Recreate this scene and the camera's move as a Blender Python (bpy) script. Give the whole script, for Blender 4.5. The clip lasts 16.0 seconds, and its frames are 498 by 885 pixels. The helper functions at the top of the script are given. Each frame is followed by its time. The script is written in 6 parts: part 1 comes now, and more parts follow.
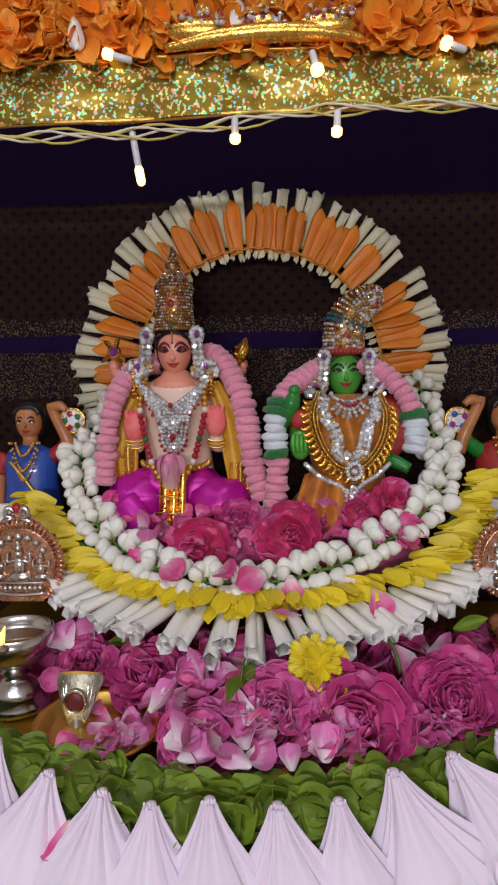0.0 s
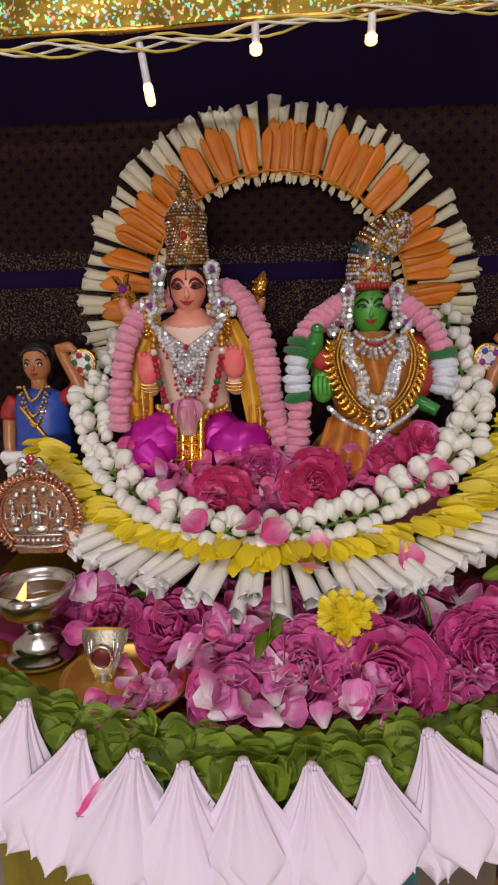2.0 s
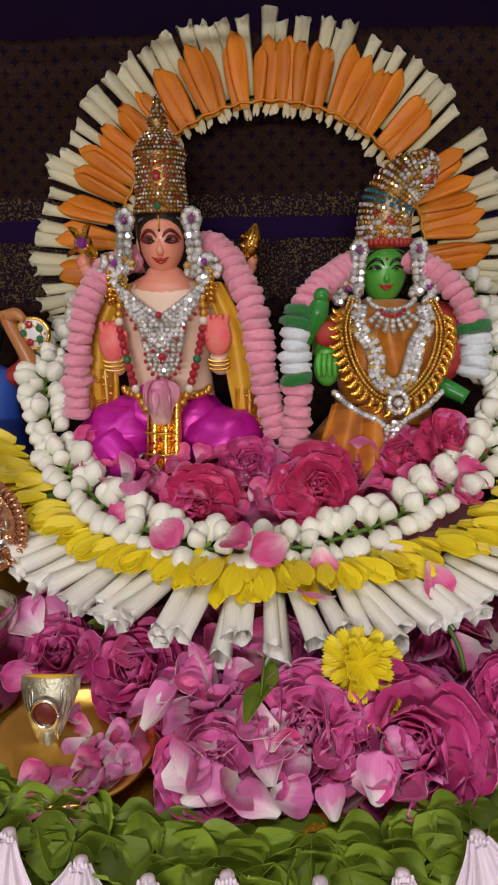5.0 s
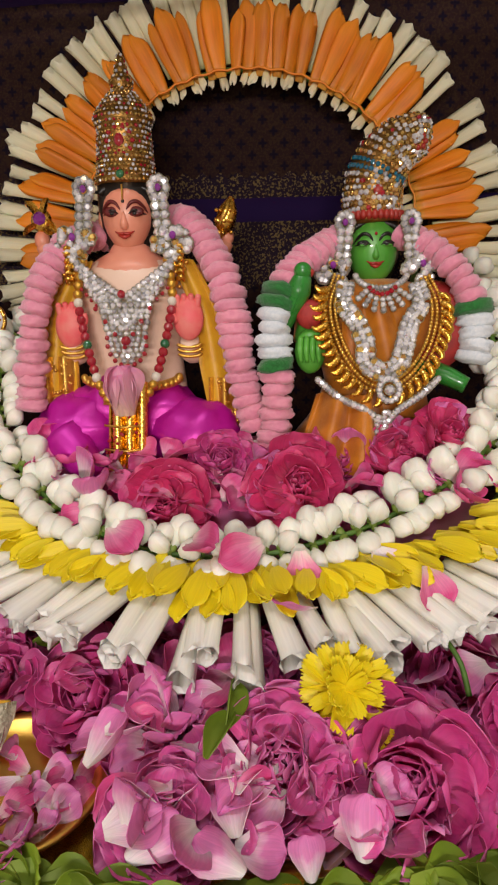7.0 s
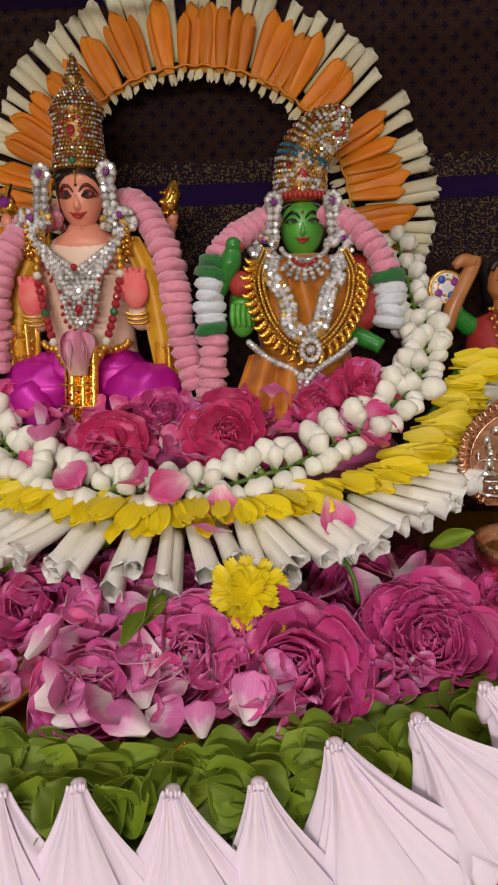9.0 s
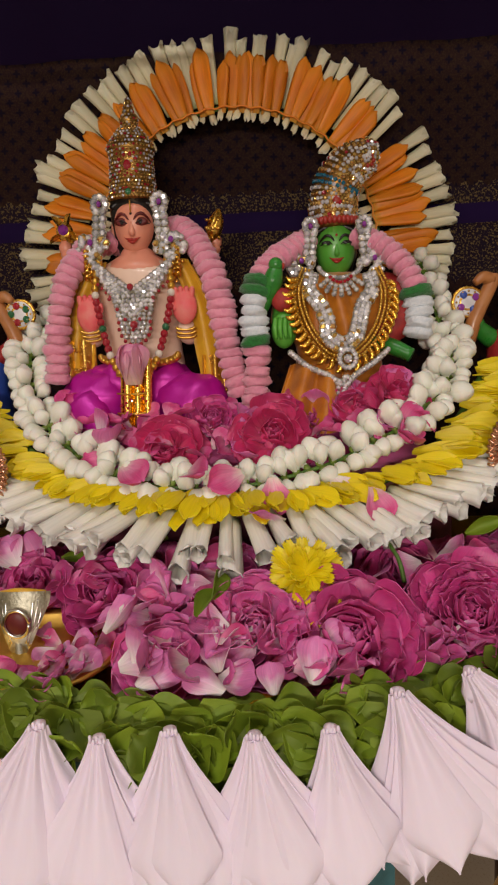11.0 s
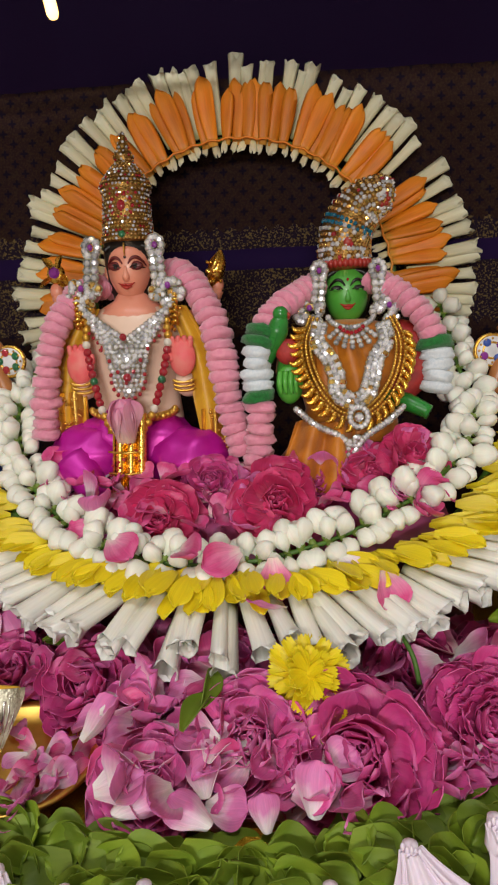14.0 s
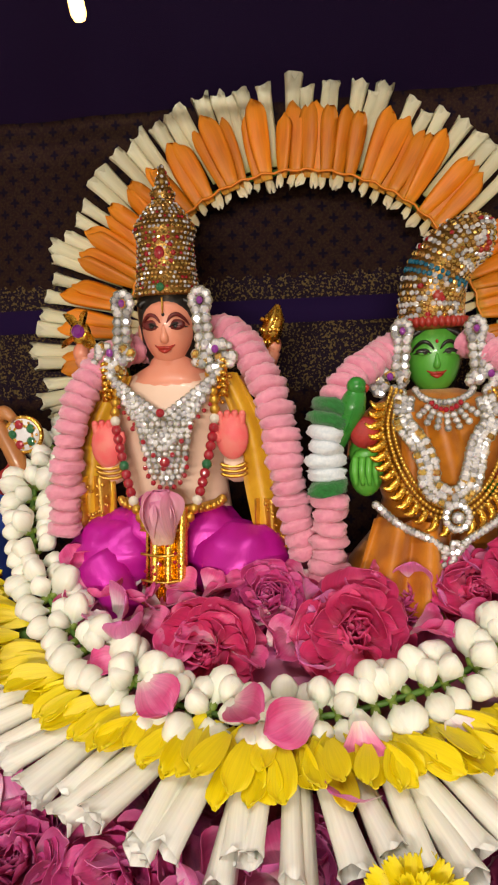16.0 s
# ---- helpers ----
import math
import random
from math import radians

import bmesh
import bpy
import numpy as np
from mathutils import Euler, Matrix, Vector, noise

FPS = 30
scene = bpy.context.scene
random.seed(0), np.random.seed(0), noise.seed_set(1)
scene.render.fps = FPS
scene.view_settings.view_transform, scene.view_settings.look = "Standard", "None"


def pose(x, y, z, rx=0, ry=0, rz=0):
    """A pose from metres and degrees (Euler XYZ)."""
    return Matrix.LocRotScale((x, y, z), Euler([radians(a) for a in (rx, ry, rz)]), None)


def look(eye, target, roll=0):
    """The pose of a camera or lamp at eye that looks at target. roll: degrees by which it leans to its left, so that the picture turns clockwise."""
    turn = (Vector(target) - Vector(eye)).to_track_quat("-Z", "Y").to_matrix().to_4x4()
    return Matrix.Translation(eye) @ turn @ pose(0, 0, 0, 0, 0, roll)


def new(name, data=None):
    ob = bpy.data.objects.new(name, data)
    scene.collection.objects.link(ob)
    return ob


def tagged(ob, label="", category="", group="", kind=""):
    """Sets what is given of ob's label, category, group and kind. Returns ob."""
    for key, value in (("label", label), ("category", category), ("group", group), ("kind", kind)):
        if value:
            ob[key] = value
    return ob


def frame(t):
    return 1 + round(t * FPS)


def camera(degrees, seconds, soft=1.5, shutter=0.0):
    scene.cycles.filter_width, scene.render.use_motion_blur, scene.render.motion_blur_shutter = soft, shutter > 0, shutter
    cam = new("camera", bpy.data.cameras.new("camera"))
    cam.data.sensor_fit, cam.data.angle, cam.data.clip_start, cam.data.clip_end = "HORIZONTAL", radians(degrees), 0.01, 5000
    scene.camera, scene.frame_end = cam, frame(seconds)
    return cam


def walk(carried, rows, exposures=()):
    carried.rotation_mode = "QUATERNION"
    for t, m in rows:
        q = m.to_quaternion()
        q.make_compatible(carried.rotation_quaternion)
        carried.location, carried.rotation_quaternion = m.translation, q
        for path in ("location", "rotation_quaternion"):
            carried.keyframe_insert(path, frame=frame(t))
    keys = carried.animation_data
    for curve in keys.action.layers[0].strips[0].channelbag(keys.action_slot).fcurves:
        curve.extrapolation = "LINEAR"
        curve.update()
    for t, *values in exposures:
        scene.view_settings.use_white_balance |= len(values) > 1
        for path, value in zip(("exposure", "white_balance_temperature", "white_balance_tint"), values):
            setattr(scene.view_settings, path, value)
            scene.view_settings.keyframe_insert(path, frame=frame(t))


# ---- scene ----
cam = camera(41.1, 16.0, soft=2.2)
PATH = [
    (0, (0.041, 0.013, 1.21), (-0.063, 2.0, 1.012), -1.0),
    (0.5, (0.036, 0.021, 1.194), (-0.069, 2.008, 0.992), -1.1),
    (1, (0.031, 0.038, 1.207), (-0.078, 2.01, 0.894), -0.8),
    (1.5, (0.023, 0.049, 1.218), (-0.101, 1.997, 0.782), -1.6),
    (2, (0.02, 0.05, 1.235), (-0.098, 1.998, 0.795), -1.8),
    (2.5, (0.022, 0.081, 1.222), (-0.076, 2.016, 0.726), -1.0),
    (3, (0.025, 0.105, 1.22), (-0.072, 2.035, 0.705), -1.1),
    (3.5, (0.014, 0.124, 1.222), (-0.071, 2.052, 0.696), -0.5),
    (4, (0.007, 0.143, 1.226), (-0.061, 2.073, 0.706), -0.8),
    (4.5, (0.008, 0.163, 1.217), (-0.05, 2.095, 0.704), -1.1),
    (4.7, (0.008, 0.173, 1.22), (-0.055, 2.105, 0.705), -1.0),
    (6.8, (0.015, 0.25, 1.179), (-0.057, 2.2, 0.742), -0.9),
    (7, (0.027, 0.249, 1.176), (-0.038, 2.199, 0.737), -1.1),
    (7.5, (0.051, 0.246, 1.171), (-0.003, 2.203, 0.762), -0.9),
    (8, (0.07, 0.241, 1.162), (0.016, 2.201, 0.766), -0.7),
    (8.5, (0.086, 0.224, 1.151), (0.022, 2.174, 0.711), -1.1),
    (9, (0.093, 0.176, 1.151), (0.003, 2.124, 0.708), -1.5),
    (9.5, (0.084, 0.158, 1.15), (-0.028, 2.101, 0.69), -2.5),
    (10, (0.056, 0.143, 1.142), (-0.039, 2.097, 0.725), -2.3),
    (10.2, (0.054, 0.137, 1.14), (-0.026, 2.093, 0.732), -2.2),
    (12.3, (0.054, 0.104, 1.126), (-0.086, 2.084, 0.878), -2.6),
    (12.5, (0.056, 0.107, 1.142), (-0.084, 2.086, 0.884), -2.8),
    (13, (0.063, 0.118, 1.173), (-0.084, 2.087, 0.858), -2.6),
    (13.5, (0.066, 0.147, 1.181), (-0.085, 2.112, 0.845), -2.2),
    (14, (0.069, 0.182, 1.178), (-0.083, 2.148, 0.848), -2.2),
    (14.5, (0.053, 0.198, 1.182), (-0.095, 2.171, 0.891), -1.6),
    (15, (0.048, 0.221, 1.209), (-0.123, 2.198, 0.96), -1.5),
    (15.5, (0.041, 0.267, 1.219), (-0.141, 2.245, 0.982), -1.7),
    (16, (0.029, 0.308, 1.216), (-0.192, 2.28, 0.964), -2.2),
]
walk(cam, [(t, look(eye, target, roll)) for t, eye, target, roll in PATH],
     exposures=((0, -0.44, 5900, 16), (1.5, -0.40, 6050, 20), (2, -0.39, 6350, 20), (3, -0.36, 6450, 17), (4.5, -0.3, 6400, 12), (7, -0.04, 6850, 14), (9.5, -0.32, 6750, 13), (12.5, -0.44, 7600, 17), (14, -0.14, 6550, 8), (16, 0.25, 7250, 9)))

# ---------- light ----------
world = bpy.data.worlds.new("room_air")
scene.world = world
world.use_nodes = True
world.node_tree.nodes["Background"].inputs[0].default_value = (0.9, 0.75, 0.6, 1)
world.node_tree.nodes["Background"].inputs[1].default_value = 0.03


def area_lamp(name, m, size, size_y, watts, color):
    d = bpy.data.lights.new(name, "AREA")
    d.shape, d.size, d.size_y, d.energy, d.color = "RECTANGLE", size, size_y, watts, color
    ob = new(name, d)
    ob.matrix_world = m
    return ob


area_lamp("tube_glow", look((-0.1, -1.88, 1.42), (0.0, 0.8, 1.1)), 1.15, 0.05, 36, (1.0, 0.95, 0.93))
# added fill from above: lifts the flower bed, leaves the curtain darker
area_lamp("added_ceiling_fill", look((-0.15, -0.35, 2.62), (-0.15, -0.30, 0.0)), 1.15, 0.05, 13, (0.97, 0.95, 1.0))

# ---------- mesh building ----------
rnd = random.Random(7)


def U(a, b):
    return rnd.uniform(a, b)


def nz(p, s=1.0, seed=0.0):
    return noise.noise(Vector((p[0] * s + seed, p[1] * s + seed * 0.7, p[2] * s - seed)))


class Build:
    """Collects vertices and faces with material slots and uv."""

    def __init__(self):
        self.v, self.f, self.m, self.s, self.uv = [], [], [], [], []
        self.n = 0

    def add(self, shape, m=None, slot=0, smooth=True):
        v, f, uv = shape
        v = np.asarray(v, float)
        if m is not None:
            a = np.array(m)
            v = v @ a[:3, :3].T + a[:3, 3]
        self.v.append(v)
        self.f.extend(tuple(i + self.n for i in q) for q in f)
        self.m.extend([slot] * len(f))
        self.s.extend([smooth] * len(f))
        self.uv.append(np.zeros((len(v), 2)) if uv is None else np.asarray(uv, float))
        self.n += len(v)
        return self

    def mesh(self, name, *mats):
        me = bpy.data.meshes.new(name)
        v = np.vstack(self.v)
        me.from_pydata(v.tolist(), [], self.f)
        for mt in mats:
            me.materials.append(mt)
        me.polygons.foreach_set("material_index", self.m)
        me.polygons.foreach_set("use_smooth", self.s)
        uvs = np.vstack(self.uv)
        lay = me.uv_layers.new(name="UVMap")
        idx = np.empty(len(me.loops), int)
        me.loops.foreach_get("vertex_index", idx)
        lay.data.foreach_set("uv", uvs[idx].ravel())
        me.update()
        return me


def grid_faces(nu, nv, closed_u=False):
    out = []
    w = nu if closed_u else nu - 1
    for j in range(nv - 1):
        for i in range(w):
            a, b = j * nu + i, j * nu + (i + 1) % nu
            out.append((a, b, b + nu, a + nu))
    return out


def lathe(profile, seg=20, sx=1.0, sy=1.0):
    """Turned form about z from (radius, height) pairs."""
    v, uv = [], []
    n = len(profile)
    for j, (r, z) in enumerate(profile):
        for i in range(seg):
            a = 2 * math.pi * i / seg
            v.append((r * math.cos(a) * sx, r * math.sin(a) * sy, z))
            uv.append((i / seg, j / (n - 1)))
    f = grid_faces(seg, n, True)
    f.append(tuple(reversed(range(seg))))
    f.append(tuple((n - 1) * seg + i for i in range(seg)))
    return v, f, uv


def loft(sections, seg=20):
    """Elliptical sections (x, y, z, rx, ry) stacked to a closed body."""
    v, uv = [], []
    n = len(sections)
    for j, (x, y, z, rx, ry) in enumerate(sections):
        for i in range(seg):
            a = 2 * math.pi * i / seg
            v.append((x + rx * math.cos(a), y + ry * math.sin(a), z))
            uv.append((i / seg, j / (n - 1)))
    f = grid_faces(seg, n, True)
    f.append(tuple(reversed(range(seg))))
    f.append(tuple((n - 1) * seg + i for i in range(seg)))
    return v, f, uv


def ball(c=(0, 0, 0), r=(1, 1, 1), seg=14, rings=9):
    if not hasattr(r, "__len__"):
        r = (r, r, r)
    v, uv = [], []
    for j in range(rings + 1):
        t = math.pi * min(max(j / rings, 0.02), 0.98)
        for i in range(seg):
            a = 2 * math.pi * i / seg
            v.append((c[0] + r[0] * math.sin(t) * math.cos(a), c[1] + r[1] * math.sin(t) * math.sin(a), c[2] - r[2] * math.cos(t)))
            uv.append((i / seg, j / rings))
    f = grid_faces(seg, rings + 1, True)
    f.append(tuple(reversed(range(seg))))
    f.append(tuple(rings * seg + i for i in range(seg)))
    return v, f, uv


def spline(pts, n):
    """Catmull-Rom through the points, n samples."""
    p = [Vector(q) for q in pts]
    p = [2 * p[0] - p[1]] + p + [2 * p[-1] - p[-2]]
    out = []
    m = len(p) - 3
    for k in range(n):
        t = k / (n - 1) * m
        i = min(int(t), m - 1)
        t -= i
        a, b, c, d = p[i:i + 4]
        out.append(0.5 * ((2 * b) + (c - a) * t + (2 * a - 5 * b + 4 * c - d) * t * t + (3 * b - a - 3 * c + d) * t ** 3))
    return out


def evenly(pts, step):
    """Points at even steps along a fine polyline, with directions."""
    fine = spline(pts, 400)
    out, acc, nxt = [], 0.0, 0.0
    for a, b in zip(fine, fine[1:]):
        d = (b - a).length
        while acc + d >= nxt:
            t = (nxt - acc) / d if d else 0
            out.append((a.lerp(b, t), (b - a).normalized()))
            nxt += step
        acc += d
    return out


def tube(pts, r, seg=8, n=None, flat=1.0):
    """Round bar along points; r a number or a list that is spread along it."""
    p = spline(pts, n) if n else [Vector(q) for q in pts]
    k = len(p)
    rr = [r] * k if not hasattr(r, "__len__") else list(np.interp(np.linspace(0, 1, k), np.linspace(0, 1, len(r)), r))
    up = Vector((0.13, 0.9, 0.41)).normalized()
    v, uv = [], []
    for j in range(k):
        d = (p[min(j + 1, k - 1)] - p[max(j - 1, 0)]).normalized()
        s = d.cross(up)
        s = s.normalized() if s.length > 1e-4 else Vector((1, 0, 0))
        w = s.cross(d).normalized()
        up = w
        for i in range(seg):
            a = 2 * math.pi * i / seg
            q = p[j] + s * (rr[j] * math.cos(a)) + w * (rr[j] * flat * math.sin(a))
            v.append(tuple(q))
            uv.append((i / seg, j / (k - 1)))
    f = grid_faces(seg, k, True)
    f.append(tuple(reversed(range(seg))))
    f.append(tuple((k - 1) * seg + i for i in range(seg)))
    return v, f, uv


def sheet(fn, nu, nv, thick):
    """A skin with thickness from fn(u, v) -> point; u, v from 0 to 1."""
    top = np.array([[fn(i / (nu - 1), j / (nv - 1)) for i in range(nu)] for j in range(nv)], float)
    du = np.gradient(top, axis=1)
    dv = np.gradient(top, axis=0)
    nrm = np.cross(du, dv)
    ln = np.linalg.norm(nrm, axis=2, keepdims=True)
    nrm = nrm / np.where(ln < 1e-12, 1, ln)
    bot = top - nrm * thick
    f0 = grid_faces(nu, nv)
    k = nu * nv
    f = list(f0) + [tuple(i + k for i in reversed(q)) for q in f0]
    rim = [(j * nu, (j + 1) * nu) for j in range(nv - 1)] + [((nv - 1) * nu + i, (nv - 1) * nu + i + 1) for i in range(nu - 1)]
    rim += [((j + 1) * nu + nu - 1, j * nu + nu - 1) for j in reversed(range(nv - 1))] + [(i + 1, i) for i in reversed(range(nu - 1))]
    tf, bf = top.reshape(-1, 3), bot.reshape(-1, 3)
    ring = [a for a, b in rim]
    n = len(ring)
    v = np.vstack([tf, bf, tf[ring], bf[ring]])
    f += [(2 * k + (i + 1) % n, 2 * k + i, 2 * k + n + i, 2 * k + n + (i + 1) % n) for i in range(n)]
    uv = [(i / (nu - 1), j / (nv - 1)) for j in range(nv) for i in range(nu)]
    ru = [uv[a] for a in ring]
    return v, f, uv + uv + ru + ru


def petal(length, width, cup=0.25, curl=0.3, tip=0.5, ruffle=0.0, thick=0.0006, nu=7, nv=8, seed=0.0, base=0.15):
    """A petal along +y from the origin, cupped upwards (+z). tip: 0 blunt, 1 pointed."""
    def fn(u, v):
        x = 2 * u - 1
        v = 1 - (1 - v) ** (1.9 - 0.6 * tip)
        w = (base + (1 - base) * math.sin(min(v * 1.35, 1) * math.pi / 2)) * (1 - v ** (10 - 7.6 * tip)) ** (0.42 + 0.5 * tip)
        w = max(w, 0.30 * (1 - tip), 0.02)
        yy = length * v * (1 - 0.06 * x * x * (1 - tip))
        z = cup * width * (x * x) * w + curl * length * v * v
        z += ruffle * width * nz((x * 2, v * 3, 0), 1.0, seed) * v
        return (x * width * 0.5 * w, yy, z)
    return sheet(fn, nu, nv, thick)


def gem(r, h=0.8, seg=6):
    """A cut stone on its back, table towards +z."""
    return lathe([(r * 0.9, 0), (r, r * h * 0.4), (r * 0.55, r * h)], seg)


def aim(loc, direction, roll=0.0, scale=1.0, face=(0, -0.5, 0.85)):
    """A pose whose +y runs along direction and whose +z turns towards face."""
    y = Vector(direction).normalized()
    z = Vector(face) - y * y.dot(Vector(face))
    if z.length < 0.05:
        z = Vector((0.3, -1, 0.2)) - y * y.dot(Vector((0.3, -1, 0.2)))
    z.normalize()
    x = y.cross(z)
    q = Matrix((x, y, z)).transposed().to_4x4()
    return Matrix.Translation(loc) @ q @ Matrix.Rotation(roll, 4, "Y") @ Matrix.Scale(scale, 4)


def aim_z(loc, direction, spin=0.0, scale=1.0):
    d = Vector(direction).normalized()
    return Matrix.Translation(loc) @ d.to_track_quat("Z", "Y").to_matrix().to_4x4() @ Matrix.Rotation(spin, 4, "Z") @ Matrix.Scale(scale, 4)


def thing(name, loc=(0, 0, 0), label="", category="", group="", kind=""):
    ob = new(name)
    ob.empty_display_size = 0.01
    ob.location = loc
    return tagged(ob, label, category, group, kind)


def piece(name, me, parent, m=None, label=""):
    """A mesh as a part under a thing, at a world pose m."""
    ob = new(name, me)
    if parent is not None:
        ob.parent = parent
        inv = parent_world(parent).inverted()
        ob.matrix_basis = inv @ (m if m is not None else Matrix.Identity(4))
    elif m is not None:
        ob.matrix_basis = m
    if label:
        ob["label"] = label
    return ob


def parent_world(ob):
    m = ob.matrix_basis.copy()
    while ob.parent is not None:
        ob = ob.parent
        m = ob.matrix_basis @ m
    return m


def solid(name, build, mats, label="", category="", group="", kind="", parent=None):
    """One mesh thing (or part) in world coordinates."""
    me = build.mesh(name, *(mats if hasattr(mats, "__len__") else [mats]))
    ob = new(name, me)
    if parent is not None:
        ob.parent = parent
        ob.matrix_basis = parent_world(parent).inverted()
    return tagged(ob, label, category, group, kind)


class Gems:
    """Collects cut stones and sets each as a part of its own, on shared meshes."""
    shared = {}

    def __init__(self):
        self.items = []

    def add(self, shape, m, slot=0, smooth=False):
        self.items.append((max(p[0] for p in shape[0]), m, slot))

    def place(self, parent, *mats):
        for r, m, slot in self.items:
            key = mats[slot].name
            if key not in Gems.shared:
                bb = Build()
                bb.add(gem(0.92), smooth=False)
                bb.add(lathe([(1.12, -0.15), (1.12, 0.22), (0.90, 0.30), (0.85, 0.05)], 8), slot=1, smooth=False)
                Gems.shared[key] = bb.mesh("stone", mats[slot], M_oldsil)
            piece("stone", Gems.shared[key], parent, m @ Matrix.Scale(r, 4))


# ---------- materials ----------
def mat(name, c1, c2=None, scale=60.0, rough=0.5, metal=0.0, bump=0.0, bscale=200.0, sheen=0.0, coat=0.0, sss=0.0, vary=0.0, stretch=(1, 1, 1), rvar=0.12, island=False, emit=None):
    mt = bpy.data.materials.new(name)
    mt.use_nodes = True
    nt = mt.node_tree
    n, l = nt.nodes, nt.links
    bs = n["Principled BSDF"]
    tc = n.new("ShaderNodeTexCoord")
    mp = n.new("ShaderNodeMapping")
    mp.inputs["Scale"].default_value = stretch
    l.new(tc.outputs["Object"], mp.inputs[0])
    t1 = n.new("ShaderNodeTexNoise")
    t1.inputs["Scale"].default_value, t1.inputs["Detail"].default_value = scale, 5
    l.new(mp.outputs[0], t1.inputs["Vector"])
    mx = n.new("ShaderNodeMix")
    mx.data_type = "RGBA"
    rp = n.new("ShaderNodeMapRange")
    rp.inputs["From Min"].default_value, rp.inputs["From Max"].default_value = 0.35, 0.65
    l.new(t1.outputs[0], rp.inputs[0])
    l.new(rp.outputs[0], mx.inputs["Factor"])
    c2 = c2 or tuple(x * 0.75 for x in c1)
    mx.inputs["A"].default_value, mx.inputs["B"].default_value = (*c1, 1), (*c2, 1)
    col = mx.outputs["Result"]
    if vary:
        hs = n.new("ShaderNodeHueSaturation")
        if island:
            src = n.new("ShaderNodeNewGeometry").outputs["Random Per Island"]
        else:
            src = n.new("ShaderNodeObjectInfo").outputs["Random"]
        mr = n.new("ShaderNodeMapRange")
        mr.inputs["To Min"].default_value, mr.inputs["To Max"].default_value = 1 - vary, 1 + vary
        l.new(src, mr.inputs[0])
        l.new(mr.outputs[0], hs.inputs["Value"])
        mh = n.new("ShaderNodeMapRange")
        mh.inputs["To Min"].default_value, mh.inputs["To Max"].default_value = 0.5 - vary * 0.05, 0.5 + vary * 0.05
        ml = n.new("ShaderNodeMath")
        ml.operation = "FRACT"
        mm = n.new("ShaderNodeMath")
        mm.operation = "MULTIPLY"
        mm.inputs[1].default_value = 7.31
        l.new(src, mm.inputs[0])
        l.new(mm.outputs[0], ml.inputs[0])
        l.new(ml.outputs[0], mh.inputs[0])
        l.new(mh.outputs[0], hs.inputs["Hue"])
        l.new(col, hs.inputs["Color"])
        col = hs.outputs[0]
    l.new(col, bs.inputs["Base Color"])
    t2 = n.new("ShaderNodeTexNoise")
    t2.inputs["Scale"].default_value, t2.inputs["Detail"].default_value = bscale, 4
    l.new(mp.outputs[0], t2.inputs["Vector"])
    mr = n.new("ShaderNodeMapRange")
    mr.inputs["To Min"].default_value, mr.inputs["To Max"].default_value = max(rough - rvar, 0.02), min(rough + rvar, 1)
    l.new(t2.outputs[0], mr.inputs[0])
    l.new(mr.outputs[0], bs.inputs["Roughness"])
    bs.inputs["Metallic"].default_value = metal
    if bump:
        b = n.new("ShaderNodeBump")
        b.inputs["Strength"].default_value, b.inputs["Distance"].default_value = min(bump, 1.0), 0.001
        l.new(t2.outputs[0], b.inputs["Height"])
        l.new(b.outputs[0], bs.inputs["Normal"])
    bs.inputs["Sheen Weight"].default_value = sheen
    bs.inputs["Coat Weight"].default_value = coat
    if sss:
        bs.inputs["Subsurface Weight"].default_value = sss
        bs.inputs["Subsurface Radius"].default_value = (0.006, 0.003, 0.002)
        bs.inputs["Subsurface Scale"].default_value = 0.5
    if emit:
        bs.inputs["Emission Color"].default_value = (*emit[0], 1)
        bs.inputs["Emission Strength"].default_value = emit[1]
    return mt


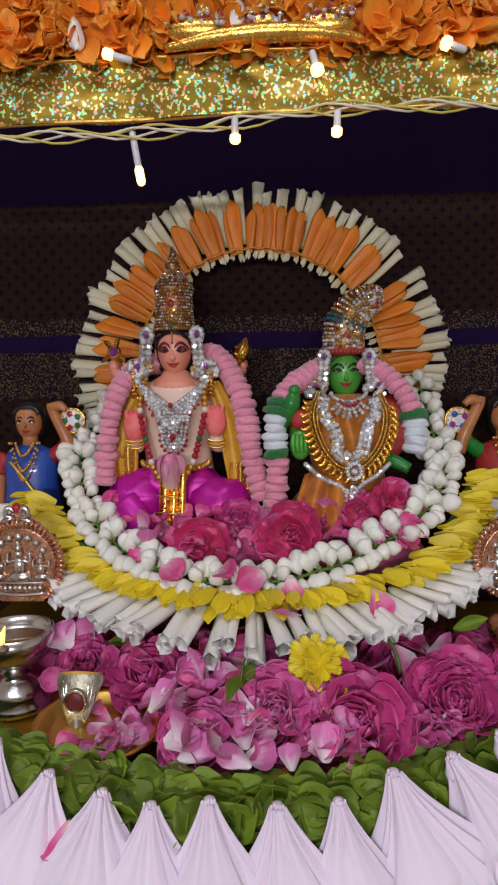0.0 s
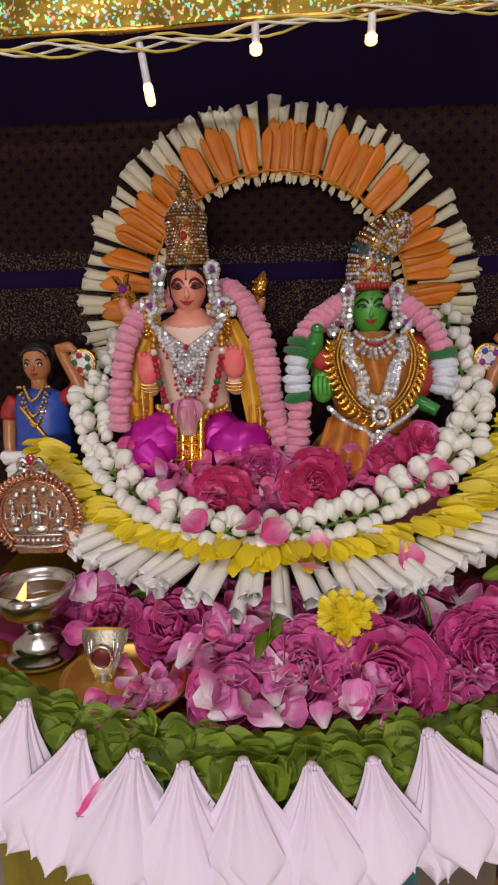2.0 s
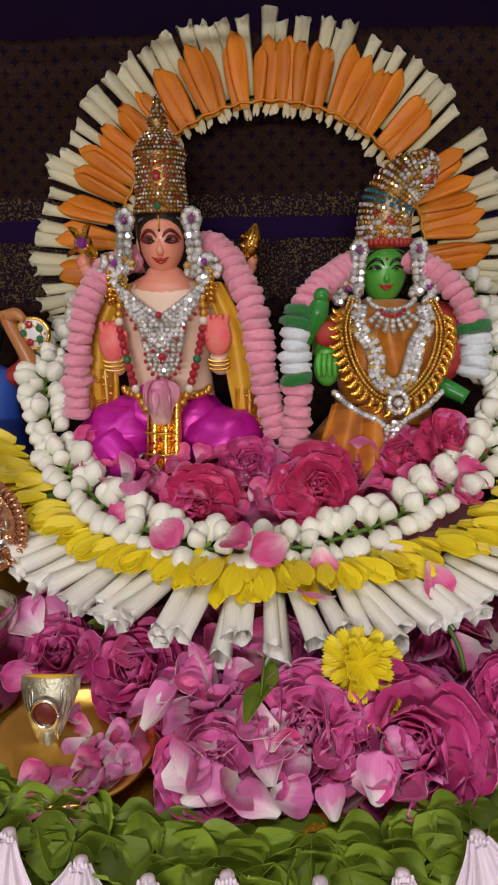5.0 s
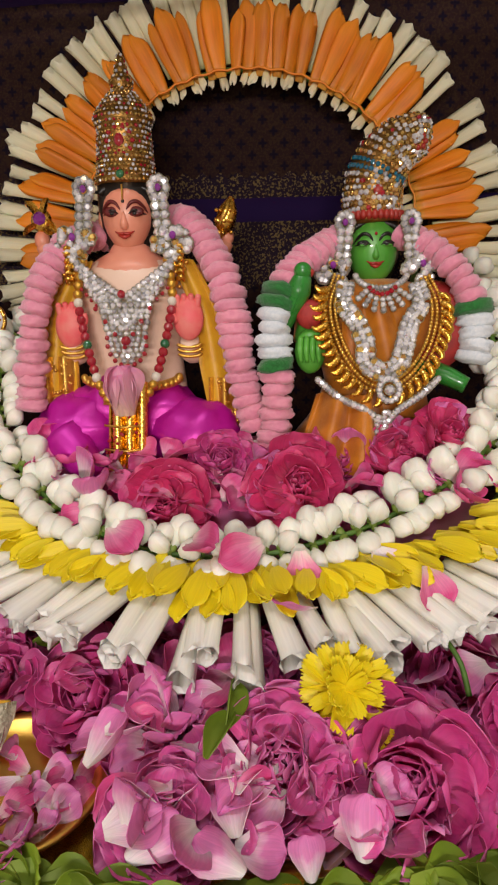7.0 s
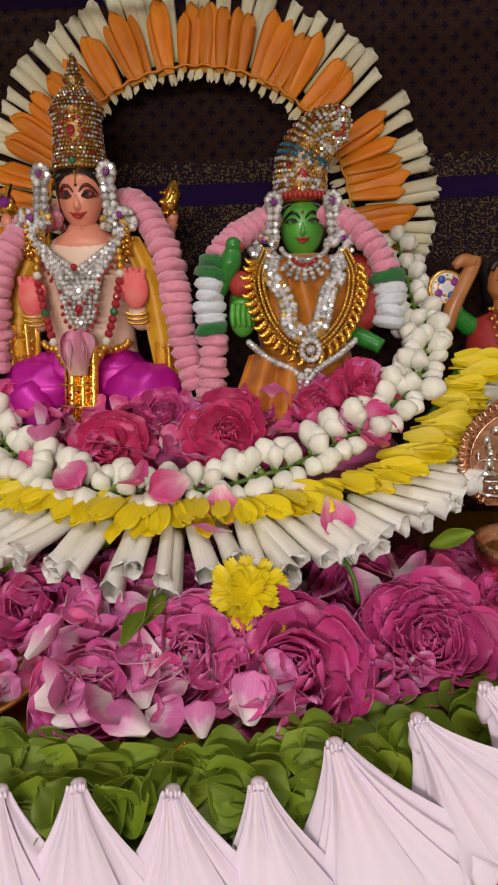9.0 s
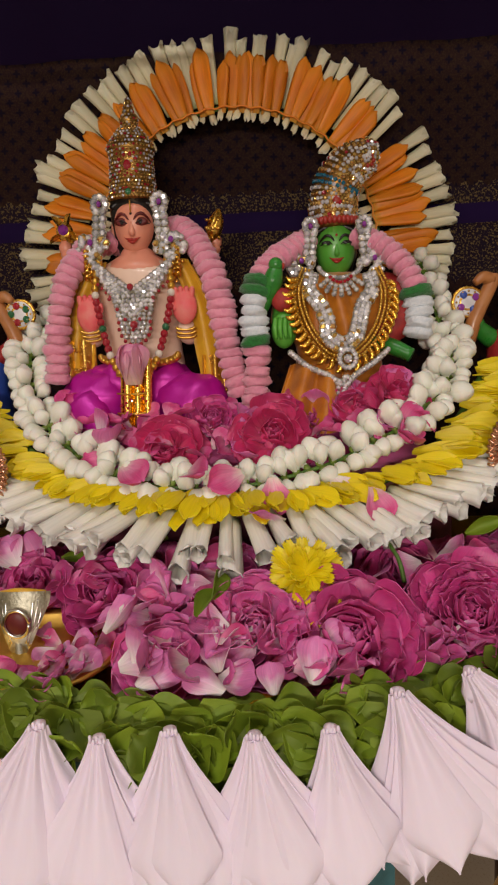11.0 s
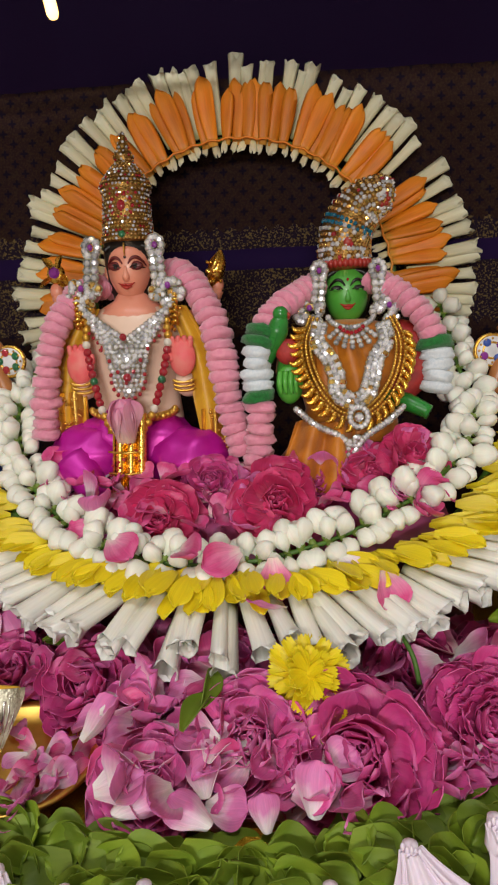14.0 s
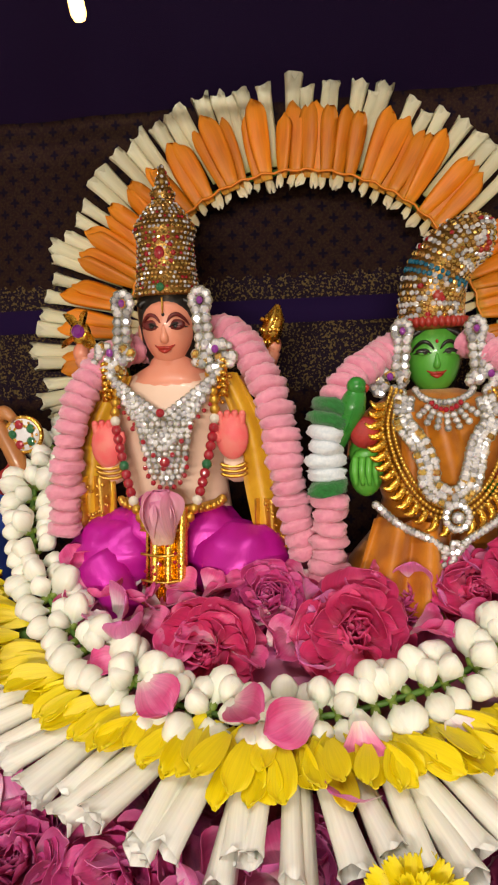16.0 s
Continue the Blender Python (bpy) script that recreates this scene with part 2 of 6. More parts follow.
def petal_mat(name, stops, vein=(0.8, 1.0), rough=0.45, sss=0.15, vary=0.15, island=False, veins=26.0, coat=0.0):
    """Colour runs along the petal from base to tip; fine veins run with it."""
    mt = mat(name, (0.5, 0.5, 0.5), rough=rough, bump=0.0, sss=sss, coat=coat)
    nt = mt.node_tree
    n, l = nt.nodes, nt.links
    bs = n["Principled BSDF"]
    uv = n.new("ShaderNodeUVMap")
    uv.uv_map = "UVMap"
    sp = n.new("ShaderNodeSeparateXYZ")
    l.new(uv.outputs[0], sp.inputs[0])
    tn = n.new("ShaderNodeTexNoise")
    tn.inputs["Scale"].default_value, tn.inputs["Detail"].default_value = 4.0, 3
    l.new(uv.outputs[0], tn.inputs["Vector"])
    ad = n.new("ShaderNodeMath")
    ad.operation = "MULTIPLY_ADD"
    ad.inputs[1].default_value = 0.35
    l.new(tn.outputs[0], ad.inputs[0])
    sb = n.new("ShaderNodeMath")
    sb.operation = "SUBTRACT"
    sb.inputs[1].default_value = 0.175
    l.new(sp.outputs[1], sb.inputs[0])
    l.new(sb.outputs[0], ad.inputs[2])
    cr = n.new("ShaderNodeValToRGB")
    e = cr.color_ramp.elements
    while len(e) < len(stops):
        e.new(0.5)
    for q, (p, c) in zip(e, stops):
        q.position, q.color = p, (*c, 1)
    l.new(ad.outputs[0], cr.inputs[0])
    mp = n.new("ShaderNodeMapping")
    mp.inputs["Scale"].default_value = (veins, 1.2, 1)
    l.new(uv.outputs[0], mp.inputs[0])
    tv = n.new("ShaderNodeTexNoise")
    tv.inputs["Scale"].default_value, tv.inputs["Detail"].default_value = 1.0, 3
    l.new(mp.outputs[0], tv.inputs["Vector"])
    hs = n.new("ShaderNodeHueSaturation")
    src = n.new("ShaderNodeNewGeometry").outputs["Random Per Island"] if island else n.new("ShaderNodeObjectInfo").outputs["Random"]
    mr = n.new("ShaderNodeMapRange")
    mr.inputs["To Min"].default_value, mr.inputs["To Max"].default_value = 1 - vary, 1 + vary
    l.new(src, mr.inputs[0])
    vr = n.new("ShaderNodeMapRange")
    vr.inputs["From Min"].default_value, vr.inputs["From Max"].default_value = 0.3, 0.7
    vr.inputs["To Min"].default_value, vr.inputs["To Max"].default_value = vein
    l.new(tv.outputs[0], vr.inputs[0])
    ml = n.new("ShaderNodeMath")
    ml.operation = "MULTIPLY"
    l.new(mr.outputs[0], ml.inputs[0])
    l.new(vr.outputs[0], ml.inputs[1])
    l.new(ml.outputs[0], hs.inputs["Value"])
    l.new(cr.outputs[0], hs.inputs["Color"])
    l.new(hs.outputs[0], bs.inputs["Base Color"])
    b = n.new("ShaderNodeBump")
    b.inputs["Strength"].default_value, b.inputs["Distance"].default_value = 0.35, 0.0006
    l.new(tv.outputs[0], b.inputs["Height"])
    l.new(b.outputs[0], bs.inputs["Normal"])
    return mt


M_rose = petal_mat("rose_petal", [(0.0, (0.85, 0.66, 0.62)), (0.18, (0.80, 0.26, 0.44)), (0.5, (0.70, 0.07, 0.25)), (1.0, (0.74, 0.12, 0.33))], vary=0.2)
M_rose_i = petal_mat("rose_petal_heap", [(0.0, (0.84, 0.50, 0.60)), (0.25, (0.78, 0.18, 0.42)), (0.6, (0.72, 0.09, 0.34)), (1.0, (0.80, 0.22, 0.47))], vary=0.28, island=True, sss=0.25)
M_rosedeep = petal_mat("rose_petal_deep", [(0.0, (0.72, 0.16, 0.36)), (0.5, (0.60, 0.045, 0.23)), (1.0, (0.70, 0.11, 0.34))], vary=0.25, island=True, sss=0.2)
M_rosepale = petal_mat("rose_petal_pale", [(0.0, (0.88, 0.80, 0.74)), (0.18, (0.86, 0.60, 0.68)), (0.42, (0.78, 0.22, 0.48)), (1.0, (0.74, 0.14, 0.42))], vary=0.18, sss=0.25)
M_crimson = petal_mat("crimson_petal", [(0.0, (0.66, 0.12, 0.22)), (0.4, (0.64, 0.03, 0.14)), (1.0, (0.70, 0.07, 0.22))], vary=0.2, island=True)
M_lotus = petal_mat("lotus_petal", [(0.0, (0.90, 0.78, 0.90)), (0.5, (0.92, 0.80, 0.92)), (1.0, (0.92, 0.82, 0.92))], vein=(0.96, 1.0), rough=0.38, vary=0.04, sss=0.1, veins=7)
M_leaf = petal_mat("leaf", [(0.0, (0.17, 0.245, 0.012)), (0.5, (0.135, 0.215, 0.009)), (1.0, (0.19, 0.285, 0.013))], vein=(0.92, 1.0), rough=0.62, vary=0.3, sss=0.08, veins=9)
M_tube = petal_mat("tuberose_white", [(0.0, (0.66, 0.68, 0.34)), (0.15, (0.86, 0.84, 0.70)), (0.6, (0.89, 0.87, 0.77)), (1.0, (0.90, 0.89, 0.83))], vein=(0.86, 1.0), vary=0.08)
M_tubearch = petal_mat("tuberose_cream", [(0.0, (0.60, 0.60, 0.26)), (0.2, (0.78, 0.70, 0.42)), (0.6, (0.84, 0.78, 0.52)), (1.0, (0.86, 0.82, 0.60))], vein=(0.80, 1.0), vary=0.12, veins=8)
M_orange = petal_mat("dyed_orange_petal", [(0.0, (0.82, 0.40, 0.06)), (0.15, (0.88, 0.27, 0.008)), (0.6, (0.86, 0.23, 0.006)), (1.0, (0.90, 0.29, 0.012))], vein=(0.72, 1.05), vary=0.18, rough=0.5, veins=9)
M_yellow = petal_mat("yellow_petal", [(0.0, (0.84, 0.66, 0.02)), (0.5, (0.88, 0.67, 0.010)), (1.0, (0.88, 0.70, 0.016))], vein=(0.85, 1.0), vary=0.1)
M_bud = petal_mat("jasmine_bud", [(0.0, (0.62, 0.68, 0.36)), (0.2, (0.85, 0.85, 0.70)), (1.0, (0.89, 0.89, 0.80))], vein=(0.92, 1.0), vary=0.06, sss=0.2)
M_marigold = petal_mat("orange_flower_petal", [(0.0, (0.95, 0.24, 0.008)), (0.6, (0.97, 0.31, 0.012)), (1.0, (0.97, 0.44, 0.05))], vary=0.2, island=True, sss=0.3)
M_cream = petal_mat("cream_bud", [(0.0, (0.78, 0.56, 0.20)), (0.4, (0.84, 0.72, 0.42)), (1.0, (0.84, 0.76, 0.55))], vary=0.12)
M_calyx = mat("calyx_green", (0.22, 0.30, 0.05), (0.12, 0.2, 0.03), rough=0.5)
M_stem = mat("stem_green", (0.10, 0.22, 0.03), (0.06, 0.14, 0.02), rough=0.45)
M_wool = mat("pink_wool", (0.86, 0.34, 0.45), (0.76, 0.25, 0.37), scale=160, rough=0.95, bump=1.0, bscale=900, sheen=0.5, vary=0.06)
M_woolw = mat("white_wool", (0.80, 0.85, 0.88), (0.66, 0.74, 0.80), scale=350, rough=0.95, bump=1.0, bscale=900, sheen=0.4)
M_woolg = mat("green_wool", (0.015, 0.20, 0.035), (0.01, 0.13, 0.02), scale=350, rough=0.95, bump=1.0, bscale=900, sheen=0.3)
M_skin = mat("painted_fair_clay", (0.80, 0.32, 0.21), (0.77, 0.28, 0.18), scale=25, rough=0.38, coat=0.25, sss=0.1)
M_chest = mat("painted_cream_clay", (0.84, 0.60, 0.46), (0.80, 0.56, 0.42), scale=25, rough=0.42, coat=0.2)
M_palm = mat("painted_red_palm", (0.80, 0.11, 0.12), (0.78, 0.20, 0.17), scale=90, rough=0.5)
M_black = mat("black_paint", (0.012, 0.009, 0.008), rough=0.35)
M_brow = mat("dark_red_paint", (0.16, 0.015, 0.015), rough=0.45)
M_lip = mat("red_paint", (0.42, 0.03, 0.02), rough=0.4)
M_eye = mat("eye_paint", (0.85, 0.82, 0.78), rough=0.3)
M_green = mat("green_painted_clay", (0.10, 0.42, 0.05), (0.07, 0.34, 0.04), scale=30, rough=0.35, coat=0.3)
M_greend = mat("green_lacquer", (0.02, 0.24, 0.03), (0.015, 0.16, 0.02), scale=80, rough=0.3, coat=0.3)
M_brown = mat("brown_painted_clay", (0.52, 0.22, 0.075), (0.40, 0.15, 0.045), scale=40, rough=0.35, coat=0.3)
M_blue = mat("blue_painted_clay", (0.03, 0.09, 0.42), (0.02, 0.06, 0.32), scale=50, rough=0.4, coat=0.2)
M_red = mat("red_cloth", (0.40, 0.025, 0.02), (0.28, 0.015, 0.015), scale=140, rough=0.6, bump=0.3, bscale=900)
M_gold = mat("gold_foil", (0.90, 0.58, 0.13), (0.72, 0.40, 0.06), scale=120, rough=0.26, metal=1.0, bump=0.35, bscale=500)
M_goldp = mat("gold_paint", (0.82, 0.53, 0.12), (0.6, 0.34, 0.05), scale=120, rough=0.33, metal=0.85, bump=0.3, bscale=600)
M_brass = mat("brass", (0.90, 0.58, 0.14), (0.72, 0.42, 0.08), scale=30, rough=0.36, metal=1.0, bump=0.05, bscale=150)
M_silver = mat("silver_metal", (0.78, 0.78, 0.76), (0.62, 0.60, 0.56), scale=40, rough=0.2, metal=1.0)
M_copper = mat("copper_silver_relief", (0.80, 0.46, 0.30), (0.62, 0.34, 0.2), scale=70, rough=0.28, metal=1.0, bump=0.3, bscale=300)
M_oldsil = mat("antique_silver", (0.66, 0.64, 0.50), (0.38, 0.36, 0.26), scale=150, rough=0.45, metal=1.0, bump=0.8, bscale=500)
M_stone = mat("clear_stone", (0.95, 0.95, 0.97), (0.70, 0.74, 0.82), scale=200, rough=0.12, metal=0.55, coat=1.0, vary=0.35, island=True, rvar=0.06)
M_stone_o = mat("set_clear_stone", (0.95, 0.95, 0.97), (0.62, 0.66, 0.76), scale=2, rough=0.12, metal=0.55, coat=1.0, vary=0.4, rvar=0.06)
M_gold_o = mat("set_gold_stone", (0.85, 0.55, 0.16), (0.6, 0.36, 0.09), scale=2, rough=0.12, metal=0.8, coat=1.0, vary=0.3, rvar=0.05)
M_ruby = mat("red_stone", (0.42, 0.012, 0.03), (0.3, 0.01, 0.02), rough=0.1, coat=1.0, rvar=0.05)
M_purple = mat("purple_stone", (0.30, 0.04, 0.34), (0.2, 0.02, 0.24), rough=0.08, coat=1.0, rvar=0.05)
M_teal = mat("blue_stone", (0.01, 0.16, 0.26), rough=0.1, coat=1.0, rvar=0.05)
M_emer = mat("green_stone", (0.01, 0.14, 0.05), rough=0.1, coat=1.0, rvar=0.05)
M_pearl = mat("pearl", (0.85, 0.78, 0.66), rough=0.25, coat=0.6)
M_silk = mat("magenta_silk", (0.62, 0.014, 0.42), (0.48, 0.006, 0.28), scale=35, rough=0.34, metal=0.3, bump=0.25, bscale=1200, sheen=0.0, stretch=(1, 1, 0.3))
M_ysilk = mat("yellow_silk", (0.72, 0.40, 0.02), (0.60, 0.30, 0.012), scale=60, rough=0.4, bump=0.25, bscale=1200, sheen=0.2)
M_osilk = mat("ochre_silk", (0.60, 0.20, 0.008), (0.42, 0.12, 0.005), scale=60, rough=0.42, bump=0.3, bscale=1200, sheen=0.2)
M_wire = mat("cream_wire", (0.78, 0.74, 0.58), (0.65, 0.60, 0.42), rough=0.4)
M_wirey = mat("yellow_wire", (0.66, 0.56, 0.10), (0.5, 0.42, 0.06), rough=0.4)
M_bulb = mat("lit_bulb", (1.0, 0.8, 0.4), rough=0.2, emit=((1.0, 0.60, 0.16), 5.0))
M_socket = mat("white_socket", (0.80, 0.80, 0.82), rough=0.35)
M_flame = mat("flame", (1.0, 0.6, 0.2), rough=0.5, emit=((1.0, 0.45, 0.08), 4.0))
M_oil = mat("lamp_oil", (0.40, 0.22, 0.03), (0.3, 0.15, 0.02), rough=0.08, coat=0.6)
M_wall = mat("wall_paint", (0.70, 0.64, 0.54), (0.66, 0.60, 0.50), scale=3, rough=0.8, bump=0.1, bscale=120)
M_floor = mat("floor_tile", (0.45, 0.38, 0.30), (0.38, 0.32, 0.26), scale=4, rough=0.3)
M_ceil = mat("ceiling_paint", (0.8, 0.78, 0.74), scale=3, rough=0.85)
M_tealcloth = mat("teal_cloth", (0.045, 0.16, 0.18), (0.035, 0.12, 0.14), scale=90, rough=0.75, bump=0.3, bscale=900)
M_wood = mat("dark_wood", (0.07, 0.022, 0.012), (0.04, 0.012, 0.008), scale=12, rough=0.35, stretch=(1, 1, 8))
M_olive = mat("olive_cloth", (0.30, 0.24, 0.02), (0.22, 0.17, 0.015), scale=40, rough=0.7)
M_gcloth = mat("gold_glitter_cloth", (0.72, 0.44, 0.04), (0.5, 0.28, 0.02), scale=900, rough=0.3, metal=0.9, bump=1.0, bscale=1500)
M_crownsh = mat("antique_gold", (0.34, 0.19, 0.05), (0.20, 0.10, 0.025), scale=150, rough=0.35, metal=0.9, bump=0.5, bscale=500)
M_goldst = mat("gold_stone", (0.80, 0.52, 0.16), (0.55, 0.33, 0.09), scale=200, rough=0.12, metal=0.8, coat=1.0, vary=0.3, island=True, rvar=0.05)
M_maroon = mat("maroon_cloth", (0.12, 0.012, 0.03), (0.08, 0.008, 0.02), scale=60, rough=0.7)


def brocade():
    """Brown-gold brocade with staggered four-petal motifs, gold-speckled borders and a plain violet band."""
    mt = mat("brocade", (0.1, 0.1, 0.1), rough=0.7, bump=0.25, bscale=1500)
    nt = mt.node_tree
    n, l = nt.nodes, nt.links
    bs = n["Principled BSDF"]
    tc = n.new("ShaderNodeTexCoord")
    sp = n.new("ShaderNodeSeparateXYZ")
    l.new(tc.outputs["Object"], sp.inputs[0])

    def mth(op, a, b=None, c=None):
        q = n.new("ShaderNodeMath")
        q.operation = op
        for k, val in enumerate((a, b, c)):
            if val is None:
                continue
            if isinstance(val, (int, float)):
                q.inputs[k].default_value = val
            else:
                l.new(val, q.inputs[k])
        return q.outputs[0]

    def mix(f, a, b):
        q = n.new("ShaderNodeMix")
        q.data_type = "RGBA"
        l.new(f, q.inputs["Factor"])
        for key, val in (("A", a), ("B", b)):
            if isinstance(val, tuple):
                q.inputs[key].default_value = (*val, 1)
            else:
                l.new(val, q.inputs[key])
        return q.outputs["Result"]

    x, z = sp.outputs[0], sp.outputs[2]

    def lattice(ox, oz):
        a = mth("SUBTRACT", mth("FRACT", mth("MULTIPLY_ADD", x, 1 / 0.0225, ox)), 0.5)
        b = mth("SUBTRACT", mth("FRACT", mth("MULTIPLY_ADD", z, 1 / 0.0225, oz)), 0.5)
        r = mth("SQRT", mth("ADD", mth("MULTIPLY", a, a), mth("MULTIPLY", b, b)))
        th = mth("ARCTAN2", b, a)
        lobe = mth("MULTIPLY_ADD", mth("COSINE", mth("MULTIPLY", th, 4.0)), 0.06, 0.19)
        return mth("SMOOTH_MIN", mth("MULTIPLY", mth("SUBTRACT", lobe, r), 14.0), 1.0, 0.3)

    mo = mth("MAXIMUM", lattice(0.0, 0.0), lattice(0.5, 0.5))
    mo = mth("MINIMUM", mth("MAXIMUM", mo, 0.0), 1.0)
    tn = n.new("ShaderNodeTexNoise")
    tn.inputs["Scale"].default_value, tn.inputs["Detail"].default_value = 420, 3
    l.new(tc.outputs["Object"], tn.inputs["Vector"])
    tl = n.new("ShaderNodeTexNoise")
    tl.inputs["Scale"].default_value = 9
    l.new(tc.outputs["Object"], tl.inputs["Vector"])
    speck = mth("GREATER_THAN", tn.outputs[0], 0.53)
    ground = mix(tl.outputs[0], (0.025, 0.011, 0.0052), (0.018, 0.0052, 0.0105))
    ground = mix(mth("MULTIPLY", speck, 0.5), ground, (0.040, 0.022, 0.009))
    body = mix(mo, ground, (0.005, 0.002, 0.010))
    border = mix(mth("GREATER_THAN", tn.outputs[0], 0.56), (0.014, 0.007, 0.016), (0.13, 0.088, 0.034))

    def band(lo, hi):
        return mth("MULTIPLY", mth("GREATER_THAN", z, lo), mth("LESS_THAN", z, hi))

    wob = mth("MULTIPLY_ADD", mth("SINE", mth("MULTIPLY", x, 340.0)), 0.003, 0.0)
    zz = mth("ADD", z, wob)
    ragged = mth("MULTIPLY", mth("GREATER_THAN", zz, 1.182), mth("LESS_THAN", zz, 1.297))
    body = mix(ragged, body, border)
    body = mix(band(1.250, 1.274), body, (0.014, 0.004, 0.042))
    upper = mth("GREATER_THAN", z, 1.462)
    body = mix(upper, body, (0.013, 0.0035, 0.030))
    l.new(body, bs.inputs["Base Color"])
    bs.inputs["Specular IOR Level"].default_value = 0.12
    bs.inputs["Metallic"].default_value = 0.35
    return mt


M_brocade = brocade()


def hologram():
    """Gold sequin foil with small facets; its coloured glints are painted into the base colour."""
    mt = mat("hologram_foil", (0.62, 0.42, 0.05), (0.42, 0.30, 0.03), scale=60, rough=0.42, metal=0.75)
    nt = mt.node_tree
    n, l = nt.nodes, nt.links
    bs = n["Principled BSDF"]
    tc = n.new("ShaderNodeTexCoord")
    vo = n.new("ShaderNodeTexVoronoi")
    vo.inputs["Scale"].default_value = 430
    l.new(tc.outputs["Object"], vo.inputs["Vector"])
    lum = n.new("ShaderNodeSeparateColor")
    l.new(vo.outputs["Color"], lum.inputs[0])
    hue = n.new("ShaderNodeMapRange")
    hue.inputs["To Min"].default_value, hue.inputs["To Max"].default_value = 0.02, 0.58
    pw = n.new("ShaderNodeMath")
    pw.operation = "POWER"
    pw.inputs[1].default_value = 1.7
    l.new(lum.outputs[1], pw.inputs[0])
    l.new(pw.outputs[0], hue.inputs[0])
    hs = n.new("ShaderNodeCombineColor")
    hs.mode = "HSV"
    hs.inputs[1].default_value, hs.inputs[2].default_value = 0.72, 0.95
    l.new(hue.outputs[0], hs.inputs[0])
    # cells above the threshold take a painted glint hue
    gt = n.new("ShaderNodeMath")
    gt.operation = "GREATER_THAN"
    gt.inputs[1].default_value = 0.74
    l.new(lum.outputs[2], gt.inputs[0])
    mx = n.new("ShaderNodeMix")
    mx.data_type = "RGBA"
    l.new(gt.outputs[0], mx.inputs["Factor"])
    mx.inputs["A"].default_value = (0.26, 0.17, 0.012, 1)
    l.new(hs.outputs[0], mx.inputs["B"])
    l.new(mx.outputs["Result"], bs.inputs["Base Color"])
    nm = n.new("ShaderNodeBump")
    nm.inputs["Strength"].default_value, nm.inputs["Distance"].default_value = 0.9, 0.002
    l.new(lum.outputs[0], nm.inputs["Height"])
    l.new(nm.outputs[0], bs.inputs["Normal"])
    return mt


M_holo = hologram()


# ---------- room ----------
def box(name, lo, hi, mt, label, category, kind="structure", bevel=0.0):
    bm = bmesh.new()
    bmesh.ops.create_cube(bm, size=1)
    for v in bm.verts:
        v.co = Vector([(a + b) / 2 + c * (b - a) for a, b, c in zip(lo, hi, v.co)])
    if bevel:
        bmesh.ops.bevel(bm, geom=bm.edges[:], offset=bevel, segments=2, affect="EDGES")
    me = bpy.data.meshes.new(name)
    bm.to_mesh(me)
    bm.free()
    me.materials.append(mt)
    return tagged(new(name, me), label, category, kind=kind)


box("floor", (-1.9, -2.1, -0.1), (1.9, 1.5, 0.0), M_floor, "plain beige tiled floor of the room", "floor")
box("ceiling", (-1.9, -2.1, 2.7), (1.9, 1.5, 2.8), M_ceil, "plain off-white painted ceiling", "ceiling")
box("wall_north", (-2.0, 1.4, 0.0), (2.0, 1.55, 2.7), M_wall, "cream painted wall behind the shrine", "wall")
box("wall_south", (-2.0, -2.15, 0.0), (2.0, -2.0, 2.7), M_wall, "cream painted wall facing the shrine", "wall")
box("wall_west", (-2.0, -2.0, 0.0), (-1.9, 1.4, 2.7), M_wall, "cream painted side wall of the room", "wall")
box("wall_east", (1.9, -2.0, 0.0), (2.0, 1.4, 2.7), M_wall, "cream painted side wall of the room", "wall")

# the ceiling batten is an unseen addition that goes with the overhead fill
for loc, lab in (((-0.1, -1.975, 1.42), "white tube light batten fixed on the wall"), ((-0.15, -0.35, 2.675), "unseen white tube light batten added under the ceiling as fill light")):
    tl = thing("tube_light", loc, lab, "lamp", group="tube lights")
    b = Build()
    b.add(loft([(0, 0, -0.025, 0.62, 0.02), (0, 0, 0.025, 0.62, 0.02)], 24))
    piece("batten", b.mesh("batten", M_socket), tl, Matrix.Translation(loc))

# backdrop cloth with soft folds
def cloth_fn(u, v):
    x = -0.75 + 1.5 * u
    z = 0.8 + 1.0 * v
    y = 0.992 + 0.0022 * math.sin(x * 23 + 1.5) + 0.002 * math.sin(x * 61 + z * 7) + 0.003 * nz((x, z, 0), 6, 3)
    y -= 0.006 * math.exp(-((z - 1.262) / 0.006) ** 2)
    return (x, y, z)


b = Build()
b.add(sheet(cloth_fn, 120, 90, -0.002))
solid("brocade_curtain", b, M_brocade, "purple and brown brocade curtain with gold specked borders", "curtain")

# ---------- table ----------
FR = 0.50


def front_y(x):
    """The curved front edge of the offering table."""
    return 0.490 + 0.90 * x * x + 2.0 * x ** 4


table = thing("altar_table", (0, 0.75, 0), "dark wooden altar table with rounded front edge", "table")
b = Build()
xs = np.linspace(-0.42, 0.42, 29)
rim = [(x, front_y(x) + 0.03) for x in xs] + [(0.42, 1.0), (-0.42, 1.0)]
k = len(rim)
vv = [(x, y, 0.845) for x, y in rim] + [(x, y, 0.868) for x, y in rim]
b.add((vv, [tuple(reversed(range(k))), tuple(range(k, 2 * k))] + [(i, (i + 1) % k, (i + 1) % k + k, i + k) for i in range(k)], None), smooth=False)
piece("tabletop", b.mesh("tabletop", M_wood), table)
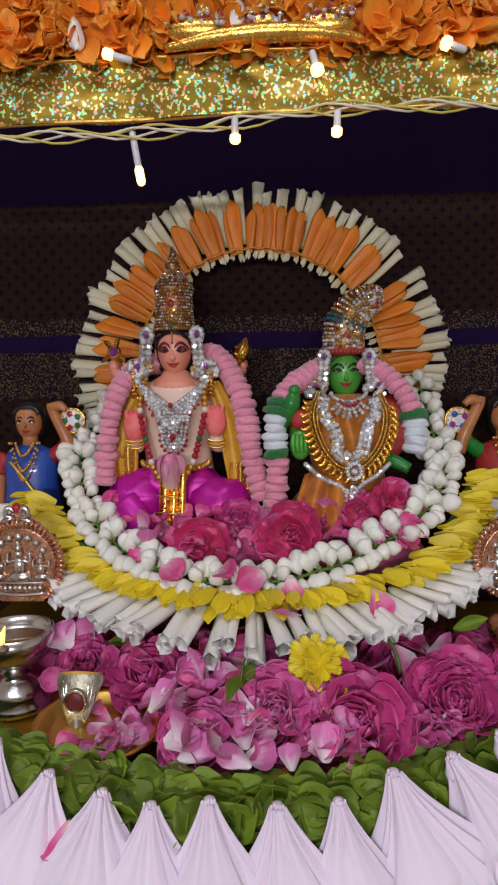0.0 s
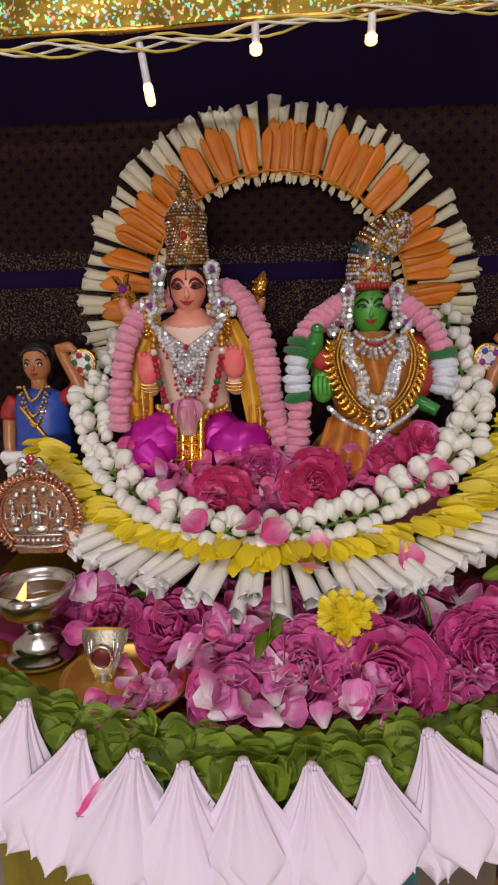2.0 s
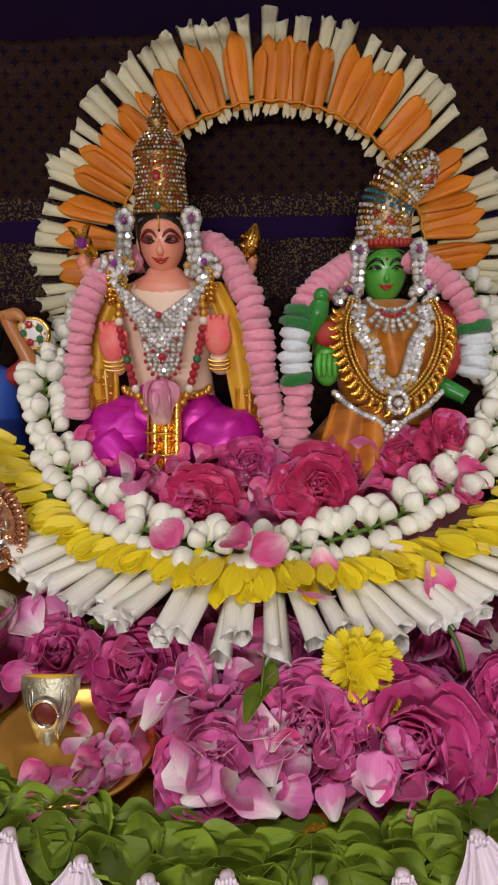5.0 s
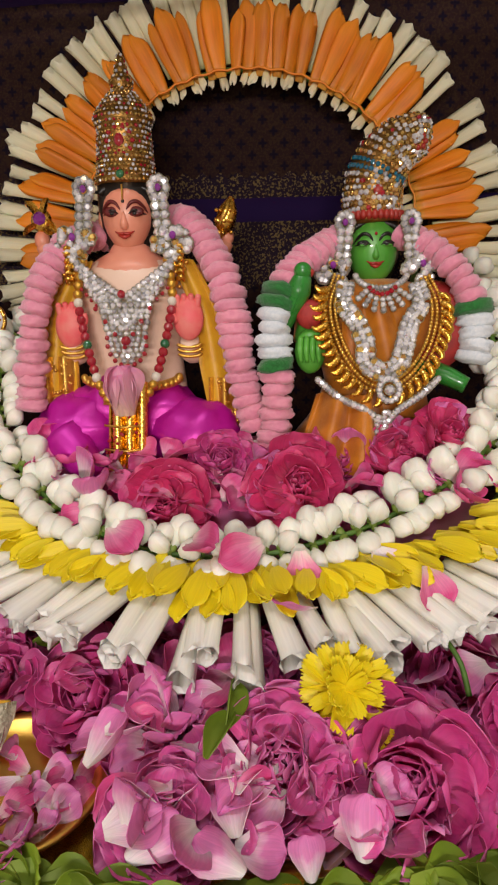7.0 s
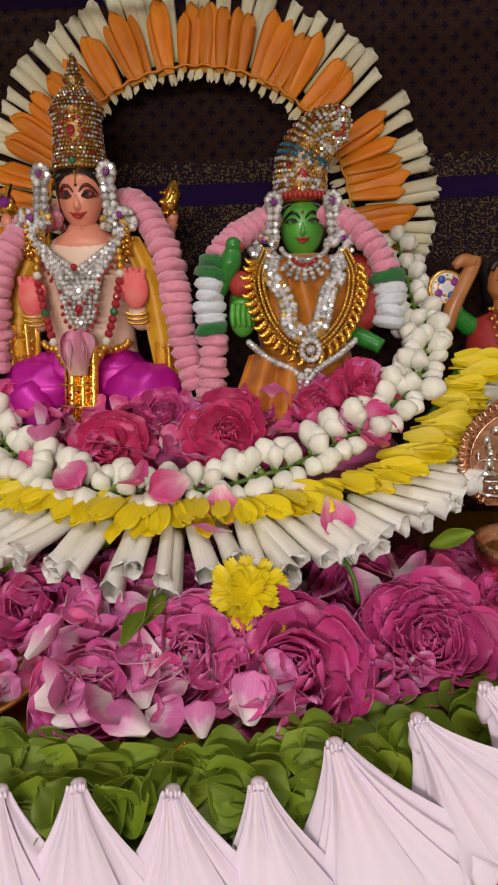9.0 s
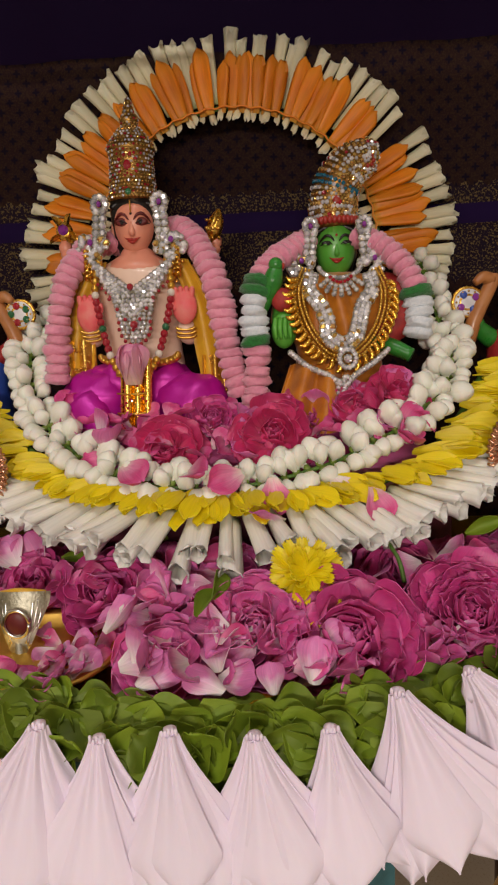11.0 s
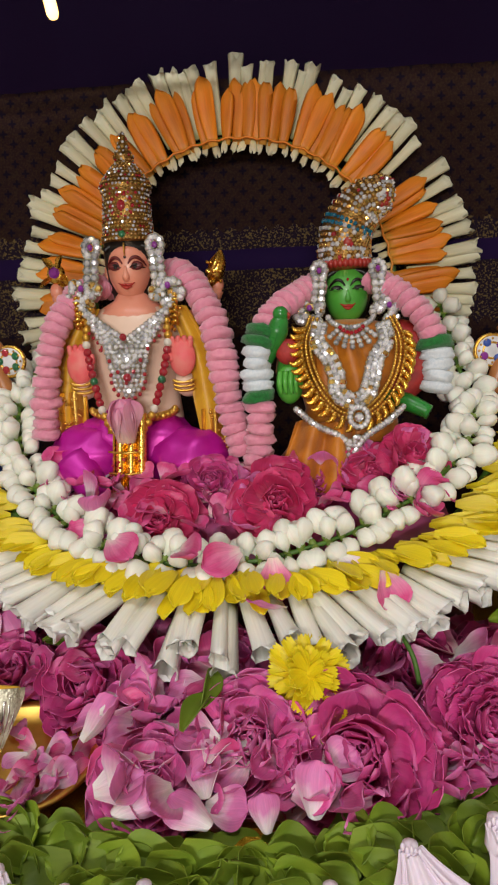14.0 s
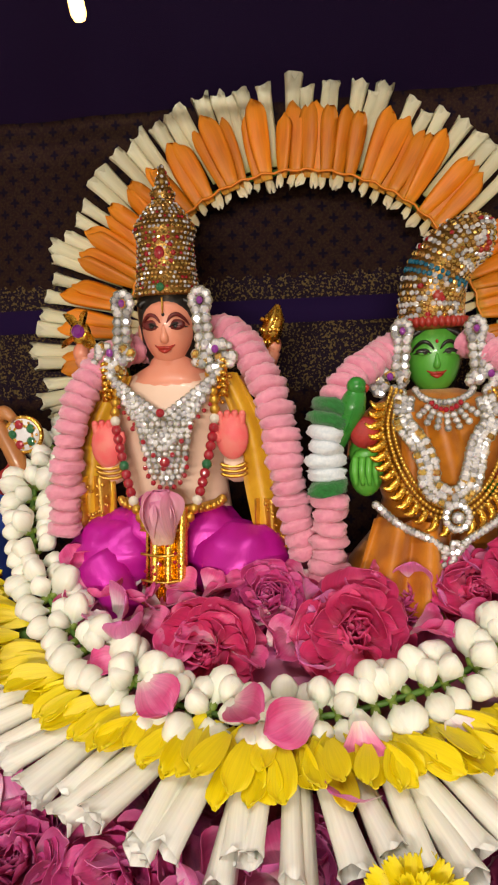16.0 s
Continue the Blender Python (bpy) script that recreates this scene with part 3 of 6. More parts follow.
for sx in (-0.36, 0.36):
    for sy in (0.68, 0.95):
        b = Build()
        b.add(lathe([(0.02, 0.0), (0.024, 0.02), (0.018, 0.05), (0.022, 0.4), (0.026, 0.8), (0.03, 0.845)], 14), Matrix.Translation((sx, sy, 0)))
        piece("leg", b.mesh("table_leg", M_wood), table)


def skirt_fn(u, v):
    x = -0.11 + 0.24 * u
    return (x, front_y(x) + 0.05 + 0.004 * math.sin(x * 160), 0.842 - 0.55 * v)


b = Build()
b.add(sheet(skirt_fn, 60, 8, 0.0015))
solid("table_skirt", b, M_tealcloth, "dark teal cloth hanging below the altar table", "cloth")


def olive_fn(u, v):
    x = -0.30 + 0.13 * u
    return (x, front_y(x) + 0.06 + 0.003 * math.sin(x * 130), 0.79 - 0.5 * v)


b = Build()
b.add(sheet(olive_fn, 24, 8, 0.0015))
solid("hanging_cloth", b, M_olive, "olive green cloth hanging beside the table", "cloth")


def gold_fn(u, v):
    x = -0.38 + 0.76 * u
    y0 = front_y(x) + 0.032
    y = y0 + (0.99 - y0) * v
    rise = 0.017 * math.exp(-((x - 0.036) / 0.022) ** 2 - ((y - 0.530) / 0.013) ** 2) + 0.014 * math.exp(-((x + 0.088) / 0.016) ** 2 - ((y - 0.533) / 0.010) ** 2)
    return (x, y, 0.871 + rise + 0.0015 * nz((x, v, 0), 12, 5))


b = Build()
b.add(sheet(gold_fn, 110, 60, 0.0015))
solid("glitter_tablecloth", b, M_gcloth, "gold glitter cloth spread over the altar table", "tablecloth")

# raised seat of the statues
b = Build()
b.add(loft([(0.01, 0.86, 0.873, 0.235, 0.125), (0.01, 0.86, 0.965, 0.235, 0.125), (0.01, 0.86, 0.975, 0.228, 0.12), (0.01, 0.86, 0.977, 0.1, 0.06)], 48))
solid("pedestal", b, M_maroon, "low round pedestal wrapped in maroon cloth", "pedestal")

# ---------- valance, lights ----------
def val_z(x):
    return 0.004 * math.sin(x * 9 + 0.5) - 0.004 * x


b = Build()


def val_fn(u, v):
    x = -0.5 + u
    return (x, 0.672 + 0.006 * math.sin(x * 40) * (1 - v) + 0.003 * nz((x, v * 0.1, 0), 40, 2), 1.456 + 0.056 * v + val_z(x) * 0.6)


b.add(sheet(val_fn, 160, 14, -0.002))
val = solid("sequin_valance", b, M_holo, "gold holographic sequin band strung across the shrine top", "valance")
for zz, nm in ((1.513, "upper_piping"), (1.457, "lower_piping")):
    b = Build()
    b.add(tube([(-0.5 + i * 0.05, 0.670 + 0.002 * math.sin(i * 1.7), zz + val_z(-0.5 + i * 0.05) * 0.6) for i in range(21)], 0.0022, 8, 80))
    solid(nm, b, M_goldp, "gold braid edge", parent=val)

b = Build()
b.add(sheet(lambda u, v: (-0.5 + u, 0.69 + 0.02 * v, 1.512 + 0.16 * v), 30, 6, 0.004))
solid("valance_board", b, M_wood, "dark board behind the flower band of the shrine", "board")
b = Build()
for i in range(2000):
    x, z = U(-0.42, 0.42), 1.517 + U(0, 0.11)
    y = 0.685 + (z - 1.51) * 0.1 - U(0.0, 0.02)
    d = (U(-1, 1), -0.4, U(-0.7, 1.0))
    b.add(petal(U(0.024, 0.036), U(0.018, 0.028), 0.2, U(-0.2, 0.3), 0.12, 0.2, nu=6, nv=6, seed=i), aim((x, y, z), d, U(-0.6, 0.6), face=(0, -1, 0.2)))
solid("orange_flower_band", b, M_marigold, "dense band of loose orange flower petals above the valance", "flower garland", kind="stuff")
for x, z, w in ((-0.148, 1.545, 0.016), (0.005, 1.556, 0.018)):
    b = Build()
    b.add(petal(0.03, w, 0.3, 0.2, 0.4, 0.2, seed=x * 30), aim((x, 0.655, z), (0.1, -0.2, -1), 3.0))
    solid("white_petal", b, M_tube, "pale loose petal caught in the orange flowers", "petal")
b = Build()
b.add(petal(0.03, 0.016, 0.2, 0.1, 0.5), aim((0.075, 0.655, 1.575), (1, -0.2, 0), 0.6))
solid("green_leaf", b, M_leaf, "small dark green leaf caught in the orange flowers", "leaf")

# gilt crest on the valance
crest = thing("gilt_crest", (0.027, 0.66, 1.510), "gold crest strip with three jewelled bosses", "ornament")
b = Build()
b.add(tube([(-0.066, 0.66, 1.515), (-0.02, 0.657, 1.521), (0.03, 0.655, 1.523), (0.08, 0.657, 1.522), (0.12, 0.66, 1.516)], [0.004, 0.008, 0.009, 0.008, 0.004], 12, 30))
piece("strip", b.mesh("crest_strip", M_gold), crest)
for cx, w, h in ((-0.035, 0.03, 0.016), (0.027, 0.02, 0.022), (0.085, 0.03, 0.016)):
    b = Build()
    b.add(ball((cx, 0.657, 1.529), (w, 0.008, h * 0.7), 18, 8))
    gg = Gems()
    for i in range(26):
        a = U(0, math.pi)
        q = U(0.2, 1.0)
        gg.add(gem(U(0.0016, 0.003)), aim_z((cx + w * q * math.cos(a), 0.650, 1.529 + h * q * math.sin(a)), (U(-0.5, 0.5), -1, U(-0.3, 0.6)), U(0, 6)), slot=rnd.choice((0, 1, 1, 2)), smooth=False)
    gg.place(piece("boss", b.mesh("crest_boss", M_gold), crest), M_gold, M_stone_o, M_ruby)

# string lights
lights = thing("string_lights", (0, 0.668, 1.465), "string of warm white lamps on twisted cream and yellow wires", "string lights")
for k, (mt_, ph, zo) in enumerate(((M_wire, 0.0, 0.0), (M_wire, 2.1, 0.003), (M_wirey, 4.2, -0.002), (M_wirey, 1.0, 0.005))):
    b = Build()
    pts = []
    for i in range(60):
        x = -0.45 + i * 0.9 / 59
        dip = 1.443 if x < -0.05 else 1.443 + 0.010 * min(1, (x + 0.05) / 0.12)
        pts.append((x, 0.664 + 0.003 * math.cos(x * 70 + ph), dip + zo + 0.0035 * math.sin(x * 70 + ph) + 0.003 * math.sin(x * 11)))
    b.add(tube(pts, 0.0012, 6))
    piece("wire", b.mesh("wire", mt_), lights)


def bulb(base, tip, r=0.0042):
    base, tip = Vector(base), Vector(tip)
    d = tip - base
    L = d.length
    b = Build()
    b.add(lathe([(0.002, 0), (0.0032, 0.001), (0.0034, L * 0.62), (0.003, L * 0.64)], 12), aim_z(base, d))
    s = piece("socket", b.mesh("socket", M_socket), lights)
    b = Build()
    b.add(lathe([(0.0028, L * 0.63), (r, L * 0.68), (r, L * 0.92), (r * 0.7, L * 0.98), (0.0004, L)], 12), aim_z(base, d))
    piece("bulb", b.mesh("bulb", M_bulb), lights)


bulb((-0.100, 0.668, 1.445), (-0.0935, 0.675, 1.396))
bulb((-0.001, 0.662, 1.452), (-0.001, 0.662, 1.428), 0.005)
bulb((0.095, 0.662, 1.455), (0.094, 0.662, 1.431), 0.005)
bulb((-0.095, 0.655, 1.503), (-0.122, 0.652, 1.510), 0.005)
bulb((0.071, 0.655, 1.505), (0.077, 0.65, 1.482), 0.006)
bulb((0.210, 0.655, 1.500), (0.187, 0.65, 1.506), 0.006)

# ---------- flower arch ----------
CX, CZ = 0.008, 1.222


def arch_pt(a, r, y):
    return Vector((CX + r * 1.035 * math.cos(a), y, CZ + r * math.sin(a)))


def floret_mesh(name, L, r0, r1, mt, jag, seed, flat=0.75):
    """Tuberose floret: a soft tube that widens to a ragged lip."""
    rr = random.Random(seed)
    seg, n = 9, 9
    v, uv = [], []
    ph = [rr.uniform(-jag, jag) for _ in range(seg)]
    bend = rr.uniform(-0.05, 0.05)
    for j in range(n):
        t = j / (n - 1)
        r = r0 + (r1 - r0) * t ** 0.75
        if t > 0.85:
            r *= 1 + 0.10 * (t - 0.85) / 0.15
        for i in range(seg):
            a = 2 * math.pi * i / seg
            rad = r * (1 + 0.16 * math.cos(3 * a + seed) * t)
            v.append((rad * math.cos(a) + bend * L * t * t, L * t + (ph[i] if j == n - 1 else ph[i] * 0.5 if j == n - 2 else 0), rad * flat * math.sin(a)))
            uv.append((i / seg, t))
    # inner wall of the lip
    base = len(v)
    for j, t in ((0, 1.0), (1, 0.8)):
        for i in range(seg):
            a = 2 * math.pi * i / seg
            r = (r1 * 1.12 if j == 0 else r1 * 0.5)
            v.append((r * math.cos(a) + bend * L * t * t, L * t + (ph[i] if j == 0 else 0), r * flat * math.sin(a)))
            uv.append((i / seg, t))
    f = [tuple(reversed(q)) for q in grid_faces(seg, n, True)]
    f.append(tuple(range(seg)))
    for i in range(seg):
        k2 = (i + 1) % seg
        a, c = (n - 1) * seg + i, (n - 1) * seg + k2
        f.append((a, base + i, base + k2, c))
        f.append((base + i, base + seg + i, base + seg + k2, base + k2))
    f.append(tuple(base + seg + i for i in range(seg)))
    bb = Build()
    bb.add((v, f, uv))
    return bb.mesh(name, mt)


W_fl = [floret_mesh("white_floret", 0.072 + 0.004 * (i % 3), 0.0042, 0.0064 + 0.0008 * (i % 3), M_tubearch, 0.0036, i, 0.5) for i in range(9)]


def blade_mesh(name, L, w, mt, seed, split=0.0):
    """Closed bud or folded petals: a flattened spindle with ridges."""
    rr = random.Random(seed)
    seg, n = 10, 10
    v, uv = [], []
    bend = rr.uniform(-0.08, 0.08)
    for j in range(n):
        t = j / (n - 1)
        t = 1 - (1 - t) ** 1.6
        r = w * 0.5 * (0.5 + 0.5 * math.sin(min(1, t * 1.4) * math.pi / 2)) * (1 - (max(0, t - 0.80) / 0.20) ** 2.4 * 0.62)
        for i in range(seg):
            a = 2 * math.pi * i / seg
            rad = r * (1 + 0.12 * math.cos(5 * a + seed))
            lobe = 0.0028 * math.cos(2.5 * math.cos(a) + seed) * max(0, t - 0.75) / 0.25
            v.append((rad * math.cos(a) + bend * L * t * t, L * t + lobe, rad * 0.24 * math.sin(a) + 0.0012 * math.cos(3 * math.pi * math.cos(a) + seed) * t))
            uv.append((i / seg, t))
    f = [tuple(reversed(q)) for q in grid_faces(seg, n, True)]
    f.append(tuple(range(seg)))
    f.append(tuple(reversed([(n - 1) * seg + i for i in range(seg)])))
    bb = Build()
    bb.add((v, f, uv))
    return bb.mesh(name, mt)


O_bl = [blade_mesh("orange_petal", 0.061 + 0.004 * (i % 3), 0.0160 + 0.0018 * (i % 3), M_orange, i) for i in range(9)]
E_bl = [blade_mesh("pale_bud", 0.015, 0.0075 + 0.0012 * (i % 2), M_cream, 20 + i) for i in range(4)]

arch = thing("tuberose_arch", (CX, 0.95, 1.19), "tall arch of white tuberose and dyed orange petals", "flower arch")
b = Build()
b.add(tube([arch_pt(radians(a), 0.166, 0.957) for a in range(-15, 200, 5)], 0.003, 8))
piece("hoop", b.mesh("arch_hoop", M_stem), arch)
b = Build()
b.add(tube([arch_pt(radians(a), 0.162 + 0.0012 * math.sin(a * 0.9), 0.9395) for a in range(-8, 190, 2)], 0.0012, 6))
piece("thread", b.mesh("arch_thread", M_orange), arch)
a = -8.0
while a < 199:
    brk = -0.012 if 31 < a < 36 else 0.0
    ang = radians(a + U(-1.0, 1.0))
    r0 = 0.172 + 0.008 * math.cos(ang) ** 2 + U(-0.002, 0.002) + brk
    d = Vector((math.cos(ang), 0.04, math.sin(ang)))
    tilt = U(-0.06, 0.06)
    d = Matrix.Rotation(tilt, 3, "Y") @ d
    sc = U(0.95, 1.04)
    if not 30.5 < a < 36.5:
        piece("white_floret", rnd.choice(W_fl), arch, aim(arch_pt(ang, r0, 0.958 + U(-0.004, 0.004)), d, U(-0.4, 0.4), sc, (0, -1, 0)))
    a += U(3.2, 4.4)
a = -6.0
while a < 193:
    ang = radians(a + U(-0.6, 0.6))
    d = Matrix.Rotation(U(-0.09, 0.09), 3, "Y") @ Vector((math.cos(ang), U(-0.02, 0.06), math.sin(ang)))
    if not 31 < a < 37:
        piece("orange_petal", rnd.choice(O_bl), arch, aim(arch_pt(ang, 0.157 + 0.006 * math.cos(ang) ** 2, 0.946 + U(-0.004, 0.004)), d, U(-0.35, 0.35), U(0.90, 1.04), (0, -1, 0)))
    a += U(2.7, 4.0) + (1.8 if rnd.random() < 0.16 else 0)
a = 2.0
while a < 182:
    ang = radians(a)
    piece("pale_bud", rnd.choice(E_bl), arch, aim(arch_pt(ang, 0.164, 0.948 + U(-0.003, 0.003)), (-math.cos(ang) + U(-0.25, 0.25), -0.15, -math.sin(ang) + U(-0.25, 0.25)), U(-0.5, 0.5), U(0.8, 1.15), (0, -1, 0)))
    a += U(2.6, 4.6)

# ---------- jasmine garland ----------
JAS = [(-0.196, 0.948, 1.182), (-0.208, 0.925, 1.155), (-0.224, 0.88, 1.125), (-0.220, 0.84, 1.088), (-0.192, 0.79, 1.048), (-0.148, 0.75, 1.017), (-0.08, 0.712, 0.995), (0.0, 0.700, 0.989),
       (0.08, 0.712, 1.001), (0.14, 0.735, 1.02), (0.19, 0.762, 1.045), (0.228, 0.81, 1.075), (0.236, 0.86, 1.11), (0.233, 0.90, 1.15), (0.226, 0.935, 1.20)]


def bud_mesh(seed):
    rr = random.Random(seed)
    L, w = rr.uniform(0.026, 0.031), rr.uniform(0.0084, 0.0100)
    prof = [(0.0015, 0), (0.0028, L * 0.08), (0.003, L * 0.2), (w * 0.72, L * 0.36), (w, L * 0.58), (w * 0.9, L * 0.78), (w * 0.5, L * 0.94), (w * 0.12, L)]
    v, f, uv = lathe(prof, 12)
    v = [(x * (1 + 0.15 * math.cos(3 * math.atan2(y, x) + z * 120 + seed)), y * (1 + 0.15 * math.cos(3 * math.atan2(y, x) + z * 120 + seed)), z) for x, y, z in v]
    bb = Build()
    bb.add((v, f, uv))
    bb.add(lathe([(0.001, -0.004), (0.0032, 0.0), (0.0036, L * 0.12), (0.0026, L * 0.2)], 8), slot=1)
    return bb.mesh("bud", M_bud, M_calyx)


BUDS = [bud_mesh(i) for i in range(6)]
jas = thing("jasmine_garland", (0.0, 0.70, 0.98), "thick strung garland of fresh white jasmine buds", "garland")
b = Build()
b.add(tube(JAS, 0.0022, 8, 90))
piece("string", b.mesh("jasmine_string", M_stem), jas)
for k, (p, t) in enumerate(evenly(JAS, 0.0118)):
    out = Vector((p.x - 0.01, (p.y - 0.9) * 1.0, -0.02))
    side = t.cross(Vector((0, -0.5, 0.85))).normalized()
    up = side.cross(t).normalized()
    for s in (-1, 1):
        ang = s * U(0.75, 1.35)
        if s < 0:
            ang = U(-1.5, -0.6)
        d = side * math.sin(ang) * 1.1 + up * abs(math.cos(ang)) * U(0.3, 1.2) + t * U(-0.45, 0.45) + Vector((0, -0.3, 0))
        piece("bud", rnd.choice(BUDS), jas, aim_z(p + side * 0.002 * s, d, U(0, 6), U(0.72, 1.12) * (0.8 if p.y > 0.88 else 1.0)))
    if k % 3:
        d = up + t * U(-0.6, 0.6) + side * U(-0.5, 0.5)
        piece("bud", rnd.choice(BUDS), jas, aim_z(p, d, U(0, 6), U(0.75, 0.95)))

# ---------- yellow and white tuberose garland ----------
YEL = [(-0.246, 0.805, 1.058), (-0.20, 0.765, 1.02), (-0.15, 0.735, 0.995), (-0.07, 0.70, 0.982), (0.0, 0.684, 0.980), (0.07, 0.69, 0.983), (0.13, 0.705, 0.988), (0.185, 0.735, 1.002), (0.235, 0.79, 1.035), (0.275, 0.845, 1.075)]
R_fl = [floret_mesh("white_roll", 0.054 + 0.004 * (i % 3), 0.0068, 0.0096 + 0.0008 * (i % 2), M_tube, 0.004, 40 + i) for i in range(6)]


def yel_petal(seed):
    bb = Build()
    bb.add(petal(0.034, 0.0165, 0.12, -0.10, 0.02, 0.14, 0.0007, 8, 8, seed, base=0.3))
    return bb.mesh("yellow_petal", M_yellow)


Y_bl = [yel_petal(i * 1.7) for i in range(5)]
yg = thing("tuberose_garland", (0.0, 0.69, 0.97), "garland of rolled white tuberose with yellow petals around the statues", "garland")
b = Build()
b.add(tube(YEL, 0.004, 8, 70))
piece("string", b.mesh("tuberose_string", M_stem), yg)
for k, (p, t) in enumerate(evenly(YEL, 0.0145)):
    rad = Vector((p.x * 1.0, min(p.y - 0.80, 0.0) * 0.95 - 0.02, 0)).normalized()
    dz = -0.52 + 0.48 * min(1, abs(p.x) / 0.24)
    for q in range(1 + (k % 2)):
        d = rad + Vector((U(-0.22, 0.22), U(-0.1, 0.1), dz + U(-0.12, 0.1)))
        piece("white_roll", rnd.choice(R_fl), yg, aim(p + rad * 0.018 + Vector((U(-0.004, 0.004), 0, -0.004 - 0.007 * q)), d, U(0, 3), U(0.86, 1.08)))
for k, (p, t) in enumerate(evenly(YEL, 0.0062)):
    rad = Vector((p.x * 1.0, min(p.y - 0.80, 0.0) * 0.95 - 0.02, 0)).normalized()
    dz = -0.26 + 0.3 * min(1, abs(p.x) / 0.24)
    for q in range(2):
        d = rad + Vector((U(-0.5, 0.5), U(-0.15, 0.15), dz + U(-0.15, 0.2)))
        piece("yellow_petal", rnd.choice(Y_bl), yg, aim(p + rad * U(-0.006, 0.018) + Vector((0, 0, 0.004 + U(0, 0.009))), d, U(-0.6, 0.6), U(0.85, 1.15), (0, -0.6, 0.8)))


# ---------- first statue: fair seated figure ----------
def arc_pts(c, rx, rz, a0, a1, n, y):
    return [(c[0] + rx * math.cos(radians(a0 + (a1 - a0) * i / (n - 1))), y, c[1] + rz * math.sin(radians(a0 + (a1 - a0) * i / (n - 1)))) for i in range(n)]


def face_marks(b, x, y, z, s, brow, eye, pupil, lip, mark, lid=1.0):
    """Painted brows, lidded eyes, smiling mouth and forehead mark as thin raised strokes on the face."""
    for k in (-1, 1):
        b.add(tube([(x + k * 0.0026 * s, y + 0.0008, z + 0.0062 * s), (x + k * 0.0065 * s, y + 0.0004, z + 0.0112 * s), (x + k * 0.0115 * s, y + 0.0018, z + 0.0122 * s), (x + k * 0.0165 * s, y + 0.0056, z + 0.0080 * s), (x + k * 0.0188 * s, y + 0.0088, z + 0.0040 * s)], [0.0008 * s, 0.0015 * s, 0.0017 * s, 0.0012 * s, 0.0005 * s], 6, 16), slot=brow)
        b.add(ball((x + k * 0.0100 * s, y + 0.0024, z + 0.0045 * s), (0.0068 * s, 0.0020, 0.0042 * s * lid), 14, 7), slot=brow)
        b.add(ball((x + k * 0.0098 * s, y + 0.0016, z + 0.0026 * s), (0.0052 * s, 0.0020, 0.0020 * s * lid), 14, 7), slot=eye)
        b.add(ball((x + k * 0.0094 * s, y + 0.0010, z + 0.0030 * s), (0.0024 * s, 0.0020, 0.0019 * s * lid), 12, 6), slot=pupil)
        b.add(tube([(x + k * 0.0042 * s, y + 0.0008, z + 0.0026 * s), (x + k * 0.0095 * s, y + 0.0001, z + (0.0052 + 0.0005 * lid) * s), (x + k * 0.0155 * s, y + 0.0042, z + 0.0030 * s), (x + k * 0.0180 * s, y + 0.0072, z + 0.0026 * s)], [0.0005 * s, 0.0009 * s, 0.0008 * s, 0.0003 * s], 6, 12), slot=pupil)
        b.add(tube([(x + k * 0.0080 * s, y + 0.0026, z - 0.0110 * s), (x + k * 0.0040 * s, y + 0.0004, z - 0.0130 * s), (x, y - 0.0002, z - 0.0128 * s)], [0.0004 * s, 0.0013 * s, 0.0012 * s], 6, 8), slot=lip)
    b.add(tube([(x - 0.0050 * s, y + 0.0014, z - 0.0140 * s), (x, y - 0.0002, z - 0.0158 * s), (x + 0.0050 * s, y + 0.0014, z - 0.0140 * s)], [0.0008 * s, 0.0019 * s, 0.0008 * s], 6, 10), slot=lip)
    b.add(ball((x, y + 0.0006, z + 0.0125 * s), (0.0014 * s, 0.0012, 0.0016 * s), 10, 6), slot=mark)


MX, MY = -0.094, 0.852
b = Build()
# head with shaped jaw, ears, nose, neck
def head(x, y, zc, rx, ry, h, jaw, seg=32, rings=18):
    """Rounded skull that tapers to a soft chin."""
    rows = []
    for j in range(rings + 1):
        t = -1 + 2 * j / rings
        w = math.sqrt(max(1 - abs(t) ** 2.6, 0.004))
        low = max(0.0, -t)
        w *= 1 - jaw * low ** 1.6
        rows.append((x, y - 0.12 * ry * low ** 2, zc + h * t, rx * w, ry * w))
    return loft(rows, seg)


b.add(head(MX, MY, 1.2440, 0.0222, 0.0222, 0.0325, 0.26))
b.add(loft([(MX, MY - 0.0190, 1.248, 0.0016, 0.0024), (MX, MY - 0.0202, 1.240, 0.0024, 0.0034), (MX, MY - 0.0208, 1.2345, 0.0038, 0.0046), (MX, MY - 0.0200, 1.2312, 0.0034, 0.0034), (MX, MY - 0.0190, 1.2296, 0.0014, 0.0016)], 16))
for k in (-1, 1):
    b.add(ball((MX + k * 0.0235, MY, 1.240), (0.003, 0.005, 0.0085), 10, 8))
b.add(loft([(MX, MY + 0.0015, 1.190, 0.040, 0.0262), (MX, MY + 0.0015, 1.200, 0.0385, 0.0245), (MX, MY + 0.002, 1.207, 0.0300, 0.0215), (MX, MY + 0.003, 1.213, 0.0195, 0.0165), (MX, MY + 0.003, 1.220, 0.0158, 0.0140), (MX, MY + 0.003, 1.228, 0.0145, 0.0130)], 24))
# hair behind
b.add(loft([(MX, MY + 0.012, 1.205, 0.014, 0.012), (MX, MY + 0.009, 1.222, 0.0245, 0.019), (MX, MY + 0.005, 1.240, 0.0262, 0.020), (MX, MY + 0.003, 1.258, 0.0265, 0.0215), (MX, MY + 0.002, 1.272, 0.0255, 0.0225)], 24), slot=2)
b.add(tube(arc_pts((MX, 1.2585), 0.0222, 0.008, 8, 172, 14, MY - 0.012), 0.003, 8), slot=2)
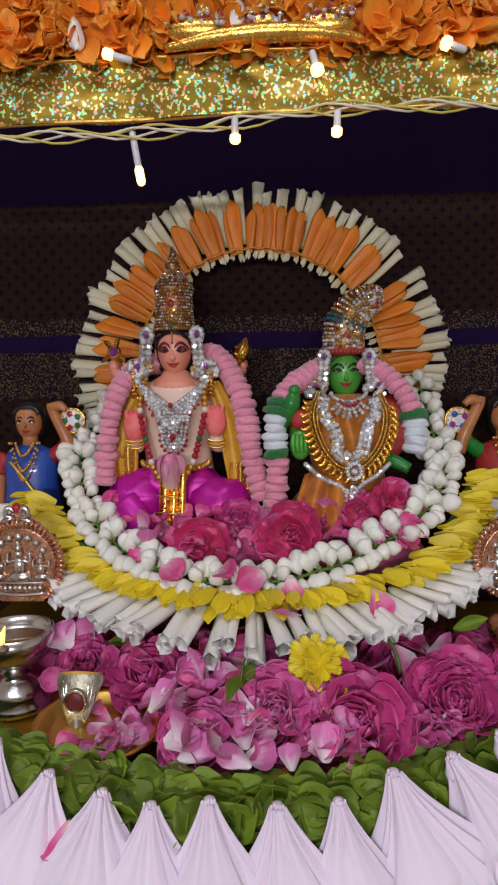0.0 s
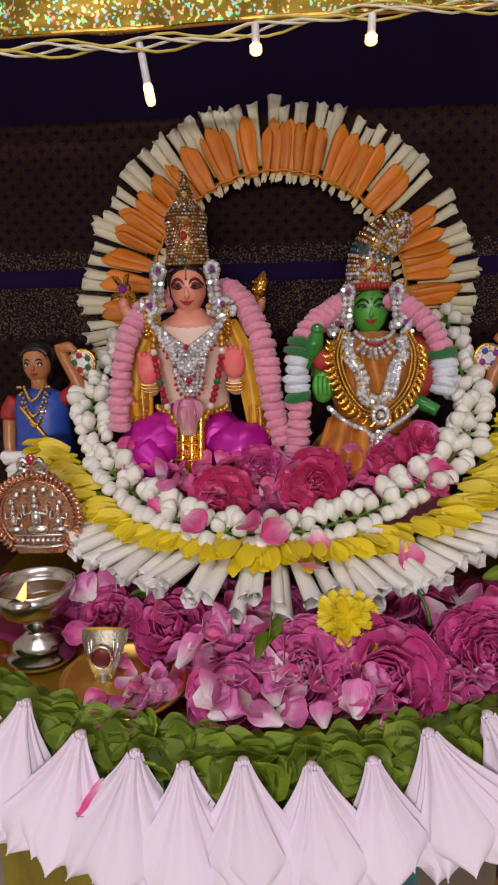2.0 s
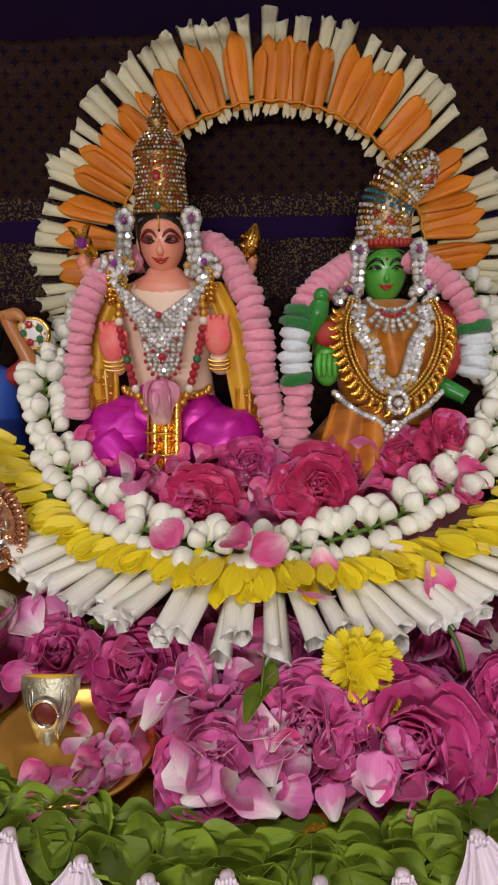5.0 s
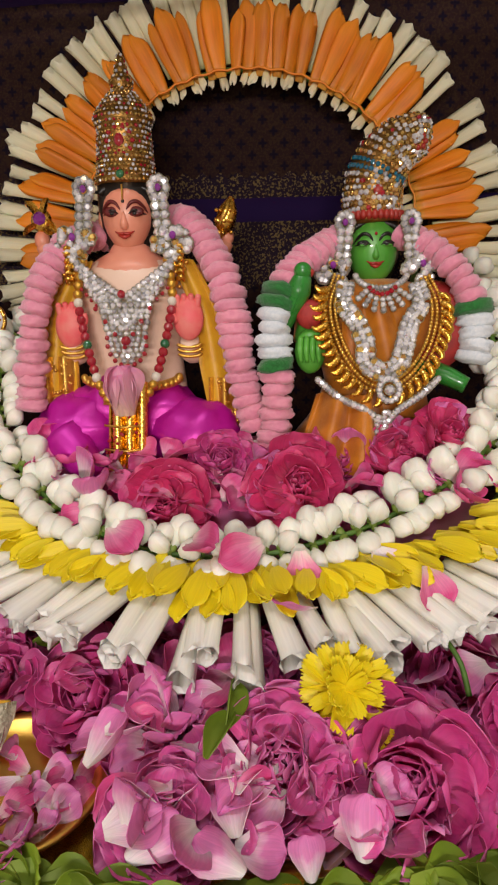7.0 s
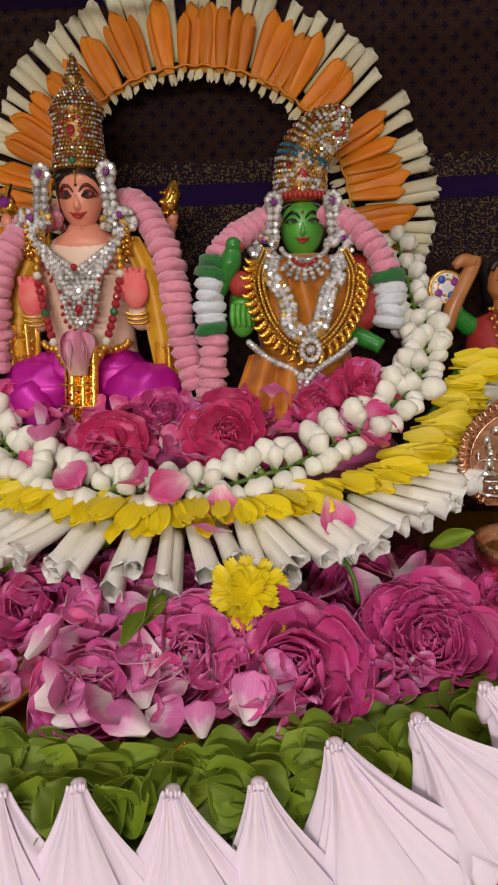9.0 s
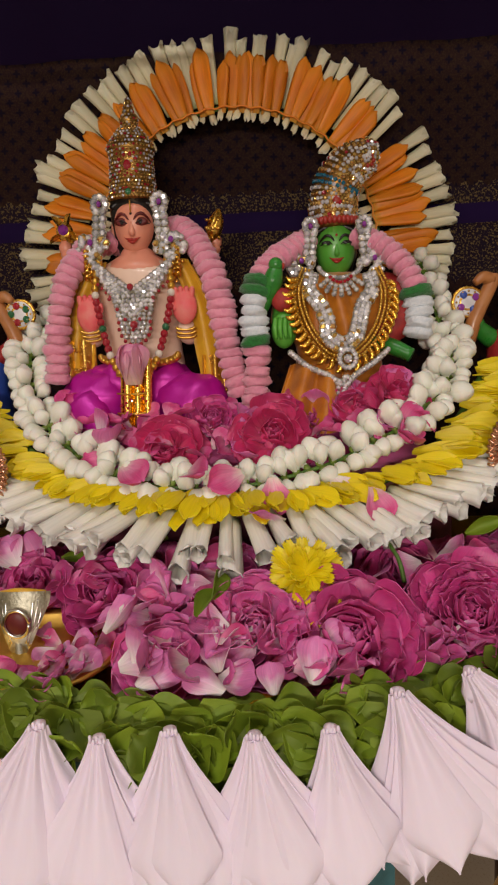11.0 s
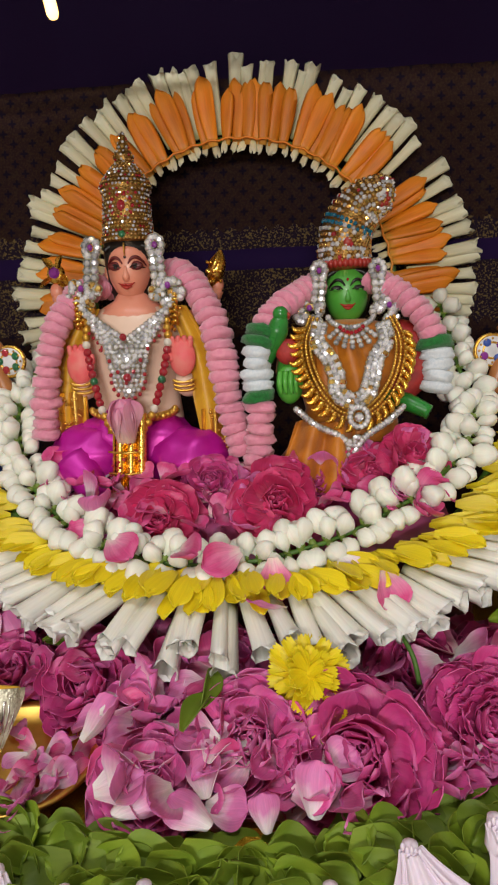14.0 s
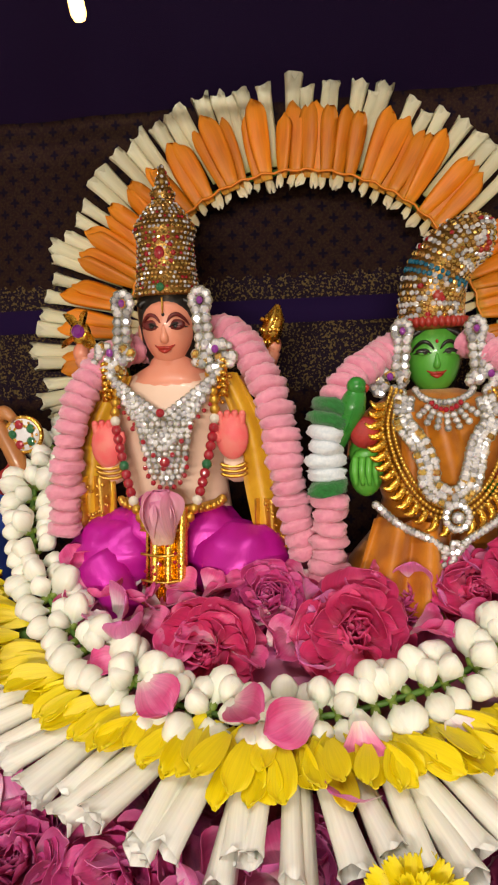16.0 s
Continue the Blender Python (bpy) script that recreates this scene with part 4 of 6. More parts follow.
# torso, shoulders
b.add(loft([(MX + 0.003, MY, 1.075, 0.045, 0.030), (MX + 0.002, MY, 1.10, 0.043, 0.028), (MX, MY, 1.125, 0.042, 0.027), (MX, MY, 1.15, 0.045, 0.029), (MX, MY, 1.175, 0.050, 0.030), (MX, MY + 0.001, 1.194, 0.049, 0.026), (MX, MY + 0.002, 1.205, 0.034, 0.021), (MX, MY + 0.003, 1.212, 0.018, 0.015)], 30), slot=1)
# arms with raised palms
for k, px, pz in ((-1, -0.1425, 1.150), (1, -0.0415, 1.155)):
    b.add(tube([(MX + k * 0.042, MY, 1.188), (MX + k * 0.058, MY + 0.002, 1.165), (MX + k * 0.060, MY - 0.004, 1.132), (px - k * 0.0, 0.835, 1.126), (px, 0.824, 1.138)], [0.012, 0.012, 0.0105, 0.0095, 0.008], 12, 24), slot=1)
    b.add(ball((px, 0.820, pz + 0.001), (0.0132, 0.0056, 0.0185), 16, 10), slot=3)
    for q in range(4):
        fx = px + (q - 1.5) * 0.0052
        b.add(tube([(fx, 0.820, pz + 0.010), (fx + (q - 1.5) * 0.0006, 0.819, pz + 0.018), (fx + (q - 1.5) * 0.0008, 0.8175, pz + 0.0215 - abs(q - 1.5) * 0.0018)], [0.003, 0.0029, 0.0022], 8, 8), slot=3)
    for q in range(3):
        b.add(tube(arc_pts((px, 1.1265 + q * 0.0042), 0.0098, 0.003, 180, 360, 10, 0.8235 - 0.002 * q), 0.0017, 6), slot=7)
    b.add(tube([(px - k * 0.009, 0.819, pz - 0.002), (px - k * 0.0135, 0.817, pz + 0.006), (px - k * 0.014, 0.816, pz + 0.012)], [0.0035, 0.003, 0.0018], 8, 8), slot=3)
# rear arms that hold the emblems
for k in (-1, 1):
    b.add(tube([(MX + k * 0.045, MY + 0.014, 1.188), (MX + k * 0.07, MY + 0.02, 1.20), (MX + k * 0.083, MY + 0.02, 1.222)], [0.010, 0.009, 0.0075], 10, 14))
    b.add(ball((MX + k * 0.083, MY + 0.018, 1.226), (0.0075, 0.006, 0.009), 10, 8))
# folded legs
b.add(tube([(MX, MY + 0.01, 1.06), (MX - 0.04, MY - 0.015, 1.058), (MX - 0.066, MY - 0.03, 1.045)], [0.03, 0.028, 0.02], 14, 12), slot=1)
b.add(tube([(MX, MY + 0.01, 1.06), (MX + 0.045, MY - 0.015, 1.056), (MX + 0.075, MY - 0.03, 1.045)], [0.03, 0.028, 0.02], 14, 12), slot=1)
face_marks(b, MX, MY - 0.0222, 1.2400, 1.02, 4, 4, 2, 6, 2)
b.add(loft([(MX, MY - 0.0226, 1.2535, 0.0006, 0.0008), (MX, MY - 0.0226, 1.266, 0.0009, 0.0008)], 8), slot=7)
solid("male_statue", b, [M_skin, M_chest, M_black, M_palm, M_brow, M_eye, M_lip, M_goldp], "fair seated clay statue with raised red palms", "statue")

# clothes of the fair statue
def drape(cx, cy, cz, rx, ry, rz, seed, folds=7):
    """Stuffed silk over a knee: a rounded body with gathered folds."""
    v, f, uv = ball((0, 0, 0), 1, 30, 18)
    out = []
    for x, y, z in v:
        a = math.atan2(z, x)
        w = 1 + 0.05 * math.sin(folds * a + seed + 3 * y) + 0.13 * nz((x, y, z), 1.9, seed) + 0.05 * nz((x, y, z), 5.0, seed)
        out.append((cx + x * rx * w, cy + y * ry * w, cz + z * rz * w))
    return out, f, uv


dh = thing("silk_dhoti", (MX, 0.82, 1.03), "bright magenta silk dhoti on the fair statue", "dhoti")
b = Build()
b.add(drape(-0.142, 0.822, 1.058, 0.038, 0.032, 0.036, 1))
b.add(drape(-0.115, 0.836, 1.075, 0.036, 0.030, 0.032, 4))
b.add(tube([(-0.15, 0.80, 1.06), (-0.132, 0.79, 1.04), (-0.118, 0.786, 1.01)], [0.02, 0.016, 0.010], 14, 12))
piece("left_fold", b.mesh("dhoti_fold", M_silk), dh)
b = Build()
b.add(drape(-0.04, 0.822, 1.054, 0.042, 0.032, 0.034, 2))
b.add(drape(-0.07, 0.836, 1.07, 0.036, 0.030, 0.030, 6))
piece("right_fold", b.mesh("dhoti_fold", M_silk), dh)
b = Build()
b.add(sheet(lambda u, v: (-0.110 + 0.031 * u + 0.002 * (1 - v), 0.800 - 0.012 * v + 0.0035 * math.sin(u * 6.3 * 3), 1.105 - 0.078 * v), 26, 14, 0.002))
ap = piece("gold_pleats", b.mesh("gold_pleats", M_gold), dh, label="stiff gold brocade front pleats")
b = Build()
for zc in (1.088, 1.070, 1.05, 1.033):
    b.add(tube([(-0.112, 0.797 - (1.105 - zc) * 0.15, zc), (-0.095, 0.793 - (1.105 - zc) * 0.15, zc - 0.001), (-0.079, 0.797 - (1.105 - zc) * 0.15, zc)], 0.0011, 6, 8))
for i in range(24):
    b.add(gem(0.0016), aim_z((U(-0.111, -0.08), 0.787, U(1.028, 1.10)), (U(-0.3, 0.3), -1, U(-0.3, 0.3))), slot=1, smooth=False)
piece("trim", b.mesh("pleat_trim", M_goldp, M_ruby), ap)
b = Build()
b.add(tube(arc_pts((MX + 0.002, 1.107), 0.041, 0.010, 180, 360, 18, 0.822), 0.0042, 8))
for i in range(17):
    a_ = radians(180 + i * 180 / 16)
    b.add(ball((MX + 0.002 + 0.041 * math.cos(a_), 0.818, 1.107 + 0.010 * math.sin(a_)), 0.0034, 8, 6))
solid("waist_belt", b, M_goldp, "gold bead belt around the waist of the fair statue", "belt")

for sx, pts, lab in ((-1, [(-0.130, 0.835, 1.205), (-0.150, 0.832, 1.165), (-0.155, 0.83, 1.12), (-0.158, 0.828, 1.085)], ""), (1, [(-0.05, 0.835, 1.205), (-0.032, 0.832, 1.165), (-0.022, 0.83, 1.12), (-0.008, 0.826, 1.065)], "")):
    pp = spline(pts, 20)
    b = Build()

    def sh(u, v, pp=pp, sx=sx):
        p = pp[min(int(v * 19), 19)]
        w = 0.0095 + 0.010 * v
        return (p.x + (u - 0.5) * 2 * w + sx * 0.003, p.y + 0.0025 * math.sin(u * 9 + v * 2) + 0.002 * nz((u, v, 0), 3, sx), p.z)
    b.add(sheet(sh, 22, 20, 0.0015))
    ob = solid("silk_shawl", b, M_ysilk, "yellow silk shawl with gold border hanging over the arm", "shawl")
    b = Build()
    q = pp[-1]
    b.add(sheet(lambda u, v, q=q: (q.x + (u - 0.5) * 0.040 + sx * 0.003, q.y - 0.004 + 0.004 * math.sin(u * 15), q.z + 0.042 * v - 0.002), 22, 6, 0.0015))
    for i in range(30):
        b.add(ball((q.x + sx * 0.003 + U(-0.015, 0.015), q.y - 0.007, q.z + U(0.0, 0.038)), U(0.0012, 0.002), 6, 4))
    solid("gold_border", b, M_goldp, "gold zari border", parent=ob)

# chest jewellery of the fair statue
def u_curve(cx, zt, zb, w, n, y, sharp=1.3):
    """A hanging U or V between two shoulder points."""
    out = []
    for i in range(n):
        t = -1 + 2 * i / (n - 1)
        out.append((cx + w * t, y - 0.010 * (1 - abs(t)), zb + (zt - zb) * abs(t) ** sharp))
    return out


def stone_row(b, pts, r, slot=0, spin=0.0, jit=0.5):
    for p in pts:
        b.add(gem(r), aim_z(p, (U(-jit, jit), -1, U(-jit, jit) + 0.15), U(0, 6)), slot=slot, smooth=False)


nk = thing("stone_necklace", (MX, 0.82, 1.12), "broad silver necklace set with clear and red stones", "necklace")
b = Gems()
for row in range(5):
    w = 0.043 - 0.004 * row
    zt, zb = 1.206 - 0.007 * row, 1.174 - 0.0065 * row
    stone_row(b, u_curve(MX, zt, zb, w, 24 - 2 * row, 0.821 - 0.0015 * row, 1.1), 0.0031)
for j in range(11):
    t = j / 10
    w = 0.0205 - 0.0115 * t if t < 0.55 else 0.0145 * math.sqrt(max(0.03, 1 - ((t - 0.55) / 0.46) ** 2))
    cnt = max(1, int(2 * w / 0.0046))
    for i in range(cnt + 1):
        x = MX + 0.002 + w * (2 * i / cnt - 1) + U(-0.0006, 0.0006)
        b.add(gem(U(0.0022, 0.0031)), aim_z((x, 0.8075 - 0.002 * t, 1.168 - 0.046 * t + U(-0.0005, 0.0005)), (U(-0.55, 0.55), -1, 0.15 + U(-0.45, 0.45)), U(0, 6)), smooth=False)
b.place(nk, M_stone_o)
RED = [((MX + 0.0005 + (i - 3) * 0.0075, 0.8035, 1.134 + abs(i - 3) * 0.0105), 0.0021) for i in range(7)]
RED += [((MX + 0.002 + 0.0165 * math.cos(radians(170 + i * 20)), 0.805, 1.138 + 0.020 * math.sin(radians(170 + i * 20))), 0.0021) for i in range(11)]
RED += [((MX + k * (0.041 - 0.0045 * i), 0.8205 - 0.0022 * i, 1.186 - 0.0045 * i), 0.0018) for i in range(6) for k in (-1, 1)]
RED += [((MX, 0.804, 1.177), 0.0036), ((MX + 0.002, 0.802, 1.139), 0.0042)]
for p, r in RED:
    b = Build()
    b.add(ball((0, 0, 0), r, 10, 7))
    piece("red_stone", b.mesh("red_stone", M_ruby), nk, Matrix.Translation(p))

ch = thing("bead_chain", (MX, 0.82, 1.08), "long chain of gold, pearl and red beads", "necklace")
for k in (-1, 1):
    pts = evenly([(MX + k * 0.036, 0.826, 1.205), (MX + k * 0.040, 0.818, 1.175), (MX + k * 0.034, 0.812, 1.14), (MX + k * 0.024, 0.804, 1.105), (MX + k * 0.012, 0.797, 1.085)], 0.0072)
    for i, (p, t) in enumerate(pts):
        mt_ = M_goldp if i < 5 else (M_pearl if i in (5, 14) else (M_emer if i in (10,) else M_ruby if i < 14 else M_goldp))
        b = Build()
        b.add(ball((0, 0, 0), (0.0042, 0.0038, 0.0042), 10, 7))
        piece("bead", b.mesh("bead", mt_), ch, Matrix.Translation(p))


# shoulder clasps
for k in (-1, 1):
    sc_ = thing("shoulder_clasp", (MX + k * 0.040, 0.828, 1.205), "gold filigree clasp on the shoulder of the fair statue", "ornament", group="shoulder clasps")
    b = Build()
    for i in range(26):
        a_, q = i * 2.4, 0.0022 * math.sqrt(i)
        b.add(ball((MX + k * 0.043 + q * math.cos(a_) * 0.9, 0.826 - 0.004 * (1 - i / 26), 1.200 + q * math.sin(a_) * 1.7), U(0.0016, 0.0026), 8, 6))
    for i in range(6):
        b.add(tube([(MX + k * 0.043, 0.824, 1.214 - i * 0.005), (MX + k * 0.048, 0.820, 1.216 - i * 0.005), (MX + k * 0.050, 0.823, 1.211 - i * 0.005)], [0.0016, 0.0018, 0.0008], 6, 8))
    piece("filigree", b.mesh("clasp_filigree", M_gold), sc_)

# pink bud tucked in at the waist
bd = thing("rose_bud", (-0.093, 0.795, 1.082), "half-open pale pink rose bud tucked above the gold pleats", "flower")
M_budpink = petal_mat("bud_petal", [(0.0, (0.78, 0.52, 0.36)), (0.25, (0.80, 0.42, 0.48)), (0.7, (0.80, 0.30, 0.46)), (1.0, (0.78, 0.20, 0.40))], vary=0.12)
b = Build()
b.add(petal(0.038, 0.036, 0.40, 0.34, 0.35, 0.12, 0.0006, 11, 11, 4.4))
bpm = b.mesh("bud_petal", M_budpink)
for i in range(9):
    a_ = i * 2 * math.pi / 9 + 0.3
    d = Vector((0.34 * math.cos(a_), -0.06 + 0.30 * math.sin(a_), 1))
    piece("bud_petal", bpm, bd, aim(Vector((-0.0935 + 0.008 * math.cos(a_), 0.789 + 0.006 * math.sin(a_), 1.079)), d, 0, 0.92 + 0.1 * math.cos(i * 2.1), (-math.cos(a_), -math.sin(a_), 0.2)))
b = Build()
b.add(ball((-0.0935, 0.789, 1.098), (0.0125, 0.010, 0.017), 16, 12))
piece("bud_core", b.mesh("bud_core", M_budpink), bd)

# jewelled crowns
def crown(name, prof, m, label, stone_mats, step=0.0044, y_face=True, top_band=None):
    cr = thing(name, m.translation, label, "crown")
    b = Build()
    b.add(lathe(prof, 28))
    piece("shell", b.mesh("crown_shell", M_crownsh), cr, m)
    b = Build()
    zs = []
    for (r0, z0), (r1, z1) in zip(prof, prof[1:]):
        ln = math.hypot(r1 - r0, z1 - z0)
        cnt = max(1, int(ln / (step * 0.95)))
        for q in range(cnt):
            t = (q + 0.5) / cnt
            zs.append((r0 + (r1 - r0) * t, z0 + (z1 - z0) * t, math.atan2(r0 - r1, z1 - z0)))
    for row, (r, z, sl) in enumerate(zs):
        cnt = int(2 * math.pi * r / step)
        for i in range(cnt):
            a_ = 2 * math.pi * (i + 0.5 * (row % 2)) / cnt
            if math.sin(a_) > 0.5:
                continue
            d = Vector((math.cos(a_) * math.cos(sl), math.sin(a_) * math.cos(sl), math.sin(sl)))
            d += Vector((U(-0.25, 0.25), U(-0.25, 0.25), U(-0.25, 0.25)))
            b.add(gem(step * U(0.36, 0.46)), aim_z((r * math.cos(a_), r * math.sin(a_), z), d, U(0, 6)), slot=rnd.choices((0, 1, 2), stone_mats)[0], smooth=False)
    piece("stone_setting", b.mesh("crown_stones", M_stone, M_goldst, M_ruby), cr, m)
    return cr


prof = [(0.0262, 0.0), (0.0268, 0.004), (0.0245, 0.008), (0.0232, 0.026), (0.0222, 0.046), (0.0250, 0.050), (0.0246, 0.054), (0.0195, 0.062), (0.0125, 0.071), (0.0072, 0.076), (0.0098, 0.079), (0.0090, 0.083), (0.0048, 0.087), (0.0058, 0.091), (0.0028, 0.096), (0.0034, 0.099), (0.0008, 0.104)]
mc = Matrix.Translation((MX, MY, 1.268))
cr = crown("tall_crown", prof, mc, "tall gold crown covered in clear, gold and red stones", (5, 7, 1.6), 0.0036)
b = Build()
b.add(ball((MX, MY - 0.0235, 1.300), (0.0042, 0.002, 0.0052), 12, 8))
for i in range(10):
    a_ = i * math.pi / 5
    b.add(gem(0.0022), aim_z((MX + 0.0105 * math.cos(a_), MY - 0.0225 + 0.002 * abs(math.cos(a_)), 1.300 + 0.0105 * math.sin(a_)), (0, -1, 0)), smooth=False)
piece("red_boss", b.mesh("crown_boss", M_ruby), cr, label="red flower boss")
b = Build()
b.add(ball((MX, MY - 0.0266, 1.2735), (0.0035, 0.002, 0.0035), 12, 8))
piece("dark_boss", b.mesh("crown_boss", M_emer), cr)

# stone-set ear ornaments
def ear_piece(k, x, y, ztop, s, label):
    e = thing("ear_ornament", (x, y, ztop - 0.03), label, "earring", group="ear ornaments")
    b = Gems()
    for i in range(9):
        a_ = radians(i * 40)
        b.add(gem(0.0030 * s), aim_z((x + 0.0052 * s * math.cos(a_), y, ztop - 0.006 + 0.0062 * s * math.sin(a_)), (U(-0.3, 0.3), -1, U(-0.2, 0.3))), smooth=False)
    for i in range(5):
        for q in (-1, 1):
            b.add(gem(0.0034 * s), aim_z((x + q * 0.0029 * s + k * 0.0006 * i, y - 0.001, ztop - 0.013 - i * 0.0058 * s), (U(-0.3, 0.3), -1, U(-0.2, 0.3))), smooth=False)
    for i in range(30):
        a_, rr_ = U(0, 6.28), math.sqrt(U(0.05, 1))
        b.add(gem(U(0.0024, 0.0036) * s), aim_z((x + k * 0.008 * s + 0.013 * s * rr_ * math.cos(a_), y - 0.003, ztop - 0.040 * s + 0.010 * s * rr_ * math.sin(a_)), (U(-0.4, 0.4), -1, U(-0.2, 0.4))), slot=1 if rnd.random() < 0.12 else 0, smooth=False)
    b.place(e, M_stone_o, M_gold_o)
    for p, r in (((x, y - 0.003, ztop - 0.006), 0.0022 * s), ((x + k * 0.009 * s, y - 0.006, ztop - 0.036 * s), 0.0024 * s)):
        b = Build()
        b.add(ball((0, 0, 0), (r, 0.002, r * 1.15), 10, 7))
        piece("purple_stone", b.mesh("ear_purple", M_purple), e, Matrix.Translation(p), "purple centre stone")


ear_piece(-1, MX - 0.031, 0.826, 1.268, 1.22, "large ear ornament of clear and purple stones beside the fair face")
ear_piece(1, MX + 0.031, 0.826, 1.268, 1.22, "large ear ornament of clear and purple stones beside the fair face")

# emblems in the rear hands
em = thing("discus_emblem", (-0.176, 0.87, 1.235), "gold flower-shaped discus with a purple stone", "emblem")
b = Build()
for i in range(4):
    b.add(petal(0.020, 0.013, 0.4, 0.25, 0.7), aim((-0.176, 0.868, 1.243), (math.cos(i * math.pi / 2 + 0.9), -0.1, math.sin(i * math.pi / 2 + 0.9)), 0.3 * i))
b.add(ball((-0.176, 0.868, 1.243), (0.0095, 0.004, 0.0105), 12, 8))
piece("petals", b.mesh("emblem_petals", M_gold), em)
b = Build()
b.add(gem(0.006, 0.6, 8), aim_z((-0.176, 0.8635, 1.244), (0, -1, 0.1)), smooth=False)
piece("stone", b.mesh("emblem_stone", M_purple), em)
b = Build()
b.add(tube([(-0.018, 0.868, 1.224), (-0.012, 0.867, 1.236), (-0.008, 0.866, 1.248), (-0.005, 0.866, 1.259)], [0.004, 0.0092, 0.0085, 0.0020], 12, 16))
b.add(tube([(-0.018, 0.861, 1.232), (-0.010, 0.858, 1.246), (-0.007, 0.860, 1.257)], [0.002, 0.003, 0.001], 8, 10))
for i in range(14):
    b.add(ball((-0.012 + 0.0065 * math.cos(i * 1.3), 0.859, 1.238 + 0.011 * math.sin(i * 2.1)), U(0.0016, 0.0028), 8, 6))
solid("conch_emblem", b, M_gold, "small gold conch held beside the shoulder", "emblem")


# fuzzy wool garlands
def puff_mesh(name, mt, seed, r=0.0150, h=0.0076):
    v, f, uv = ball((0, 0, 0), 1, 20, 11)
    out = []
    for x, y, z in v:
        w = 1 + 0.14 * nz((x, y, z), 2.0, seed) + 0.16 * nz((x, y, z), 4.5, seed + 3)
        sq = (1 - min(abs(z), 0.995) ** 3.2) ** (1 / 3.2) / max(math.sqrt(max(1 - z * z, 0)), 0.05)
        out.append((x * r * w * sq * 1.04, y * r * 0.84 * w * sq, z * h * w * 0.80))
    bb = Build()
    bb.add((out, f, uv))
    return bb.mesh(name, mt)


P_pk = [puff_mesh("wool_puff", M_wool, i * 3.1) for i in range(5)]
P_wh = [puff_mesh("wool_puff", M_woolw, 30 + i) for i in range(2)]
P_gr = [puff_mesh("wool_puff", M_woolg, 40 + i, 0.017) for i in range(2)]


def wool_garland(paths, label, colour):
    g = thing("wool_garland", paths[0][0], label, "garland", group="wool garlands")
    for pi, path in enumerate(paths):
        pts = evenly(path, 0.0101)
        for i, (p, t) in enumerate(pts):
            me = rnd.choice(colour(pi, i / len(pts)))
            piece("wool_puff", me, g, aim_z(p, t + Vector((U(-0.12, 0.12), U(-0.1, 0.1), U(-0.1, 0.1))), U(-0.2, 0.2), U(0.94, 1.05)))


wool_garland([[(-0.118, 0.862, 1.228), (-0.142, 0.842, 1.222), (-0.160, 0.826, 1.198), (-0.170, 0.816, 1.165), (-0.176, 0.812, 1.12), (-0.179, 0.810, 1.078)],
              [(-0.060, 0.866, 1.240), (-0.040, 0.850, 1.236), (-0.020, 0.835, 1.208), (-0.006, 0.822, 1.17), (0.000, 0.815, 1.13), (0.006, 0.812, 1.095), (0.014, 0.81, 1.066)]],
             "pink fuzzy wool garland hanging over both shoulders", lambda pi, t: P_pk)


def fcol(pi, t):
    if pi == 0:
        return P_gr if 0.33 < t < 0.40 or 0.575 < t < 0.64 else P_wh if 0.40 <= t <= 0.575 else P_pk
    return P_gr if 0.60 < t < 0.69 or t > 0.93 else P_wh if 0.69 <= t <= 0.93 else P_pk


wool_garland([[(0.088, 0.852, 1.220), (0.060, 0.832, 1.204), (0.042, 0.815, 1.186), (0.032, 0.806, 1.163), (0.031, 0.803, 1.135), (0.033, 0.800, 1.10), (0.031, 0.795, 1.06), (0.029, 0.79, 1.035)],
              [(0.146, 0.852, 1.222), (0.166, 0.838, 1.210), (0.184, 0.825, 1.190), (0.196, 0.818, 1.165), (0.199, 0.815, 1.14), (0.197, 0.812, 1.118)]],
             "pink wool garland with green and white bands on the green statue", fcol)

# ---------- second statue: green-faced ----------
FX, FY = 0.119, 0.862
b = Build()
b.add(head(FX, FY, 1.2125, 0.0212, 0.0204, 0.0305, 0.10))
b.add(loft([(FX, FY - 0.0178, 1.2165, 0.0014, 0.0020), (FX, FY - 0.0190, 1.2095, 0.0021, 0.0030), (FX, FY - 0.0194, 1.2052, 0.0032, 0.0038), (FX, FY - 0.0186, 1.2026, 0.0026, 0.0026), (FX, FY - 0.018, 1.2012, 0.0010, 0.0012)], 16))
b.add(loft([(FX, FY + 0.004, 1.16, 0.017, 0.016), (FX, FY + 0.004, 1.172, 0.0115, 0.0115), (FX, FY + 0.003, 1.19, 0.011, 0.011)], 18))
b.add(loft([(FX, FY + 0.010, 1.185, 0.018, 0.014), (FX, FY + 0.006, 1.205, 0.0238, 0.018), (FX, FY + 0.004, 1.225, 0.0238, 0.0195), (FX, FY + 0.003, 1.240, 0.0225, 0.0195)], 22), slot=1)
b.add(tube(arc_pts((FX, 1.2255), 0.0195, 0.008, 8, 172, 14, FY - 0.012), 0.0028, 8), slot=1)
